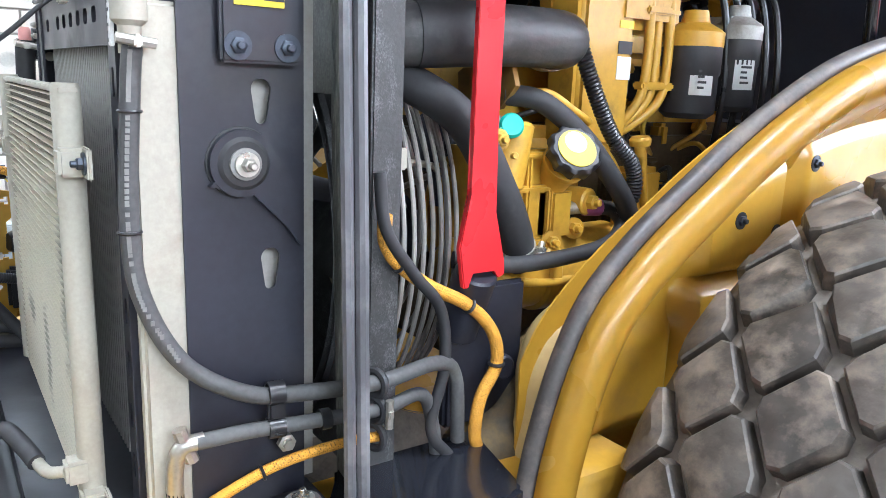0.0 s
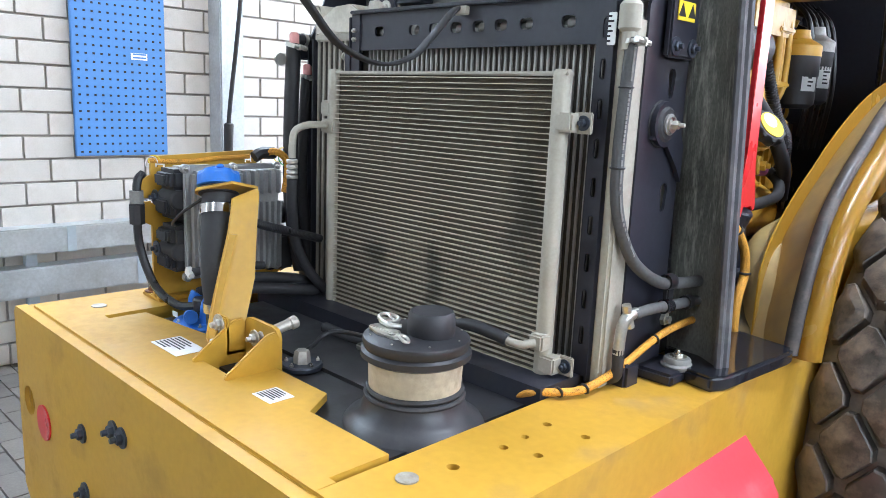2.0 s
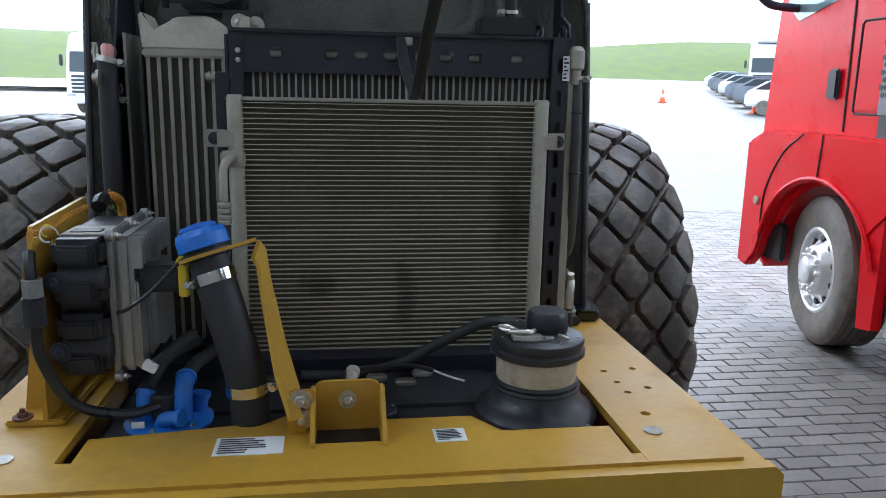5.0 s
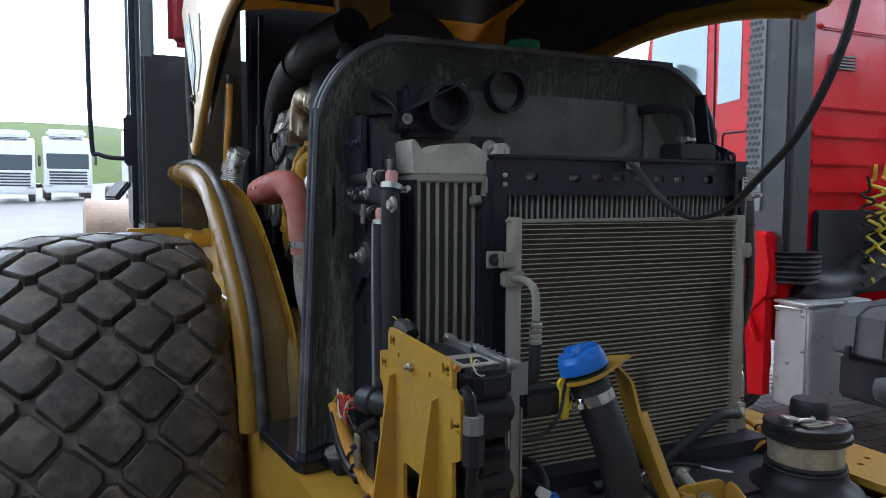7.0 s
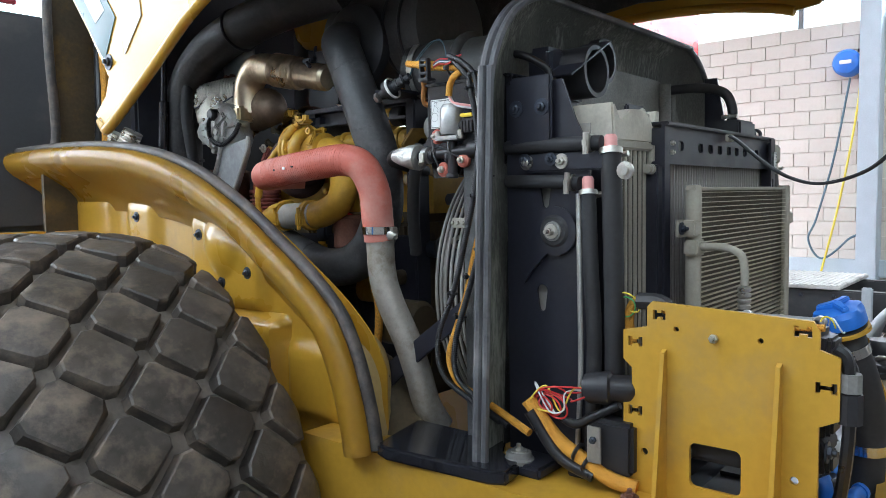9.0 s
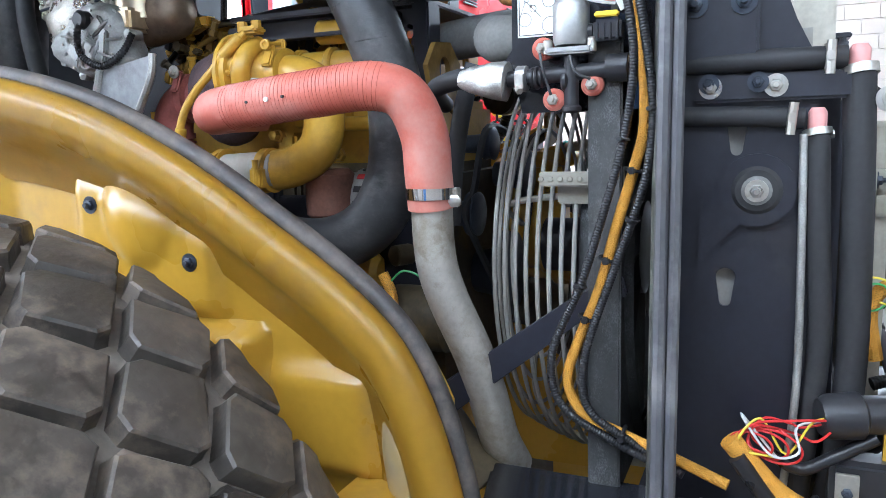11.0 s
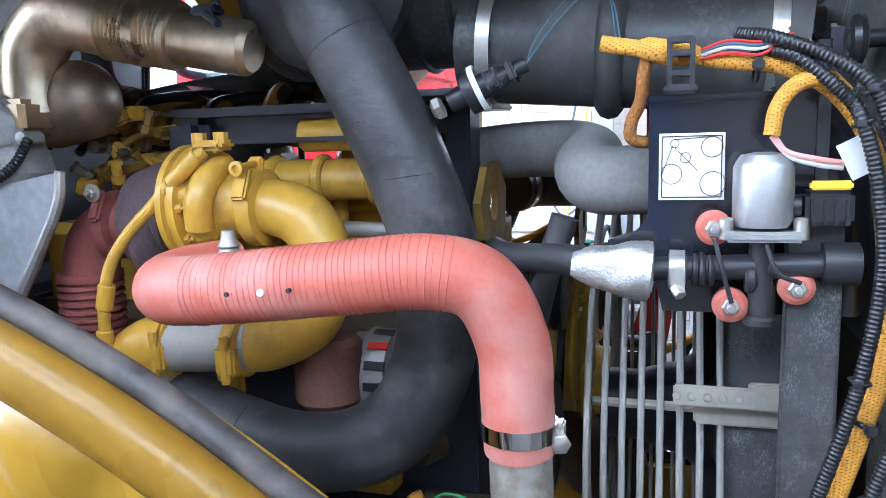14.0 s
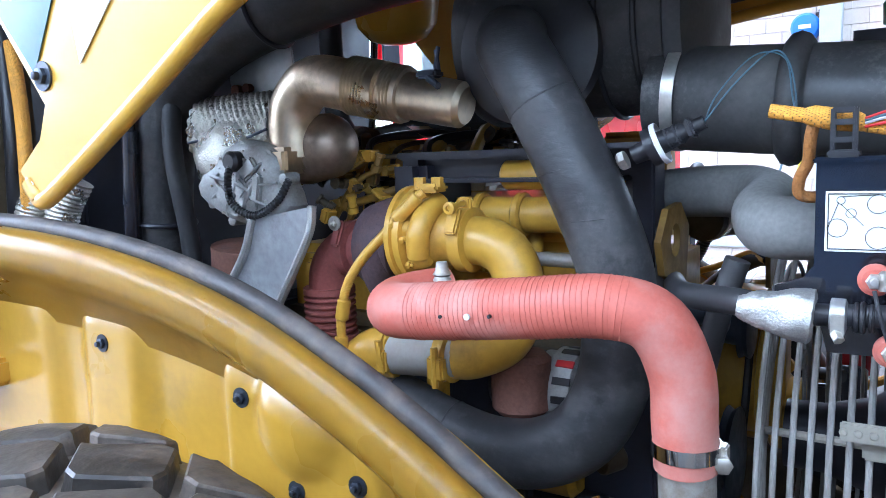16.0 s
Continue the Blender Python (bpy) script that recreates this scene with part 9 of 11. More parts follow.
    part("metal_stub", bm, ZINC, th)
    bm = B()
    cyl(bm, (0.26, 0.62, 1.33), (0.28, 1.02, 1.34), 0.075, 28, 0.015)
    cyl(bm, (0.26, 0.66, 1.33), (0.262, 0.69, 1.33), 0.085, 28, 0.004)
    cyl(bm, (0.268, 0.80, 1.333), (0.27, 0.83, 1.333), 0.083, 28, 0.004)
    part("lower_housing", bm, ENGYEL, th)
    bm = B()
    box(bm, (0.24, 0.60, 1.50), (0.03, 0.004, 0.07), 0.001)
    part("name_plate", bm, DARKBOLT, th)
    return th


water_pump_side()
th = hose_thing("intake_elbow_hose", [(0.22, 0.40, 1.745), (0.30, 0.47, 1.75), (0.335, 0.58, 1.758), (0.335, 0.74, 1.762), (0.31, 0.815, 1.762), (0.22, 0.84, 1.76)], 0.05, WRAPHOSE, "thick black wrapped hose over the pump", n=24, clamps=(0.93,))
bm = B()
tube(bm, [(0.318, 0.50, 1.752), (0.333, 0.55, 1.756), (0.336, 0.60, 1.759)], 0.0515, 24, 6)
part("wrap_overlap", bm, RUBBER, th, "", 60)
hose_thing("lower_coolant_hose", [(0.20, 0.44, 1.715), (0.30, 0.50, 1.68), (0.355, 0.575, 1.62), (0.365, 0.645, 1.51), (0.36, 0.69, 1.43), (0.34, 0.72, 1.37)], 0.031, RUBBER, "thick black coolant hose", clamps=(0.92,), n=20)
th = hose_thing("heater_hose", [(0.36, 0.56, 1.395), (0.40, 0.66, 1.385), (0.405, 0.80, 1.39), (0.39, 0.90, 1.40), (0.365, 0.955, 1.425), (0.34, 0.955, 1.45), (0.33, 0.915, 1.458)], 0.0145, RUBBER, "black looped hose with a purple plug", n=14)
bm = B()
cyl(bm, (0.335, 0.925, 1.457), (0.325, 0.885, 1.458), 0.017, 14, 0.003)
part("purple_plug", bm, MAGENTA, th)
bm = B()
cyl(bm, (0.325, 0.885, 1.458), (0.315, 0.82, 1.456), 0.013, 12, 0.002)
part("metal_stub", bm, ZINC, th)
hose_thing("heater_hose", [(0.30, 0.70, 1.665), (0.34, 0.75, 1.655), (0.36, 0.83, 1.60), (0.37, 0.90, 1.53), (0.375, 0.955, 1.46), (0.36, 1.0, 1.38)], 0.019, RUBBER, "black hose past the coolant cap", n=14)
hose_thing("wiring_conduit", [(0.33, 0.825, 1.79), (0.345, 0.865, 1.69), (0.355, 0.915, 1.60), (0.365, 0.97, 1.54), (0.36, 0.985, 1.48), (0.35, 0.96, 1.44)], 0.016, CONDUIT, "fat corrugated black conduit", "conduit", rib=(0.0025, 0.007), n=12)


def filters():
    for x, y, z0, z1, r, head, lab in ((0.27, 1.235, 1.625, 1.775, 0.062, ENGYEL, "black fuel filter with a yellow head and white label"), (0.255, 1.405, 1.64, 1.80, 0.055, CASTALU, "black fuel filter with a grey alloy head")):
        th = thing("fuel_filter", (x, y, z0), lab, "filter", "fuel filters")
        bm = B()
        lathe(bm, (x, y, z0), (0, 0, 1), [(0, r * 0.7), (0.012, r * 0.93), (0.02, r * 0.95), (z1 - z0 - 0.06, r * 0.95), (z1 - z0 - 0.055, r), (z1 - z0, r)], 32)
        part("cartridge", bm, PLASTIC, th)
        bm = B()
        lathe(bm, (x, y, z1), (0, 0, 1), [(0, r * 1.02), (0.03, r * 1.02), (0.036, r * 0.9), (0.05, r * 0.5), (0.075, r * 0.4)], 28)
        box(bm, (x - 0.03, y, z1 + 0.03), (0.09, 0.09, 0.04), 0.01)
        part("head", bm, head, th)
        bm = B()
        R = r * 0.955 if head is ENGYEL else r * 1.0
        a0 = -0.9
        pts = []
        for k in range(6):
            a = a0 + 0.18 * k
            pts.append((x + R * math.cos(a), y + R * math.sin(a)))
        for (xa, ya), (xb, yb) in zip(pts, pts[1:]):
            f = [bm.verts.new(q) for q in ((xa, ya, z0 + 0.05), (xb, yb, z0 + 0.05), (xb, yb, z0 + 0.115), (xa, ya, z0 + 0.115))]
            bm.faces.new(f)
        bmesh.ops.solidify(bm, geom=list(bm.faces), thickness=-0.001)
        lb = part("label", bm, WHITE, th, "white printed label")
        a = a0 + 0.5
        bars(lb, (x + (R + 0.0012) * math.cos(a) - 0.016 * -math.sin(a), y + (R + 0.0012) * math.sin(a) - 0.016 * math.cos(a), z0 + 0.06), (-math.sin(a), math.cos(a), 0), (0, 0, 1), 0.032, 0.045, 4, seed=int(y * 100))
    return


filters()


def fuel_rail_side():
    th = thing("fuel_lines", (0.22, 1.1, 1.5), "yellow painted fuel pipes with clips beside a tall housing", "fuel lines")
    bm = B()
    box(bm, (0.215, 0.985, 1.76), (0.10, 0.155, 0.40), 0.015, seg=3)
    h = part("tall_housing", bm, ENGYEL, th)
    for z0, z1, m in ((1.70, 1.745, WHITE), (1.75, 1.775, INK), (1.80, 1.815, LABELYEL)):
        bm = B()
        box(bm, (0.266, 1.03, (z0 + z1) / 2), (0.002, 0.04, z1 - z0), 0.0005)
        part("sticker", bm, m, h)
    for k, (y, x) in enumerate(((1.10, 0.26), (1.13, 0.255), (1.16, 0.262))):
        bm = B()
        tube(bm, [(x - 0.03, y + 0.02, 1.92), (x, y, 1.86), (x + 0.005, y, 1.74), (x, y - 0.01, 1.66), (x - 0.03, y - 0.05 - 0.01 * k, 1.60), (x - 0.08, y - 0.08, 1.58)], 0.0105, 10)
        part("pipe", bm, ENGYEL, th)
    for z in (1.69, 1.84):
        bm = B()
        box(bm, (0.262, 1.13, z), (0.03, 0.10, 0.016), 0.004)
        part("clip_bar", bm, ENGYEL, th)
    bm = B()
    tube(bm, [(0.31, 1.06, 1.56), (0.31, 1.08, 1.45), (0.30, 1.12, 1.38)], 0.009, 10)
    lathe(bm, (0.31, 1.055, 1.55), (0, -0.15, 1), [(0, 0.012), (0.02, 0.012), (0.022, 0.021), (0.034, 0.023), (0.04, 0.018)], 18)
    part("dipstick", bm, ENGYEL, th, "yellow dipstick with a round cap")
    bm = B()
    box(bm, (0.20, 1.1, 1.86), (0.14, 0.20, 0.12), 0.02)
    part("junction_block", bm, ENGYEL, th)
    bm = B()
    box(bm, (0.25, 1.12, 1.45), (0.06, 0.10, 0.14), 0.012)
    part("junction_block", bm, ENGYEL, th)
    for k in range(5):
        bm = B()
        tube(bm, [(0.20, 1.33 + 0.05 * k, 1.95), (0.25, 1.35 + 0.05 * k, 1.88), (0.27, 1.36 + 0.05 * k, 1.7), (0.25, 1.36 + 0.05 * k, 1.5)], 0.008, 8)
        part("black_line", bm, CONDUIT, th)
    return th


fuel_rail_side()


def red_lever():
    th = thing("hood_prop_lever", (0.45, 0.55, 1.38), "glossy red steel lever with a forked foot, hanging upright", "lever")
    bm = B()
    pl = [(0.519, 2.06), (0.519, 1.62), (0.521, 1.52), (0.502, 1.44), (0.513, 1.375), (0.523, 1.375), (0.527, 1.40), (0.572, 1.40), (0.578, 1.385), (0.592, 1.39), (0.590, 1.415), (0.566, 1.49), (0.563, 1.62), (0.566, 2.06)]
    plate(bm, pl, [], (0.446, 0, 0), (0, 1, 0), (0, 0, 1), 0.012)
    bmesh.ops.bevel(bm, geom=list(bm.edges), offset=0.002, segments=2, affect='EDGES')
    part("lever_blade", bm, REDPAINT, th)
    bm = B()
    cyl(bm, (0.40, 0.543, 2.045), (0.47, 0.543, 2.045), 0.014, 14, 0.003)
    box(bm, (0.40, 0.45, 2.045), (0.012, 0.22, 0.05), 0.004)
    part("pivot", bm, BLACK, th)
    bm = B()
    cyl(bm, (0.39, 0.55, 1.28), (0.44, 0.55, 1.395), 0.035, 20, 0.004)
    part("catch", bm, BLACK, th)
    return th


red_lever()
th = hose_thing("orange_wiring_loom", [(0.46, 0.37, 1.50), (0.455, 0.375, 1.46), (0.452, 0.40, 1.425), (0.45, 0.455, 1.385), (0.45, 0.53, 1.345), (0.452, 0.578, 1.295), (0.455, 0.588, 1.24), (0.46, 0.555, 1.19), (0.462, 0.545, 1.13), (0.46, 0.56, 1.09)], 0.0105, LOOM, "orange braided loom with black wraps in the engine bay", "wiring loom", n=12)
for q, d in (((0.452, 0.40, 1.425), (0, 1, -0.6)), ((0.45, 0.53, 1.345), (0, 1, -0.6)), ((0.455, 0.588, 1.24), (0, 0, 1))):
    bm = B()
    torus(bm, q, d, 0.0115, 0.003, 16, 6)
    part("cable_tie", bm, CONDUIT, th)
hose_thing("black_cable", [(0.46, 0.36, 1.56), (0.465, 0.37, 1.48), (0.462, 0.42, 1.41), (0.46, 0.47, 1.35), (0.462, 0.48, 1.26), (0.46, 0.46, 1.16), (0.46, 0.5, 1.1)], 0.009, RUBBER, "black cable beside the orange loom", "cable")
bm = B()
box(bm, (0.40, 0.60, 1.24), (0.02, 0.16, 0.24), 0.006)
cyl(bm, (0.41, 0.62, 1.22), (0.44, 0.62, 1.22), 0.022, 18, 0.004)
single("black_mount_plate", bm, BLACK, "black steel mount plate with a round rubber bush", "bracket")


# ---- hood, cab and drum of the roller ----
def hood():
    hs = {}
    lower = [(1.715, 1.905), (1.695, 1.885), (1.655, 1.885), (1.40, 2.025), (1.20, 2.14), (1.0, 2.215), (0.78, 2.255), (0.55, 2.268), (0.30, 2.255), (0.12, 2.225), (0.05, 2.205)]
    upper = [(-0.02, 2.215), (-0.06, 2.26), (-0.05, 2.70), (0.4, 2.95), (1.3, 2.85), (2.0, 2.47), (1.76, 2.19), (1.64, 2.03), (1.665, 1.975), (1.735, 1.925)]
    for s in (-1, 1):
        x = CX + s * 0.69
        bm = B()
        plate(bm, lower + upper, [], (x, 0, 0), (0, 1, 0), (0, 0, 1), s * 0.012)
        sd = part("hood_side", bm, YELLOW, ROLLER, "glossy yellow hood side, tilted open")
        # rolled edge
        bm = B()
        tube(bm, [(x + s * 0.006, y, z) for y, z in lower], 0.016, 10, 5)
        part("hood_edge", bm, YELLOW, sd)
        if s < 0:
            bm = B()
            plate(bm, [(1.655, 2.08), (1.76, 2.205), (1.90, 2.37), (1.75, 2.42), (1.58, 2.20)], [], (x - 0.0135, 0, 0), (0, 1, 0), (0, 0, 1), -0.002)
            dc = part("decal", bm, TEALDARK, sd, "dark teal and white decal")
            bm = B()
            plate(bm, [(1.70, 2.20), (1.80, 2.32), (1.74, 2.36), (1.64, 2.23)], [], (x - 0.0160, 0, 0), (0, 1, 0), (0, 0, 1), -0.001)
            part("decal_mark", bm, WHITE, dc)
            # white plate that paints the glare on the glossy hood side
            bm = B()
            plate(bm, [(1.53, 2.085), (1.55, 2.20), (1.60, 2.36), (1.46, 2.36), (1.43, 2.18)], [], (x - 0.0137, 0, 0), (0, 1, 0), (0, 0, 1), -0.002)
            part("glare_field", bm, WHITE, sd, "white glare painted on the hood side")
            bm = B()
            plate(bm, [(1.70, 1.885), (1.695, 1.905), (1.715, 1.915), (1.725, 1.90)], [], (x - 0.0135, 0, 0), (0, 1, 0), (0, 0, 1), -0.001)
            part("small_sticker", bm, WHITE, sd)
            bolt(sd, (x - 0.012, 1.635, 2.075), (-1, 0, 0), 0.014, 0.01, DARKBOLT)
            # return flange of the underside
    bm = B()
    prof = [(-0.05, 2.70), (0.4, 2.96), (1.3, 2.86), (1.95, 2.43)]
    rows = []
    for y, z in prof:
        rows.append([bm.verts.new((CX + d, y, z + 0.10 * (1 - (abs(d) / 0.69) ** 4))) for d in (-0.69, -0.6, -0.3, 0, 0.3, 0.6, 0.69)])
    for a, b in zip(rows, rows[1:]):
        for k in range(6):
            bm.faces.new((a[k], a[k + 1], b[k + 1], b[k]))
    bmesh.ops.solidify(bm, geom=list(bm.faces), thickness=0.015)
    part("hood_roof", bm, YELLOW, ROLLER)
    # black inner liner of the hood over the air cleaner
    bm = B()
    box(bm, (CX, 1.0, 2.62), (1.28, 1.6, 0.04), 0.01, rot=(-6, 0, 0))
    part("hood_liner", bm, SCUFFED, ROLLER)
    bm = B()
    box(bm, (CX, -0.04, 2.47), (1.36, 0.02, 0.52), 0.01)
    part("hood_rear", bm, YELLOW, ROLLER)
    # inner hood struts and the yellow bowl seen above the exhaust
    bm = B()
    lathe(bm, (-0.16, 1.38, 2.20), (-0.2, -0.1, 1), [(-0.04, 0.03), (-0.03, 0.06), (0.0, 0.085), (0.10, 0.10), (0.35, 0.11)], 28)
    part("inner_bowl", bm, YELLOW, ROLLER)
    bm = B()
    rows_ = []
    for k in range(9):
        a = radians(200 + 14 * k)
        rows_.append([bm.verts.new((x_, 1.29 + 0.24 * math.cos(a), 2.15 + 0.21 * math.sin(a))) for x_ in (-0.04, 0.45)])
    for p, q in zip(rows_, rows_[1:]):
        bm.faces.new((p[0], p[1], q[1], q[0]))
    bmesh.ops.solidify(bm, geom=list(bm.faces), thickness=0.006)
    part("inner_trough", bm, YELLOW, ROLLER, "", 60)
    for x_ in (CX - 0.655, CX + 0.655):
        bm = B()
        plate(bm, [(0.02, 2.27), (0.55, 2.31), (1.0, 2.26), (1.4, 2.08), (1.62, 1.98), (1.68, 2.1), (1.6, 2.5), (0.9, 2.72), (0.1, 2.68)], [], (x_, 0, 0), (0, 1, 0), (0, 0, 1), 0.006)
        part("side_liner", bm, SCUFFED, ROLLER, "black inner hood lining")
    for x in (-0.50, 0.33):
        bm = B()
        cyl(bm, (x, 1.87, 1.6), (x, 1.79, 2.45), 0.011, 14)
        cyl(bm, (x, 1.87, 1.6), (x, 1.832, 2.0), 0.018, 16, 0.003)
        part("gas_strut", bm, GLOSSBLK, ROLLER)


hood()


def firewall_and_cab():
    th = ROLLER
    bm = B()
    box(bm, (CX + 0.11, 2.02, 2.015), (1.08, 0.05, 1.13), 0.01)
    part("firewall", bm, BLACK, th)
    bm = B()
    box(bm, (CX, 1.9, 1.35), (1.05, 0.3, 0.5), 0.02)
    part("pump_housing", bm, BLACK, th)
    bm = B()
    box(bm, (CX, 2.25, 1.50), (1.36, 0.36, 0.06), 0.01)
    box(bm, (CX - 0.78, 2.35, 1.52), (0.3, 0.10, 0.05), 0.008)
    box(bm, (CX + 0.78, 2.35, 1.52), (0.3, 0.10, 0.05), 0.008)
    part("cab_floor_beam", bm, YELLOW, th)
    x0, x1, y0, y1 = CX - 0.84, CX + 0.84, 2.45, 3.9
    for c, sz in (((CX, y0 + 0.02, 1.96), (x1 - x0, 0.05, 0.82)), ((x1 - 0.02, (y0 + y1) / 2, 1.75), (0.05, y1 - y0, 0.4)), ((x0 + 0.02, y1 - 0.3, 1.65), (0.05, 0.6, 0.25)), ((CX, (y0 + y1) / 2, 1.53), (x1 - x0, y1 - y0, 0.06))):
        bm = B()
        box(bm, c, sz, 0.015)
        part("cab_panel", bm, DARKGREY, th, "dark cab panel below the windows")
    for x in (x0 + 0.03, x1 - 0.03):
        for y in (y0 + 0.03, 3.05, y1):
            bm = B()
            box(bm, (x, y, 2.35), (0.06, 0.06, 1.65), 0.012)
            part("cab_post", bm, MIDGREY, th)
    bm = B()
    box(bm, (CX, (y0 + y1) / 2, 3.22), (x1 - x0 + 0.1, y1 - y0 + 0.15, 0.12), 0.04, seg=3)
    part("cab_roof", bm, MIDGREY, th)
    panes = (((CX, y0 + 0.02, 2.76), (x1 - x0 - 0.12, 0.006, 0.76)), ((x0 + 0.02, 2.77, 2.4), (0.006, 0.5, 1.5)), ((x1 - 0.02, 2.77, 2.5), (0.006, 0.5, 1.3)), ((CX, y1, 2.5), (x1 - x0 - 0.12, 0.006, 1.3)))
    for c, s in panes:
        bm = B()
        box(bm, c, s)
        p = part("cab_window", bm, GLASS, th)
        p.visible_shadow = False
    bm = B()
    box(bm, (x0 - 0.01, 2.98, 2.35), (0.03, 0.06, 1.7), 0.01)
    tube(bm, [(x0 - 0.02, 2.75, 3.1), (x0 - 0.18, 2.78, 3.05), (x0 - 0.22, 2.78, 2.8), (x0 - 0.22, 2.78, 2.0), (x0 - 0.18, 2.76, 1.90), (x0 - 0.03, 2.72, 1.88)], 0.012, 10)
    part("grab_rail", bm, BLACK, th)
    bm = B()
    box(bm, (x0 - 0.05, 2.65, 1.97), (0.05, 0.03, 0.25), 0.012)
    part("door_handle", bm, BLACK, th)
    bm = B()
    box(bm, (x0 - 0.10, 2.9, 1.72), (0.03, 0.16, 0.12), 0.01, rot=(0, 40, 20))
    part("side_mirror", bm, DARKGREY, th)
    bm = B()
    box(bm, (CX - 0.62, 2.62, 2.62), (0.16, 0.10, 0.36), 0.04, seg=3)
    part("fire_extinguisher", bm, SEATRED, th, "red bottle inside the cab")
    bm = B()
    box(bm, (CX, 3.0, 2.0), (0.5, 0.5, 0.14), 0.05, seg=3)
    box(bm, (CX, 2.75, 2.3), (0.48, 0.12, 0.6), 0.05, seg=3)
    part("operator_seat", bm, PLASTIC, th)
    # articulation and drum
    bm = B()
    box(bm, (CX, 3.3, 0.95), (0.9, 1.9, 0.5), 0.05)
    box(bm, (CX - 1.22, 4.9, 1.1), (0.14, 1.9, 0.36), 0.03)
    box(bm, (CX + 1.44, 4.9, 1.1), (0.14, 1.9, 0.36), 0.03)
    box(bm, (CX, 3.98, 1.1), (2.56, 0.14, 0.36), 0.03)
    part("drum_frame", bm, YELLOW, th)
    bm = B()
    lathe(bm, (CX - 1.12, 5.0, 0.83), (1, 0, 0), [(0, 0.70), (0.0, 0.80), (0.02, 0.83), (2.44, 0.83), (2.46, 0.80), (2.46, 0.70)], 64)
    part("drum", bm, RUSTDRUM, th, "worn rusty steel drum")


firewall_and_cab()


# ---- red tool chest on its stand beside the frame ----
def tool_chest():
    th = thing("red_tool_chest", (0.72, 0.05, 0.0), "red steel tool chest with chamfered lid beside the machine", "tool chest")
    x0, x1, y0, y1 = 0.495, 0.672, -0.36, 0.37
    sec = [(x0, 0.35), (x0, 0.955), (x0 + 0.03, 0.975), (x0 + 0.085, 0.965), (x1 - 0.02, 0.88), (x1, 0.85), (x1, 0.35)]
    bm = B()
    plate(bm, sec, [], (0, y1, 0), (1, 0, 0), (0, 0, 1), y1 - y0)
    bmesh.ops.bevel(bm, geom=list(bm.edges), offset=0.006, segments=2, affect='EDGES')
    # pinkish reflection is put into the pale red and its patches
    part("chest_body", bm, mat("red_steel_painted_sheen", (0.62, 0.06, 0.075), 0.4, var=0.1, scale=5, fine=80, bump=0.02, dirt=((0.5, 0.16, 0.17), 0.3, 5)), th)
    bm = B()
    box(bm, (x1 + 0.002, 0.02, 0.68), (0.004, 0.30, 0.28), 0.001)
    part("grey_panel", bm, MIDGREY, th)
    bars(th, (x1 + 0.005, -0.1, 0.58), (0, 1, 0), (0, 0, 1), 0.2, 0.16, 4, WHITE, seed=4)
    bm = B()
    cyl(bm, (x0 + 0.09, y0, 0.92), (x0 + 0.09, y0 - 0.006, 0.92), 0.017, 18, 0.002)
    part("lock", bm, WHITE, th)
    for y in (y0 + 0.08, y1 - 0.08):
        bm = B()
        box(bm, ((x0 + x1) / 2, y, 0.18), (0.12, 0.05, 0.36), 0.006)
        part("leg", bm, DARKGREY, th)
    return th


tool_chest()


# ---- the red truck ----
TX0, TX1, TYB, TYF = 3.20, 5.70, 2.30, 3.88


def wheel_tyre(parent, x, y, r, w, side, rim=CHROME, steer=0.0):
    """A truck wheel with a dished rim and hub; steer: degrees by which it is turned about the upright through its middle."""
    c = V(x - side * w / 2, y, 0)
    turn = Matrix.Translation(c) @ Matrix.Rotation(radians(steer), 4, 'Z') @ Matrix.Translation(-c)

    def put(name, bm, material, under):
        bmesh.ops.transform(bm, matrix=turn, verts=bm.verts)
        return part(name, bm, material, under)

    bm = B()
    prof = [(-w, r * 0.55), (-w, r * 0.9), (-w * 0.9, r)]
    for k in range(5):
        q = -w * (0.82 - 0.15 * k)
        prof += [(q - 0.006, r), (q - 0.004, r - 0.012), (q + 0.004, r - 0.012), (q + 0.006, r)]
    prof += [(-w * 0.1, r), (0, r * 0.93), (0.006, r * 0.80), (0.002, r * 0.70), (-0.01, r * 0.58)]
    lathe(bm, (x, y, r), (side, 0, 0), prof, 56, cap=False)
    t = put("tyre", bm, TYRE, parent)
    bm = B()
    lathe(bm, (x - side * 0.01, y, r), (side, 0, 0), [(-0.05, r * 0.58), (0.0, r * 0.58), (0.006, r * 0.55), (0.0, r * 0.52), (-0.05, r * 0.50), (-0.055, r * 0.46), (-0.015, r * 0.36), (0.02, r * 0.33), (0.03, r * 0.30), (0.03, r * 0.22), (0.035, r * 0.20), (0.075, r * 0.18), (0.085, r * 0.14), (0.085, r * 0.02)], 48)
    put("rim", bm, rim, t)
    for k in range(10):
        q = k * math.pi / 5
        bm = B()
        lathe(bm, (x + side * 0.018, y + 0.265 * r * math.cos(q), r + 0.265 * r * math.sin(q)), (side, 0, 0), [(0, 0.018), (0.026, 0.018), (0.032, 0.012)], 8)
        put("wheel_nut", bm, rim, t)
        bm = B()
        lathe(bm, (x - side * 0.055, y + 0.42 * r * math.cos(q + 0.3), r + 0.42 * r * math.sin(q + 0.3)), (side, 0.25 * math.cos(q + 0.3), 0.25 * math.sin(q + 0.3)), [(0.0, 0.024), (0.022, 0.024)], 14)
        put("rim_opening", bm, INK, t)
    return t


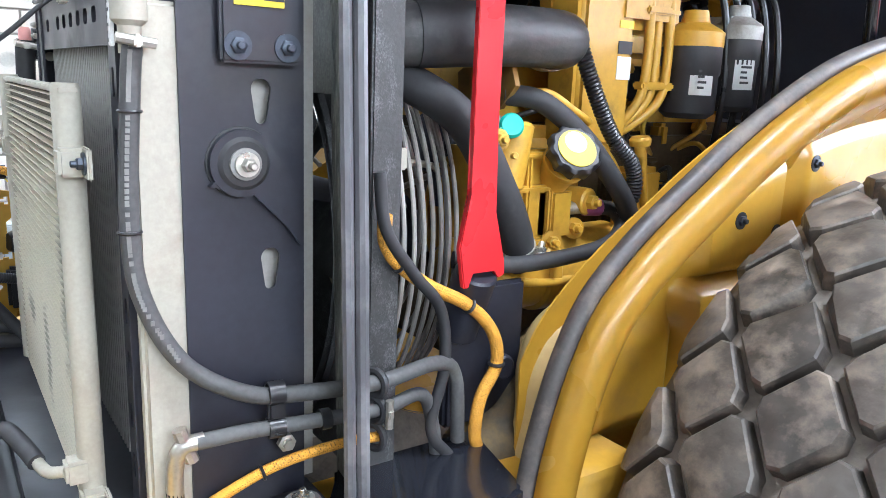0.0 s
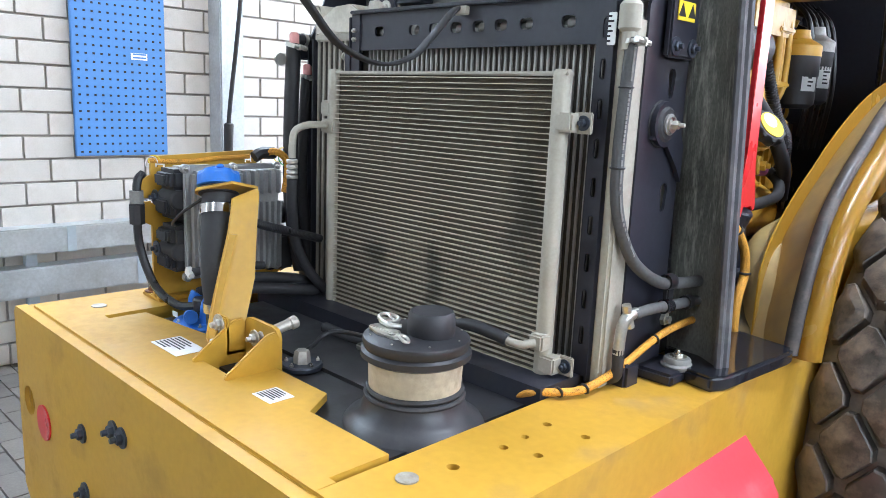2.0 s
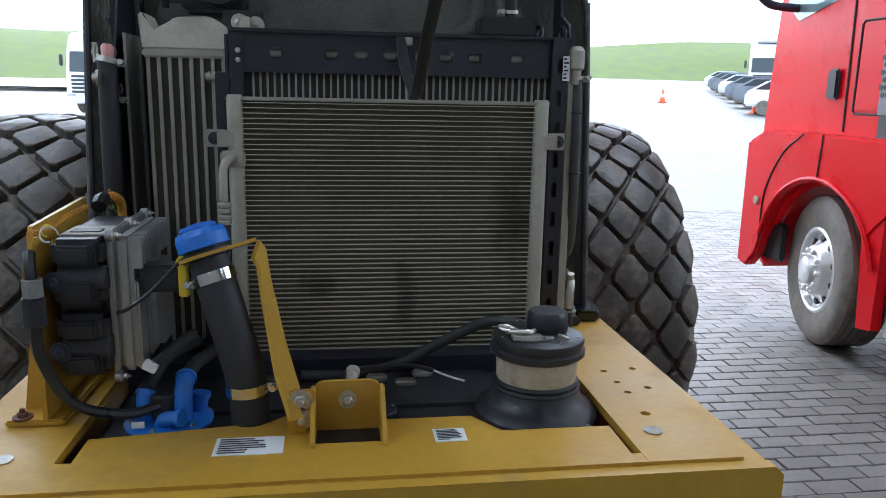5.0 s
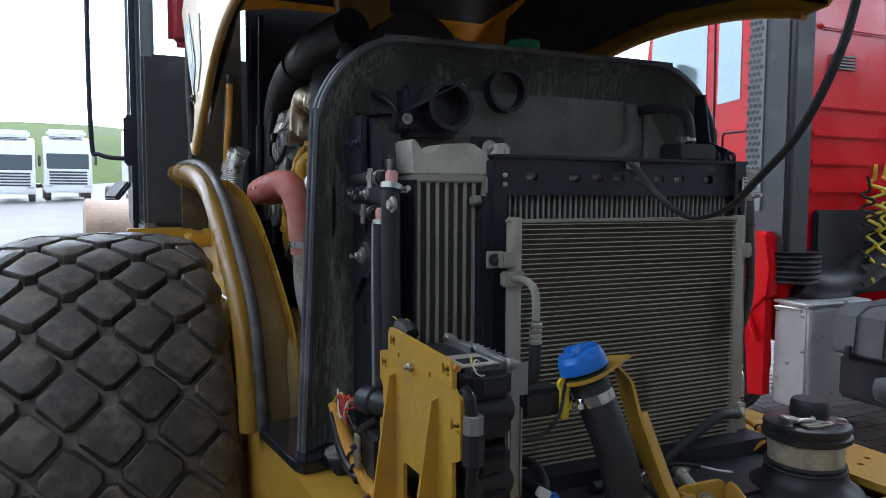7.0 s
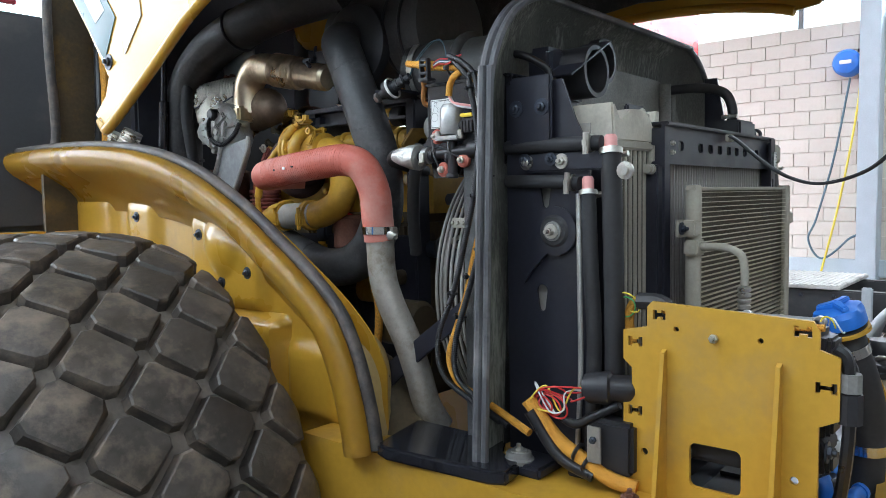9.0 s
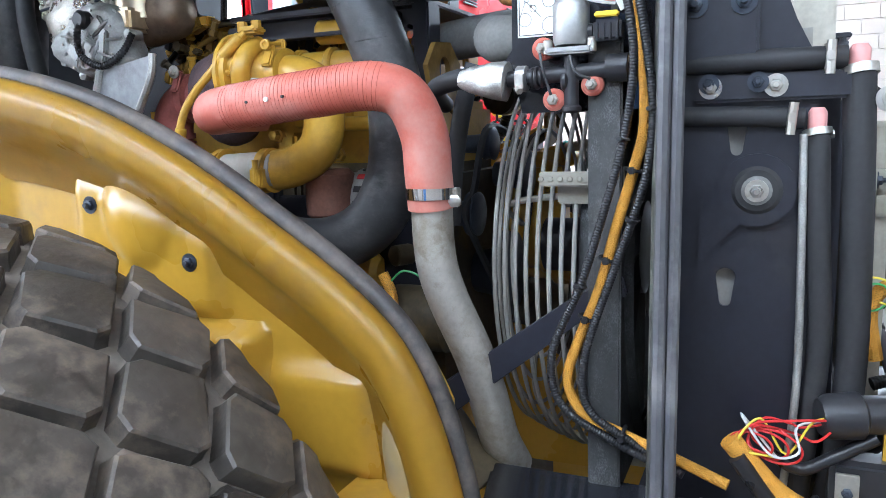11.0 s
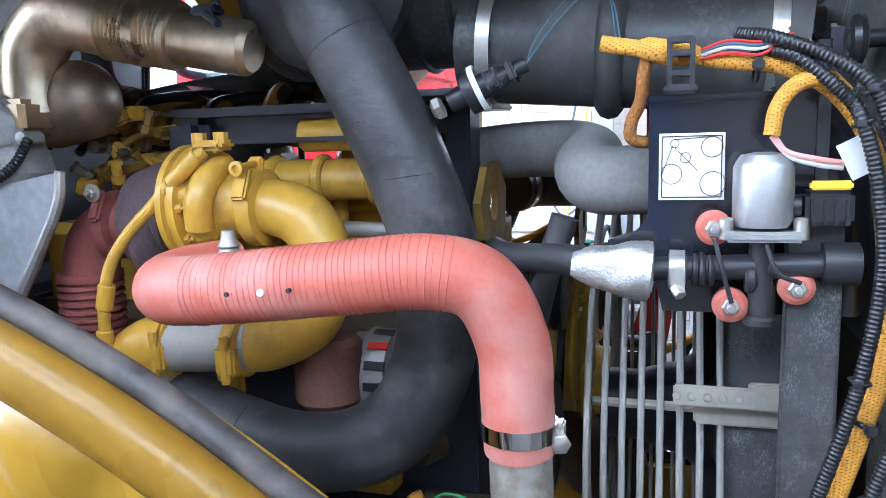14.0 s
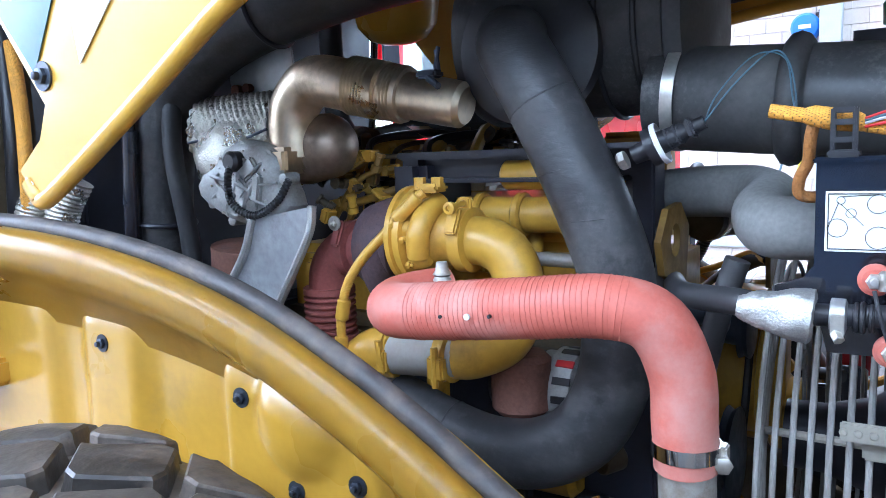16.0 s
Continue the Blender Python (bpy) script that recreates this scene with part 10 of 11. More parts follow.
def red_truck():
    th = thing("red_truck", (4.5, 2.0, 0), "glossy red truck tractor with dark side trim, parked in the hall", "truck")
    # cab side outline with wheel arch, extruded across
    arch = [(3.0 + 0.64 * math.cos(radians(a)), 0.50 + 0.66 * math.sin(radians(a))) for a in range(0, 181, 15)]
    out = [(TYB, 1.05), (TYB, 3.45), (TYB + 0.5, 3.75), (TYF - 0.5, 3.72), (TYF - 0.16, 3.3), (TYF - 0.10, 2.55), (TYF - 0.02, 1.55), (TYF, 1.2), (TYF - 0.02, 0.45), (TYF - 0.12, 0.38)] + [(3.66, 0.5)] + [p for p in arch if p[1] > 0.55 and p[0] > TYB + 0.05] + [(TYB, 0.9)]
    bm = B()
    plate(bm, out, [], (TX0, 0, 0), (0, 1, 0), (0, 0, 1), TX1 - TX0)
    bmesh.ops.bevel(bm, geom=[e for e in bm.edges if abs((e.verts[0].co - e.verts[1].co).x) < 0.01], offset=0.05, segments=3, affect='EDGES', clamp_overlap=True)
    part("cab", bm, TRUCKRED, th, "glossy red cab")
    # step-out below the waist: sill panel with its shoulder
    bm = B()
    pl = [(TYB + 0.03, 1.46), (TYF - 0.20, 1.46), (TYF + 0.03, 1.36), (TYF + 0.03, 0.40), (TYF - 0.10, 0.38), (TYF - 0.22, 0.5)] + [p for p in arch if 0.5 <= p[1] and p[0] > 2.42 and p[0] < 3.64] + [(2.42, 0.95), (2.30, 1.0), (2.28, 1.2)]
    plate(bm, pl, [], (TX0 - 0.10, 0, 0), (0, 1, 0), (0, 0, 1), 0.10)
    bmesh.ops.bevel(bm, geom=list(bm.edges), offset=0.02, segments=2, affect='EDGES', clamp_overlap=True)
    part("lower_panel", bm, TRUCKRED, th)
    bm = B()
    plate(bm, [(2.52, 0.98), (2.33, 0.98), (2.33, 0.30), (2.46, 0.28)], [], (TX0 - 0.09, 0, 0), (0, 1, 0), (0, 0, 1), 0.07)
    part("mud_panel", bm, TRUCKRED, th)
    # door, window
    bm = B()
    def strip(pts):
        tube(bm, [(TX0 - 0.003, *p) for p in pts], 0.008, 6, 1)
    strip([(2.93, 1.48), (2.95, 2.2), (2.97, 3.2)])
    strip([(2.44, 1.60), (2.44, 2.16), (2.46, 2.18), (2.84, 2.18), (2.86, 2.16), (2.86, 1.62), (2.84, 1.60), (2.44, 1.60)])
    part("door_gap", bm, INK, th)
    bm = B()
    box(bm, (TX0 - 0.004, 2.65, 1.89), (0.012, 0.38, 0.54), 0.004)
    part("side_hatch", bm, TRUCKRED, th)
    for z in (2.36, 2.52, 2.68, 2.84, 3.0):
        bm = B()
        box(bm, (TX0 - 0.004, 2.56, z), (0.024, 0.22, 0.035), 0.010)
        part("side_rib", bm, TRUCKRED, th)
    # wheel arch edge and the joint of the sill panels
    bm = B()
    tube(bm, [(TX0 - 0.106, y_, z_) for y_, z_ in arch if z_ > 0.55], 0.016, 8, 2)
    part("arch_edge", bm, TRUCKRED, th)
    bm = B()
    tube(bm, [(TX0 - 0.104, 3.0, 1.14), (TX0 - 0.104, 2.98, 1.46)], 0.006, 6, 1)
    tube(bm, [(TX0 - 0.104, 3.62, 0.62), (TX0 - 0.104, 3.60, 1.0), (TX0 - 0.104, 3.42, 1.30), (TX0 - 0.104, 3.2, 1.45)], 0.006, 6, 5)
    part("panel_gap", bm, INK, th)
    bm = B()
    cyl(bm, (TX0 - 0.098, 3.70, 0.92), (TX0 - 0.115, 3.70, 0.92), 0.035, 18, 0.004)
    part("marker_lamp", bm, FIBER, th, "pale round marker lamp")
    bm = B()
    plate(bm, [(3.04, 2.36), (3.55, 2.24), (3.70, 2.36), (3.66, 3.05), (3.55, 3.18), (3.04, 3.18)], [], (TX0 - 0.006, 0, 0), (0, 1, 0), (0, 0, 1), 0.01)
    w = part("side_window", bm, SKYGLASS, th)
    bm = B()
    plate(bm, [(2.70, 2.42), (2.92, 2.40), (2.92, 3.18), (2.70, 3.18)], [], (TX0 - 0.006, 0, 0), (0, 1, 0), (0, 0, 1), 0.01)
    part("side_window", bm, SKYGLASS, th)
    bm = B()
    box(bm, (TX0 - 0.018, 3.06, 1.79), (0.04, 0.11, 0.20), 0.015)
    part("door_handle", bm, BLACK, th)
    # air intake column behind the cab's edge with punched holes
    bm = B()
    box(bm, (TX0 + 0.1, TYB + 0.13, 2.4), (0.24, 0.40, 2.5), 0.04, seg=3)
    col = part("air_intake_column", bm, DARKGREY, th, "dark grey intake column with a punched grille")
    bm = B()
    box(bm, (TX0 - 0.025, TYB + 0.23, 2.55), (0.012, 0.14, 1.9), 0.003)
    part("grille_strip", bm, MIDGREY, col)
    bm = B()
    for i in range(34):
        for j in range(3):
            lathe(bm, (TX0 - 0.0335, TYB + 0.19 + j * 0.04 + (0.02 if i % 2 else 0), 1.72 + i * 0.045), (-1, 0, 0), [(0, 0.017), (0.003, 0.017)], 6)
    tagged(part("grille_perforation", bm, INK, col), kind="stuff")
    bm = B()
    tube(bm, [(TX0 + 0.14, TYB + 0.02, 1.32), (TX0 + 0.14, TYB + 0.02, 1.10)], 0.20, 24, 4, (0.02, 0.035))
    tube(bm, [(TX0 + 0.16, TYB - 0.02, 1.12), (TX0 + 0.30, TYB - 0.05, 1.06), (TX0 + 0.6, TYB - 0.05, 1.08), (TX0 + 0.9, TYB - 0.1, 1.25)], 0.13, 18, 6)
    part("bellows", bm, PLASTIC, col)
    # back wall: ribs, vents
    for z in (1.75, 1.95, 2.15, 2.35):
        bm = B()
        box(bm, ((TX0 + TX1) / 2 - 0.25, TYB - 0.012, z), (1.5, 0.03, 0.05), 0.012)
        part("pressed_rib", bm, TRUCKRED, th)
    for z in (1.55, 1.75, 1.95, 2.15, 2.35, 2.55, 2.9):
        bm = B()
        box(bm, (TX1 - 0.32, TYB - 0.012, z), (0.42, 0.03, 0.04), 0.012)
        part("pressed_rib", bm, TRUCKRED, th)
    bm = B()
    box(bm, ((TX0 + TX1) / 2 - 0.3, TYB - 0.012, 2.9), (1.3, 0.03, 0.04), 0.012)
    part("pressed_rib", bm, TRUCKRED, th)
    for x in (TX0 + 0.55, TX0 + 1.55):
        bm = B()
        for k in range(5):
            box(bm, (x, TYB - 0.016, 2.62 + k * 0.022), (0.26, 0.02, 0.012), 0.003)
        part("vent", bm, MIDGREY, th)
    bm = B()
    box(bm, ((TX0 + TX1) / 2 + 0.1, TYB - 0.02, 1.30), (2.1, 0.06, 0.62), 0.02)
    part("lower_bulkhead", bm, PLASTIC, th, "dark lower rear wall behind the hoses")
    # bumper step, mirror
    bm = B()
    box(bm, (TX0 + 0.02, TYF - 0.25, 0.62), (0.05, 0.35, 0.3), 0.02)
    part("step_recess", bm, INK, th)
    bm = B()
    box(bm, (TX0 - 0.32, TYF - 0.25, 2.62), (0.24, 0.10, 0.42), 0.05, seg=3)
    mr = part("mirror", bm, TRUCKRED, th)
    bm = B()
    tube(bm, [(TX0 - 0.3, TYF - 0.27, 2.42), (TX0 - 0.2, TYF - 0.28, 2.35), (TX0, TYF - 0.3, 2.33)], 0.03, 10)
    box(bm, (TX0 - 0.32, TYF - 0.31, 2.62), (0.2, 0.02, 0.36), 0.03)
    part("mirror_arm", bm, BLACK, mr)
    # wheels
    for side, x in ((-1, TX0 - 0.02), (1, TX1 + 0.02)):
        for y, steer in ((3.0, -13.0), (-0.25, 0.0)):
            wheel_tyre(th, x, y, 0.52, 0.32, side, POLALU, steer)
    # chassis, catwalk, tank, boxes
    for x in (4.1, 4.9):
        bm = B()
        box(bm, (x, 0.5, 0.78), (0.09, 4.4, 0.28), 0.01)
        rail = part("chassis_rail", bm, DARKGREY, th, "dark chassis rail with rows of bolts")
        if x < 4.5:
            for k in range(17):
                for z_ in (0.875, 0.69):
                    if (k * 7 + int(z_ * 40)) % 4:
                        bolt(rail, (x - 0.045, 1.55 - 0.11 * k, z_ - 0.02 * (k % 2)), (-1, 0, 0), 0.016, 0.010, DARKBOLT, False)
    bm = B()
    box(bm, (4.52, 1.38, 0.94), (1.00, 1.52, 0.03), 0.005)
    cw = part("catwalk", bm, CATWALK, th, "pale ribbed alloy catwalk")
    bm = B()
    for k in range(36):
        box(bm, (4.52, 0.64 + k * 0.042, 0.957), (0.98, 0.016, 0.006))
    tagged(part("catwalk_ribs", bm, CATWALK, cw), kind="stuff")
    # air dryer on the rail: pale canister over a cluster of valves
    bm = B()
    lathe(bm, (3.90, 1.36, 0.76), (0, 0, 1), [(0, 0.05), (0.0, 0.085), (0.14, 0.085), (0.175, 0.075), (0.195, 0.045), (0.20, 0.005)], 28)
    dr = part("air_dryer", bm, BOXPALE, th, "pale grey air dryer canister")
    bm = B()
    cyl(bm, (3.90, 1.36, 0.60), (3.90, 1.36, 0.755), 0.075, 20, 0.015)
    part("dryer_base", bm, DARKGREY, dr)
    rk = random.Random(91)
    for k in range(7):
        bm = B()
        y_, z_ = 1.49 + rk.uniform(-0.03, 0.05), 0.72 + 0.032 * k
        cyl(bm, (3.98, y_, z_), (3.83 - rk.uniform(0, 0.06), y_ - rk.uniform(0, 0.03), z_), 0.018 + rk.uniform(0, 0.010), 10, 0.004)
        part("air_fitting", bm, STEELPIPE if k % 2 else DARKGREY, dr)
    for k in range(3):
        bm = B()
        tube(bm, [(3.88, 1.44, 0.74 + 0.05 * k), (3.80, 1.36, 0.70 + 0.05 * k), (3.86, 1.22, 0.68 + 0.07 * k), (4.04, 1.12, 0.72 + 0.06 * k)], 0.010, 8, 5)
        part("air_line", bm, PLASTIC, dr)
    # mudguards of the rear wheels: curved shell with a rolled lip, on an upright stay
    for x0, x1, lip in ((TX0, TX0 + 0.66, TX0), (TX1 - 0.66, TX1, TX1)):
        arc = [math.radians(a) for a in range(-12, 193, 5)]
        out = [(-0.25 + 0.615 * math.cos(a), 0.50 + 0.615 * math.sin(a)) for a in arc] + [(-0.25 + 0.600 * math.cos(a), 0.50 + 0.600 * math.sin(a)) for a in reversed(arc)]
        bm = B()
        for xa in (x0, x1):
            for y_, z_ in out:
                bm.verts.new((xa, y_, z_))
        bm.verts.ensure_lookup_table()
        n = len(out)
        h = len(arc)
        for i in range(n):
            j = (i + 1) % n
            bm.faces.new((bm.verts[i], bm.verts[j], bm.verts[n + j], bm.verts[n + i]))
        for o in (0, n):
            for i in range(h - 1):
                bm.faces.new((bm.verts[o + i], bm.verts[o + i + 1], bm.verts[o + n - 2 - i], bm.verts[o + n - 1 - i]))
        bmesh.ops.recalc_face_normals(bm, faces=bm.faces)
        mg = part("mudguard", bm, BOXPALE, th, "pale grey plastic mudguard")
        bm = B()
        tube(bm, [(lip, -0.25 + 0.60 * math.cos(a), 0.50 + 0.60 * math.sin(a)) for a in arc], 0.028, 10, 1)
        part("rolled_lip", bm, BOXPALE, mg)
    bm = B()
    box(bm, (3.99, 0.44, 0.78), (0.03, 0.07, 0.36), 0.008)
    part("mudguard_stay", bm, BOXPALE, th)
    bm = B()
    box(bm, (TX0 + 0.29, 2.16, 0.62), (0.58, 0.27, 0.70), 0.035, seg=3)
    tk = part("side_tank", bm, POLALU, th, "polished alloy silencer box behind the cab")
    bm = B()
    box(bm, (TX0 - 0.012, 2.16, 0.61), (0.05, 0.285, 0.71), 0.022, seg=3)
    ec = part("end_cover", bm, POLALU, tk, "bright polished alloy cover")
    for y_, z_ in ((2.055, 0.66), (2.17, 0.56), (2.25, 0.44), (2.06, 0.90), (2.26, 0.92)):
        bolt(ec, (TX0 - 0.038, y_, z_), (-1, 0, 0), 0.012, 0.010, ZINC, False)
    bm = B()
    box(bm, (TX0 + 0.28, 2.16, 0.978), (0.64, 0.30, 0.022), 0.008)
    part("top_cover", bm, POLALU, tk)
    bm = B()
    tube(bm, [(TX0 - 0.045, 2.27, 0.925), (TX0 - 0.06, 2.26, 0.945), (TX0 - 0.06, 2.08, 0.945), (TX0 - 0.045, 2.07, 0.925)], 0.008, 8, 4)
    part("grab_bar", bm, ZINC, tk)
    # battery box: lid of broad pressed fields, latches, tool panel below
    bm = B()
    plate(bm, [(TX0 - 0.02, 0.70), (TX0 + 0.55, 0.70), (TX0 + 0.55, 1.0), (TX0 + 0.10, 1.0), (TX0 + 0.0, 0.95)], [], (0, 1.86, 0), (1, 0, 0), (0, 0, 1), 0.58)
    bmesh.ops.bevel(bm, geom=list(bm.edges), offset=0.015, segments=2, affect='EDGES')
    bx = part("battery_box", bm, BOXGREY, th, "grey plastic battery box with a ribbed lid")
    for k in range(3):
        bm = B()
        plate(bm, [(TX0 - 0.034, 0.72), (TX0 - 0.016, 0.72), (TX0 - 0.004, 0.945), (TX0 + 0.10, 0.998), (TX0 + 0.55, 0.998), (TX0 + 0.55, 1.014), (TX0 + 0.09, 1.014), (TX0 - 0.016, 0.955)], [], (0, 1.84 - 0.19 * k, 0), (1, 0, 0), (0, 0, 1), 0.15)
        part("lid_field", bm, BOXGREY, bx)
    for k in range(2):
        bm = B()
        box(bm, (TX0 - 0.035, 1.72 - 0.28 * k, 0.72), (0.03, 0.045, 0.09), 0.008)
        part("latch", bm, PLASTIC, bx)
    bm = B()
    box(bm, (TX0 + 0.24, 1.56, 0.55), (0.46, 0.52, 0.28), 0.02)
    part("lower_box", bm, PLASTIC, bx)
    bm = B()
    box(bm, (TX0 - 0.024, 1.36, 0.72), (0.004, 0.10, 0.03), 0.001)
    part("label_plate", bm, WHITE, bx)
    bm = B()
    lathe(bm, (TX0 + 0.12, 1.62, 0.52), (0, -1, 0), [(0, 0.03), (0.02, 0.09), (0.06, 0.13), (0.12, 0.14), (0.3, 0.14), (0.34, 0.10)], 28)
    part("air_vessel", bm, DARKGREY, th)
    bm = B()
    cyl(bm, (TX0 + 0.72, 0.62, 0.50), (TX0 + 0.72, 1.00, 0.50), 0.12, 24, 0.03)
    part("air_vessel", bm, DARKGREY, th)
    bm = B()
    tube(bm, [(TX0 + 0.05, 1.1, 0.45), (TX0 - 0.02, 1.2, 0.42), (TX0 - 0.06, 1.32, 0.45)], 0.05, 14)
    part("exhaust_tip", bm, STEELPIPE, th)
    # coupling hoses and rail behind the cab
    for k in range(10):
        bm = B()
        rk = random.Random(40 + k)
        x0, y0, z0, ph = 3.86 + 0.095 * k, TYB - 0.12 - rk.uniform(0, 0.10), 1.86 - rk.uniform(0, 0.12), rk.uniform(0, 6)
        turns, drop = (46, 0.70) if k != 1 else (40, 0.78)
        pts = [(x0 - 0.02 * k * 0.2, y0, z0 + 0.10)]
        for i in range(turns):
            a = i * 0.95 + ph
            q = i / turns
            r_ = (0.045 if k != 1 else 0.058) * (0.75 + 0.3 * math.sin(q * 5 + ph))
            pts.append((x0 + 0.03 * math.sin(q * 4 + ph) + r_ * math.cos(a), y0 + r_ * math.sin(a), z0 - drop * q))
        tube(bm, pts, 0.011 if k != 1 else 0.013, 6, 2)
        part("coiled_line", bm, CONDUIT if k not in (1, 2) else WIRE_Y, th)
    bm = B()
    tube(bm, [(4.9, TYB - 0.3, 1.05), (4.9, TYB - 0.3, 1.6), (4.95, TYB - 0.3, 1.72), (5.2, TYB - 0.3, 1.72), (5.25, TYB - 0.3, 1.6), (5.25, TYB - 0.3, 1.05)], 0.03, 10, 6)
    part("hose_rail", bm, DARKGREY, th)
    rnd = random.Random(7)
    for k in range(22):
        bm = B()
        box(bm, (4.2 + rnd.uniform(0, 0.9), TYB - rnd.uniform(0.06, 0.3), 1.1 + rnd.uniform(0, 0.35)), (rnd.uniform(0.05, 0.14), 0.12, rnd.uniform(0.08, 0.2)), 0.015)
        part("valve_unit", bm, DARKGREY if k % 3 else STEELPIPE, th)
    return th


red_truck()


# ---- along the walls ----
def pegboard():
    y0, y1, z0, z1 = 0.485, 1.035, 1.20, 2.9
    th = thing("pegboard", (WL, 0.9, z0), "blue perforated tool panel screwed to the brick wall", "pegboard")
    bm = B()
    box(bm, (WL + 0.03, (y0 + y1) / 2, (z0 + z1) / 2), (0.03, y1 - y0, z1 - z0), 0.004)
    pn = part("panel", bm, PEGBLUE, th)
    bm = B()
    ny, nz = 12, 36
    for i in range(ny):
        for j in range(nz):
            y, z = y0 + (i + 0.7) * (y1 - y0) / (ny + 0.4), z0 + (j + 0.5) * (z1 - z0) / nz
            f = [bm.verts.new((WL + 0.0462, y + a, z + b)) for a, b in ((-0.007, -0.006), (0.007, -0.006), (0.007, 0.006), (-0.007, 0.006))]
            bm.faces.new(f)
    tagged(part("holes", bm, INK, pn), kind="stuff")
    bm = B()
    box(bm, (WL + 0.048, 0.87, 1.79), (0.003, 0.10, 0.04), 0.001)
    lb = part("label", bm, WHITE, th)
    bars(lb, (WL + 0.0505, 0.915, 1.773), (0, -1, 0), (0, 0, 1), 0.09, 0.04, 2, PEGBLUE, seed=2)
    return th


pegboard()


def cable_ducts():
    th = thing("cable_duct", (WL, 0, 0.4), "galvanised steel cable duct in two tiers along the wall", "cable duct")
    for z, h in ((0.735, 0.15), (0.50, 0.17)):
        bm = B()
        box(bm, (WL + 0.07, -1.6, z), (0.14, 12, h), 0.008)
        part("duct", bm, GALV, th)
        for k in range(7):
            bm = B()
            box(bm, (WL + 0.143, -6 + k * 1.6 + (0.4 if z < 0.7 else 0), z), (0.004, 0.05, h), 0.001)
            part("duct_joint", bm, PALEBLUE, th)
    for k in range(6):
        bm = B()
        box(bm, (WL + 0.05, -6.1 + 2.1 * k, 0.40), (0.06, 0.06, 0.8), 0.004)
        part("bracket", bm, PALEBLUE, th)
    return th


cable_ducts()
bm = B()
box(bm, (WL + 0.08, 1.43, 2.49), (0.16, 0.17, 4.98), 0.01)
single("steel_column", bm, GALV, "pale galvanised steel column at the brick wall", "column", kind="structure")
bm = B()
tube(bm, [(WL + 0.5, 1.2, 1.15), (WL + 0.5, 1.21, 1.45), (WL + 0.5, 1.30, 2.2), (WL + 0.52, 1.4, 3.6)], 0.013, 10)
cyl(bm, (WL + 0.5, 1.2, 0.0), (WL + 0.5, 1.2, 1.15), 0.02, 12)
cyl(bm, (WL + 0.5, 1.2, 1.2), (WL + 0.5, 1.21, 1.42), 0.028, 12, 0.006)
single("air_line", bm, RUBBER, "black air line on a stand beside the column", "air line")

bm = B()
box(bm, (WR - 0.15, 1.35, 2.5), (0.3, 0.24, 5.0), 0.01)
single("steel_column", bm, PALEBLUE, "pale grey-blue steel column at the block wall", "column", kind="structure")
bm = B()
box(bm, (WR - 0.06, -1.5, 0.62), (0.12, 12, 0.22), 0.01)
single("cable_duct", bm, PALEBLUE, "pale blue cable duct along the block wall", "cable duct", kind="structure")


def hose_reel():
    c = V(WR - 0.22, 1.63, 3.29)
    th = thing("hose_reel", c, "round blue air hose reel hung on the wall with hanging lines", "hose reel")
    bm = B()
    lathe(bm, c + V(0.2, 0, 0), (-1, 0, 0), [(0, 0.13), (0.04, 0.17), (0.2, 0.17), (0.25, 0.14), (0.27, 0.08)], 32)
    part("drum_case", bm, BLUECAP, th)
    bm = B()
    box(bm, c + V(-0.075, 0, 0), (0.01, 0.14, 0.05), 0.004)
    part("badge", bm, WHITE, th)
    bm = B()
    box(bm, c + V(0.15, -0.2, 0.16), (0.12, 0.2, 0.1), 0.03)
    part("arm", bm, BLACK, th)
    bm = B()
    tube(bm, [c + V(-0.02, -0.05, -0.2), c + V(-0.02, 0.12, -1.2), c + V(-0.02, 0.32, -2.0), c + V(-0.02, 0.42, -2.3), c + V(-0.02, 0.25, -2.55), c + V(-0.02, -0.05, -2.3), c + V(-0.02, -0.25, -2.0), c + V(-0.02, -0.27, -0.6)], 0.014, 8)
    part("air_hose", bm, WIRE_B, th)
    bm = B()
    tube(bm, [c + V(-0.03, -0.18, 0.1), c + V(-0.03, -0.14, -0.6), c + V(-0.03, 0.05, -1.8), c + V(-0.03, 0.28, -2.85)], 0.014, 8)
    part("yellow_hose", bm, WIRE_Y, th)
    return th


hose_reel()


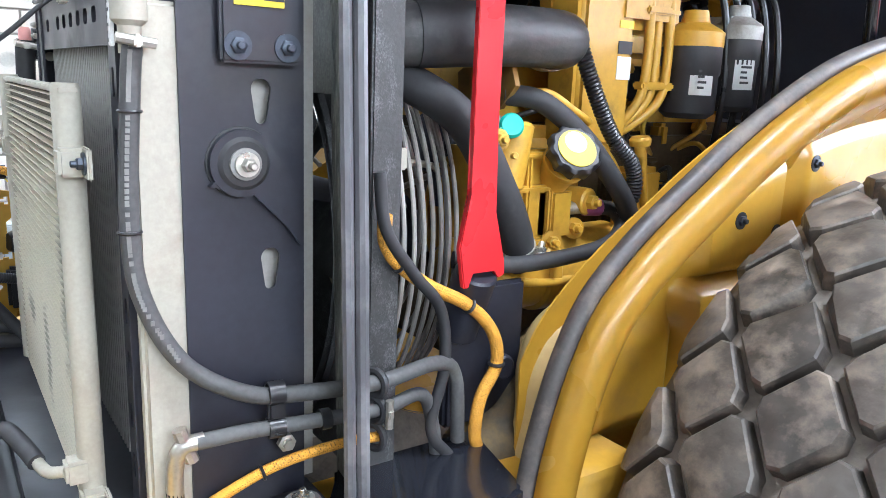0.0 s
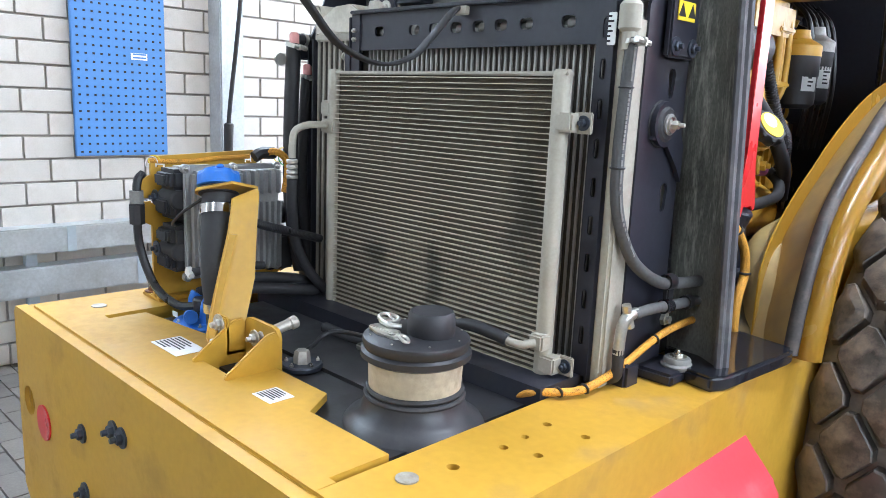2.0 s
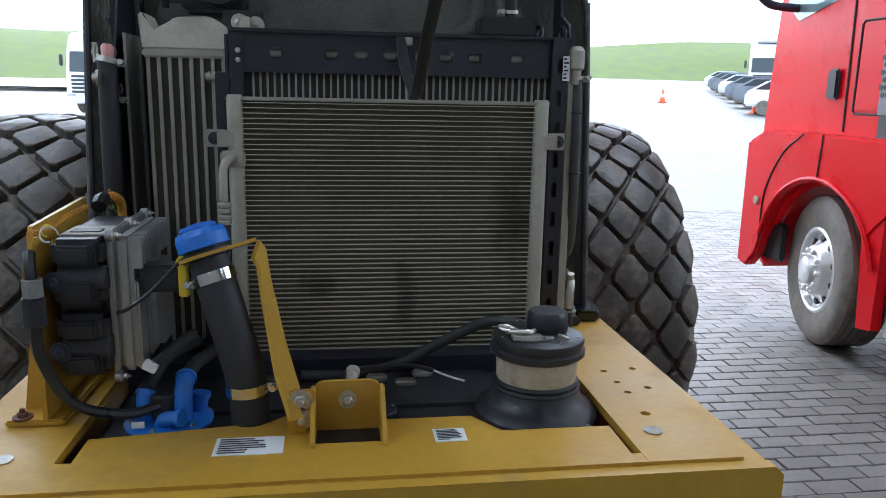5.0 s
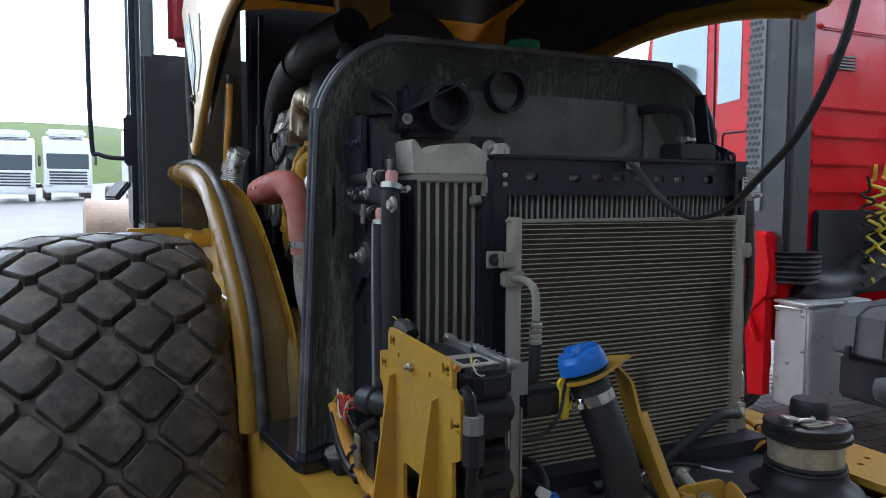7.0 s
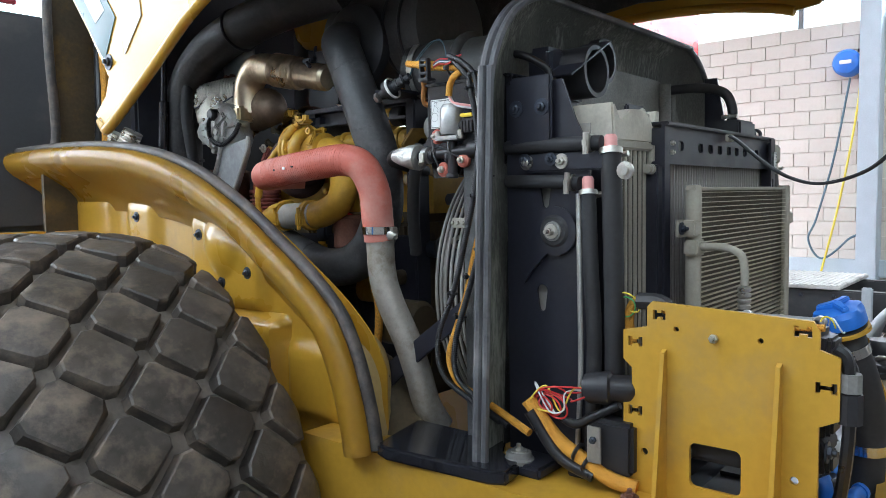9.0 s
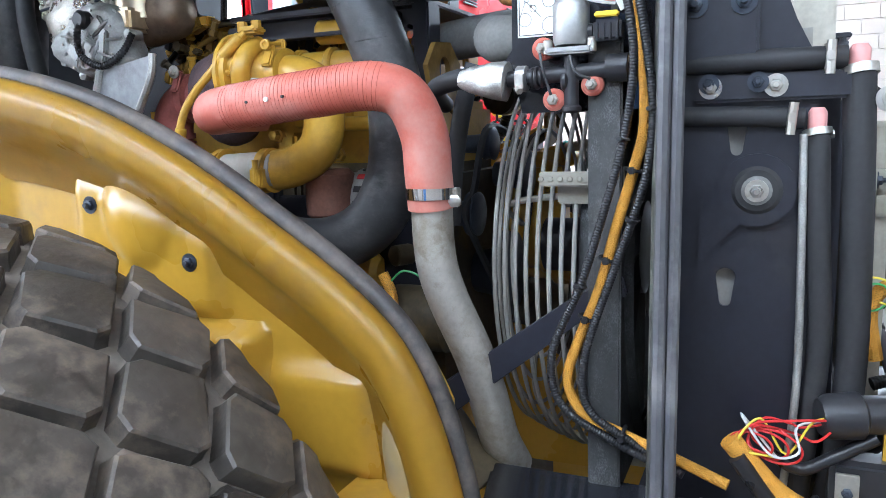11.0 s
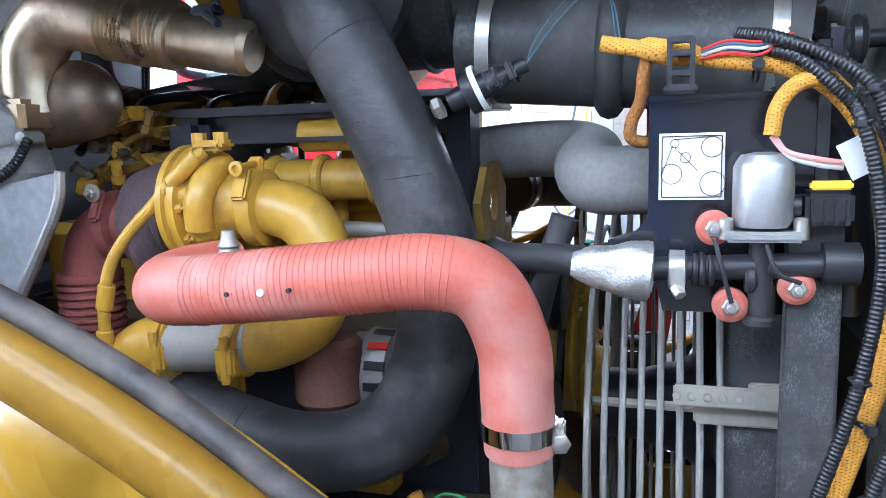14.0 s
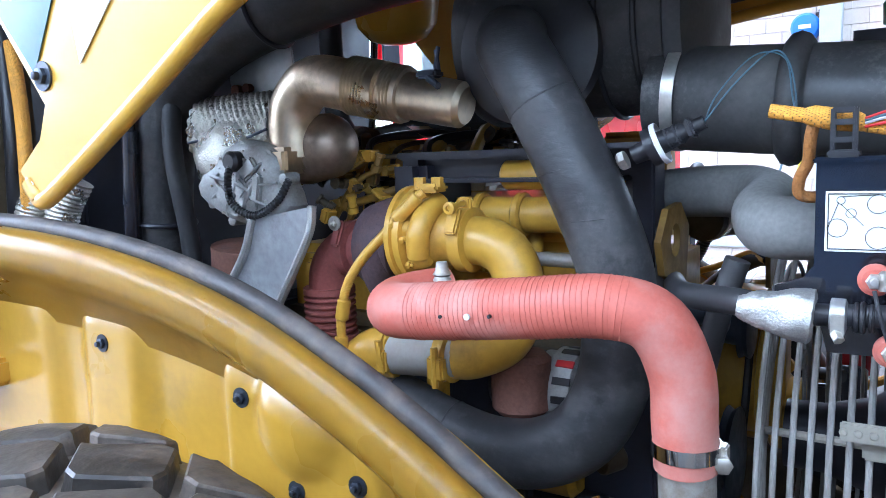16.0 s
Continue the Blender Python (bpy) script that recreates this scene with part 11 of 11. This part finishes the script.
# ---- vehicles in the yard ----
def yard_truck(x, y, turn, body, label):
    th = thing("parked_truck", (x, y, rise(x, y)), label, "truck", "trucks in the yard")
    m = Matrix.Translation((x, y, rise(x, y))) @ Matrix.Rotation(radians(turn), 4, 'Z')

    def put(name, fn, material, parent=th):
        bm_ = B()
        fn(bm_)
        bmesh.ops.transform(bm_, matrix=m, verts=bm_.verts)
        return part(name, bm_, material, parent)

    def cabf(b):
        plate(b, [(0, 0.5), (0.02, 1.4), (0.22, 2.6), (0.45, 3.3), (2.2, 3.6), (2.25, 0.6), (1.9, 0.5)], [], (-1.2, 0, 0), (0, 1, 0), (0, 0, 1), 2.4)
        bmesh.ops.bevel(b, geom=list(b.edges), offset=0.06, segments=2, affect='EDGES', clamp_overlap=True)
    put("cab", cabf, body)
    put("windscreen", lambda b: box(b, (0, 0.14, 2.15), (2.1, 0.05, 0.85), 0.02, rot=(-9, 0, 0)), DARKGLASS)
    put("side_window", lambda b: box(b, (0, 0.85, 2.2), (2.44, 0.7, 0.6), 0.03), DARKGLASS)
    put("grille", lambda b: [box(b, (0, -0.01, 1.55 - k * 0.16), (1.9, 0.06, 0.09), 0.02) for k in range(5)], DARKGREY)
    put("bumper", lambda b: box(b, (0, -0.02, 0.6), (2.4, 0.2, 0.35), 0.06), body)
    for s in (-1, 1):
        put("headlight", lambda b: box(b, (s * 0.95, -0.06, 0.72), (0.4, 0.1, 0.2), 0.05), GALV)
        put("mirror", lambda b: box(b, (s * 1.4, 0.1, 2.2), (0.14, 0.12, 0.5), 0.04), DARKGREY)
        for yy in (1.1, 4.6, 5.9):
            put("tyre", lambda b: lathe(b, (s * 0.85, yy, 0.5), (s, 0, 0), [(0, 0.3), (0, 0.47), (0.04, 0.5), (0.28, 0.5), (0.32, 0.45), (0.3, 0.28), (0.26, 0.1)], 28), TYRE)
    put("chassis", lambda b: box(b, (0, 4.2, 0.85), (0.9, 5, 0.3), 0.02), DARKGREY)
    put("deflector", lambda b: box(b, (0, 1.4, 3.75), (2.0, 1.2, 0.4), 0.12), body)
    return th


for x, y, turn, bd, lb, tl in ((-10.2, 32.3, -12.7, TRUCKWHITE, "white truck with a white box body in the yard", True), (-2.1, 45, 4, TRUCKWHITE, "white tipper truck facing the hall", False), (-4.9, 45, 4, TRUCKWHITE, "white truck facing the hall beside another", False), (25, 40, -30, TRUCKWHITE, "white truck parked far off", False), (28.2, 41, -30, TRUCKWHITE, "white truck parked far off", False), (31.5, 43, -30, TRUCKWHITE, "white truck parked far off by the fence", False), (9.9, 40.0, -8, TRUCKWHITE, "white truck in the row beyond the loader", False), (14.0, 46, -8, TRUCKWHITE, "white truck in the row beyond the loader", False), (5.2, 52, 10, TRUCKWHITE, "white truck behind the loader", False), (1.9, 36, 10, TRUCKWHITE, "white truck behind the loader", False)):
    tr_ = yard_truck(x, y, turn, bd, lb)
    if tl:
        bm = B()
        box(bm, (0, 5.4, 2.35), (2.5, 6.0, 2.9), 0.05)
        bmesh.ops.transform(bm, matrix=Matrix.Translation((x, y, rise(x, y))) @ Matrix.Rotation(radians(turn), 4, 'Z'), verts=bm.verts)
        part("box_body", bm, TRUCKWHITE, tr_)


def yard_car(x, y, turn, body, label):
    th = thing("parked_car", (x, y, rise(x, y)), label, "car", "cars in the yard")
    m = Matrix.Translation((x, y, rise(x, y))) @ Matrix.Rotation(radians(turn), 4, 'Z')

    def put(name, fn, material):
        bm_ = B()
        fn(bm_)
        bmesh.ops.transform(bm_, matrix=m, verts=bm_.verts)
        return part(name, bm_, material, th)

    def shell(b):
        plate(b, [(-2.1, 0.35), (-2.15, 0.75), (-1.9, 0.95), (-1.0, 1.05), (-0.4, 1.50), (1.2, 1.52), (1.9, 1.1), (2.1, 1.0), (2.12, 0.4)], [], (-0.88, 0, 0), (0, 1, 0), (0, 0, 1), 1.76)
        bmesh.ops.bevel(b, geom=list(b.edges), offset=0.08, segments=2, affect='EDGES', clamp_overlap=True)
    put("body", shell, body)
    put("window_band", lambda b: plate(b, [(-0.85, 1.08), (-0.36, 1.43), (1.15, 1.45), (1.7, 1.12)], [], (-0.89, 0, 0), (0, 1, 0), (0, 0, 1), 1.78), DARKGLASS)
    put("windscreen", lambda b: box(b, (0, -0.72, 1.27), (1.5, 0.02, 0.5), 0.005, rot=(-53, 0, 0)), DARKGLASS)
    put("grille", lambda b: box(b, (0, -2.13, 0.62), (1.3, 0.06, 0.22), 0.03), DARKGREY)
    for s in (-1, 1):
        put("headlight", lambda b: box(b, (s * 0.66, -2.07, 0.82), (0.32, 0.14, 0.12), 0.04), GALV)
        for yy in (-1.35, 1.3):
            put("tyre", lambda b: lathe(b, (s * 0.72, yy, 0.33), (s, 0, 0), [(0, 0.2), (0, 0.31), (0.03, 0.33), (0.17, 0.33), (0.19, 0.29), (0.18, 0.2), (0.14, 0.06)], 24), TYRE)
    return th


for k in range(7):
    yard_car(20.0 + k * 2.0, 29.5 + k * 4.6, 60, CARGREY if k % 3 else TRUCKWHITE, "dark grey car in a row at the yard's edge" if k % 3 else "white car in a row at the yard's edge")
yard_car(8.1, 28.0, -14, TRUCKWHITE, "white van facing the hall")
yard_car(14.6, 49, -10, TRUCKWHITE, "white car behind the van")
yard_car(9.2, 34.8, -10, SEATRED, "red car between the white ones")

def wheel_loader():
    cx, cy = 2.8, 20.3
    g = rise(cx, cy)
    th = thing("wheel_loader", (cx, cy, g), "faded yellow wheel loader with a wide rusty bucket in the yard", "wheel loader")

    def put(name, fn, material, parent=th, label=""):
        bm_ = B()
        fn(bm_)
        bmesh.ops.translate(bm_, vec=(cx, cy, g), verts=bm_.verts)
        return part(name, bm_, material, parent, label)

    put("rear_body", lambda b: box(b, (0, 2.4, 1.45), (1.5, 2.2, 1.0), 0.1), LOADERYEL)
    put("front_frame", lambda b: box(b, (0, -0.5, 1.05), (0.9, 1.5, 0.7), 0.06), DARKGREY)
    put("cab_base", lambda b: box(b, (0, 0.75, 1.75), (1.5, 1.3, 0.75), 0.06), DARKGREY)
    for s in (-1, 1):
        put("lift_arm", lambda b: plate(b, [(-1.9, 0.75), (-1.8, 1.05), (-0.6, 2.3), (-0.1, 2.3), (-0.2, 1.7), (-1.2, 1.2)], [], (s * 0.30 - 0.09, 0, 0), (0, 1, 0), (0, 0, 1), 0.18), LOADERYEL)
        for y in (0.12, 1.35):
            put("cab_post", lambda b: box(b, (s * 0.68, y, 2.6), (0.09, 0.09, 1.35), 0.02), DARKGREY)
        put("side_glass", lambda b: box(b, (s * 0.69, 0.73, 2.65), (0.02, 1.14, 1.1)), SKYGLASS)
        mr = put("mirror", lambda b: box(b, (s * 0.98, 0.05, 2.98), (0.26, 0.1, 0.36), 0.04), DARKGREY)
        put("mirror_arm", lambda b: cyl(b, (s * 0.70, 0.1, 3.15), (s * 0.98, 0.05, 3.12), 0.02, 8), DARKGREY, mr)
        put("mudguard", lambda b: tube(b, [(s * 1.0, -1.15, 1.25), (s * 1.0, -0.8, 1.58), (s * 1.0, -0.4, 1.66), (s * 1.0, 0.0, 1.55)], 0.09, 8), DARKGREY)
        put("side_step", lambda b: box(b, (s * 1.0, 0.5, 1.72), (0.5, 0.9, 0.12), 0.02), LOADERYEL)
        put("work_lamp", lambda b: box(b, (s * 0.55, 0.02, 3.2), (0.2, 0.1, 0.12), 0.03), GALV)
        for y in (-0.5, 2.4):
            ty = put("tyre", lambda b: lathe(b, (s * 0.78, y, 0.72), (s, 0, 0), [(0, 0.3), (0, 0.66), (0.06, 0.72), (0.42, 0.72), (0.48, 0.62), (0.42, 0.34)], 28), TYRE)
            put("rim", lambda b: lathe(b, (s * 0.98, y, 0.72), (s, 0, 0), [(0, 0.34), (0.2, 0.34), (0.18, 0.28), (0.1, 0.1), (0.1, 0.0)], 20), LOADERYEL, ty)
    put("cab_roof", lambda b: box(b, (0, 0.7, 3.38), (1.6, 1.6, 0.2), 0.07), CARGREY)
    put("windscreen", lambda b: box(b, (0, 0.1, 2.65), (1.28, 0.02, 1.15)), SKYGLASS)
    put("wiper", lambda b: cyl(b, (-0.3, 0.07, 2.1), (-0.42, 0.07, 2.9), 0.015, 6), DARKGREY)
    put("tilt_link", lambda b: box(b, (0, -0.5, 1.95), (0.22, 0.9, 0.5), 0.05, rot=(35, 0, 0)), DARKGREY)
    put("tilt_cylinder", lambda b: cyl(b, (0, -1.5, 1.25), (0, -0.2, 2.2), 0.07, 12), GALV)
    put("bucket", lambda b: plate(b, [(-2.3, 0.03), (-2.22, 1.10), (-2.05, 1.18), (-1.6, 0.85), (-1.55, 0.12)], [], (-1.55, 0, 0), (0, 1, 0), (0, 0, 1), 2.95), RUSTDRUM, th, "rusty wide bucket")
    put("cutting_edge", lambda b: box(b, (-0.075, -2.32, 0.06), (2.95, 0.06, 0.1), 0.01), STEELPIPE)
    return th


wheel_loader()


def cone(x, y):
    th = thing("traffic_cone", (x, y, rise(x, y)), "orange and white traffic cone on the yard", "cone")
    bm = B()
    g = rise(x, y)
    box(bm, (x, y, g + 0.02), (0.4, 0.4, 0.06), 0.01)
    lathe(bm, (x, y, g + 0.04), (0, 0, 1), [(0, 0.16), (0.25, 0.115)], 20)
    lathe(bm, (x, y, g + 0.47), (0, 0, 1), [(0, 0.07), (0.25, 0.03)], 20)
    part("cone_body", bm, ORANGE, th)
    bm = B()
    lathe(bm, (x, y, g + 0.29), (0, 0, 1), [(0, 0.11), (0.18, 0.072)], 20)
    part("white_band", bm, WHITE, th)


cone(19.0, 31)
cone(17.6, 38)
bm = B()
rows = []
for j, (yy, zz) in enumerate(((78, 2.4), (88, 5.8), (99, 8.9), (150, 9.6))):
    rows.append([bm.verts.new((x, yy + 4 * math.sin(x * 0.05), zz + 0.8 * math.sin(x * 0.11 + j) * (j > 0))) for x in range(-120, 121, 8)])
for a, b in zip(rows, rows[1:]):
    for i in range(len(a) - 1):
        bm.faces.new((a[i], a[i + 1], b[i + 1], b[i]))
single("grass_bank", bm, GRASS, "green grass bank behind the yard", "grass bank", kind="structure")


# ---- masonry and paving, piece by piece ----
def masonry(wall, x, face, y0, y1, z0, z1, bl, bh, joint, mat_one, mat_far, ry0, ry1, rz1, limit):
    """Running-bond units proud of the joints; the nearest stretch as pieces, the rest joined."""
    d = 0.03
    bm = B()
    box(bm, (0, 0, 0), (d, bl - joint, bh - joint), 0.0025, seg=1)
    me = mesh_of("brick", bm, mat_one, 20)
    far = B()
    count, k = 0, 0
    z = z0
    while z + bh <= z1 + 0.001:
        y = y0 - (bl / 2 if k % 2 else 0)
        while y < y1:
            c = (x - face * (d / 2 - 0.012) * 1.0, y + bl / 2, z + bh / 2)
            if count < limit and ry0 < y + bl / 2 < ry1 and z < rz1:
                o = new("brick", me)
                o.parent = wall
                o.location = (c[0] + face * random.uniform(-0.0012, 0.0012), c[1], c[2])
                count += 1
            else:
                sy, sz, sx = (bl - joint) / 2, (bh - joint) / 2, d / 2
                vs = [far.verts.new((c[0] + face * sx, c[1] + a * sy, c[2] + b * sz)) for a, b in ((-1, -1), (1, -1), (1, 1), (-1, 1))]
                wsx = [far.verts.new((c[0] - face * sx, c[1] + a * sy, c[2] + b * sz)) for a, b in ((-1, -1), (1, -1), (1, 1), (-1, 1))]
                far.faces.new(vs)
                for i in range(4):
                    far.faces.new((vs[i], vs[(i + 1) % 4], wsx[(i + 1) % 4], wsx[i]))
            y += bl
        z += bh
        k += 1
    tagged(part("brickwork", far, mat_far, wall), kind="stuff")


masonry(wall_left, WL, 1, -9, YO, 0.0, 3.2, 0.275, 0.1315, 0.013, BRICK, BRICKS, -0.6, 3.2, 2.6, 300)
masonry(wall_right, WR, -1, -9, YO, 0.1, 3.85, 0.39, 0.1875, 0.008, BLOCK, BLOCKFAR, 1.0, 4.5, 3.9, 300)


def paving():
    """Concrete blocks in running bond round the machine, the nearest as pieces."""
    host = bpy.data.objects["ground"]
    L, Wd, j = 0.22, 0.11, 0.008
    bm = B()
    box(bm, (0, 0, 0), (L - j, Wd - j, 0.03), 0.004, seg=1)
    me = mesh_of("paver", bm, PAVER, 20)
    verts, faces = [], []
    n, row = 0, 0
    y = -4.0
    while y < 9.0:
        x = -3.78 + (L / 2 if row % 2 else 0)
        while x < 8.0:
            cx, cy = x + L / 2, y + Wd / 2
            near = 1.30 < cx < 2.75 and 1.2 < cy < 3.4
            zt = random.uniform(-0.002, 0.0015)
            if near and n < 300:
                o = new("paver", me)
                o.parent = host
                o.location = (cx, cy, -0.015 + zt)
                n += 1
            else:
                sx, sy = (L - j) / 2, (Wd - j) / 2
                b = len(verts)
                for dx, dy in ((-1, -1), (1, -1), (1, 1), (-1, 1)):
                    verts.append((cx + dx * sx, cy + dy * sy, zt))
                for dx, dy in ((-1, -1), (1, -1), (1, 1), (-1, 1)):
                    verts.append((cx + dx * (sx + 0.003), cy + dy * (sy + 0.003), -0.018))
                faces.append((b, b + 1, b + 2, b + 3))
                for k in range(4):
                    faces.append((b + k, b + 4 + k, b + 4 + (k + 1) % 4, b + (k + 1) % 4))
            x += L
        y += Wd
        row += 1
    me2 = bpy.data.meshes.new("paving")
    me2.from_pydata(verts, [], faces)
    me2.materials.append(PAVERS)
    o = new("paving", me2)
    o.parent = host
    tagged(o, kind="stuff")


paving()
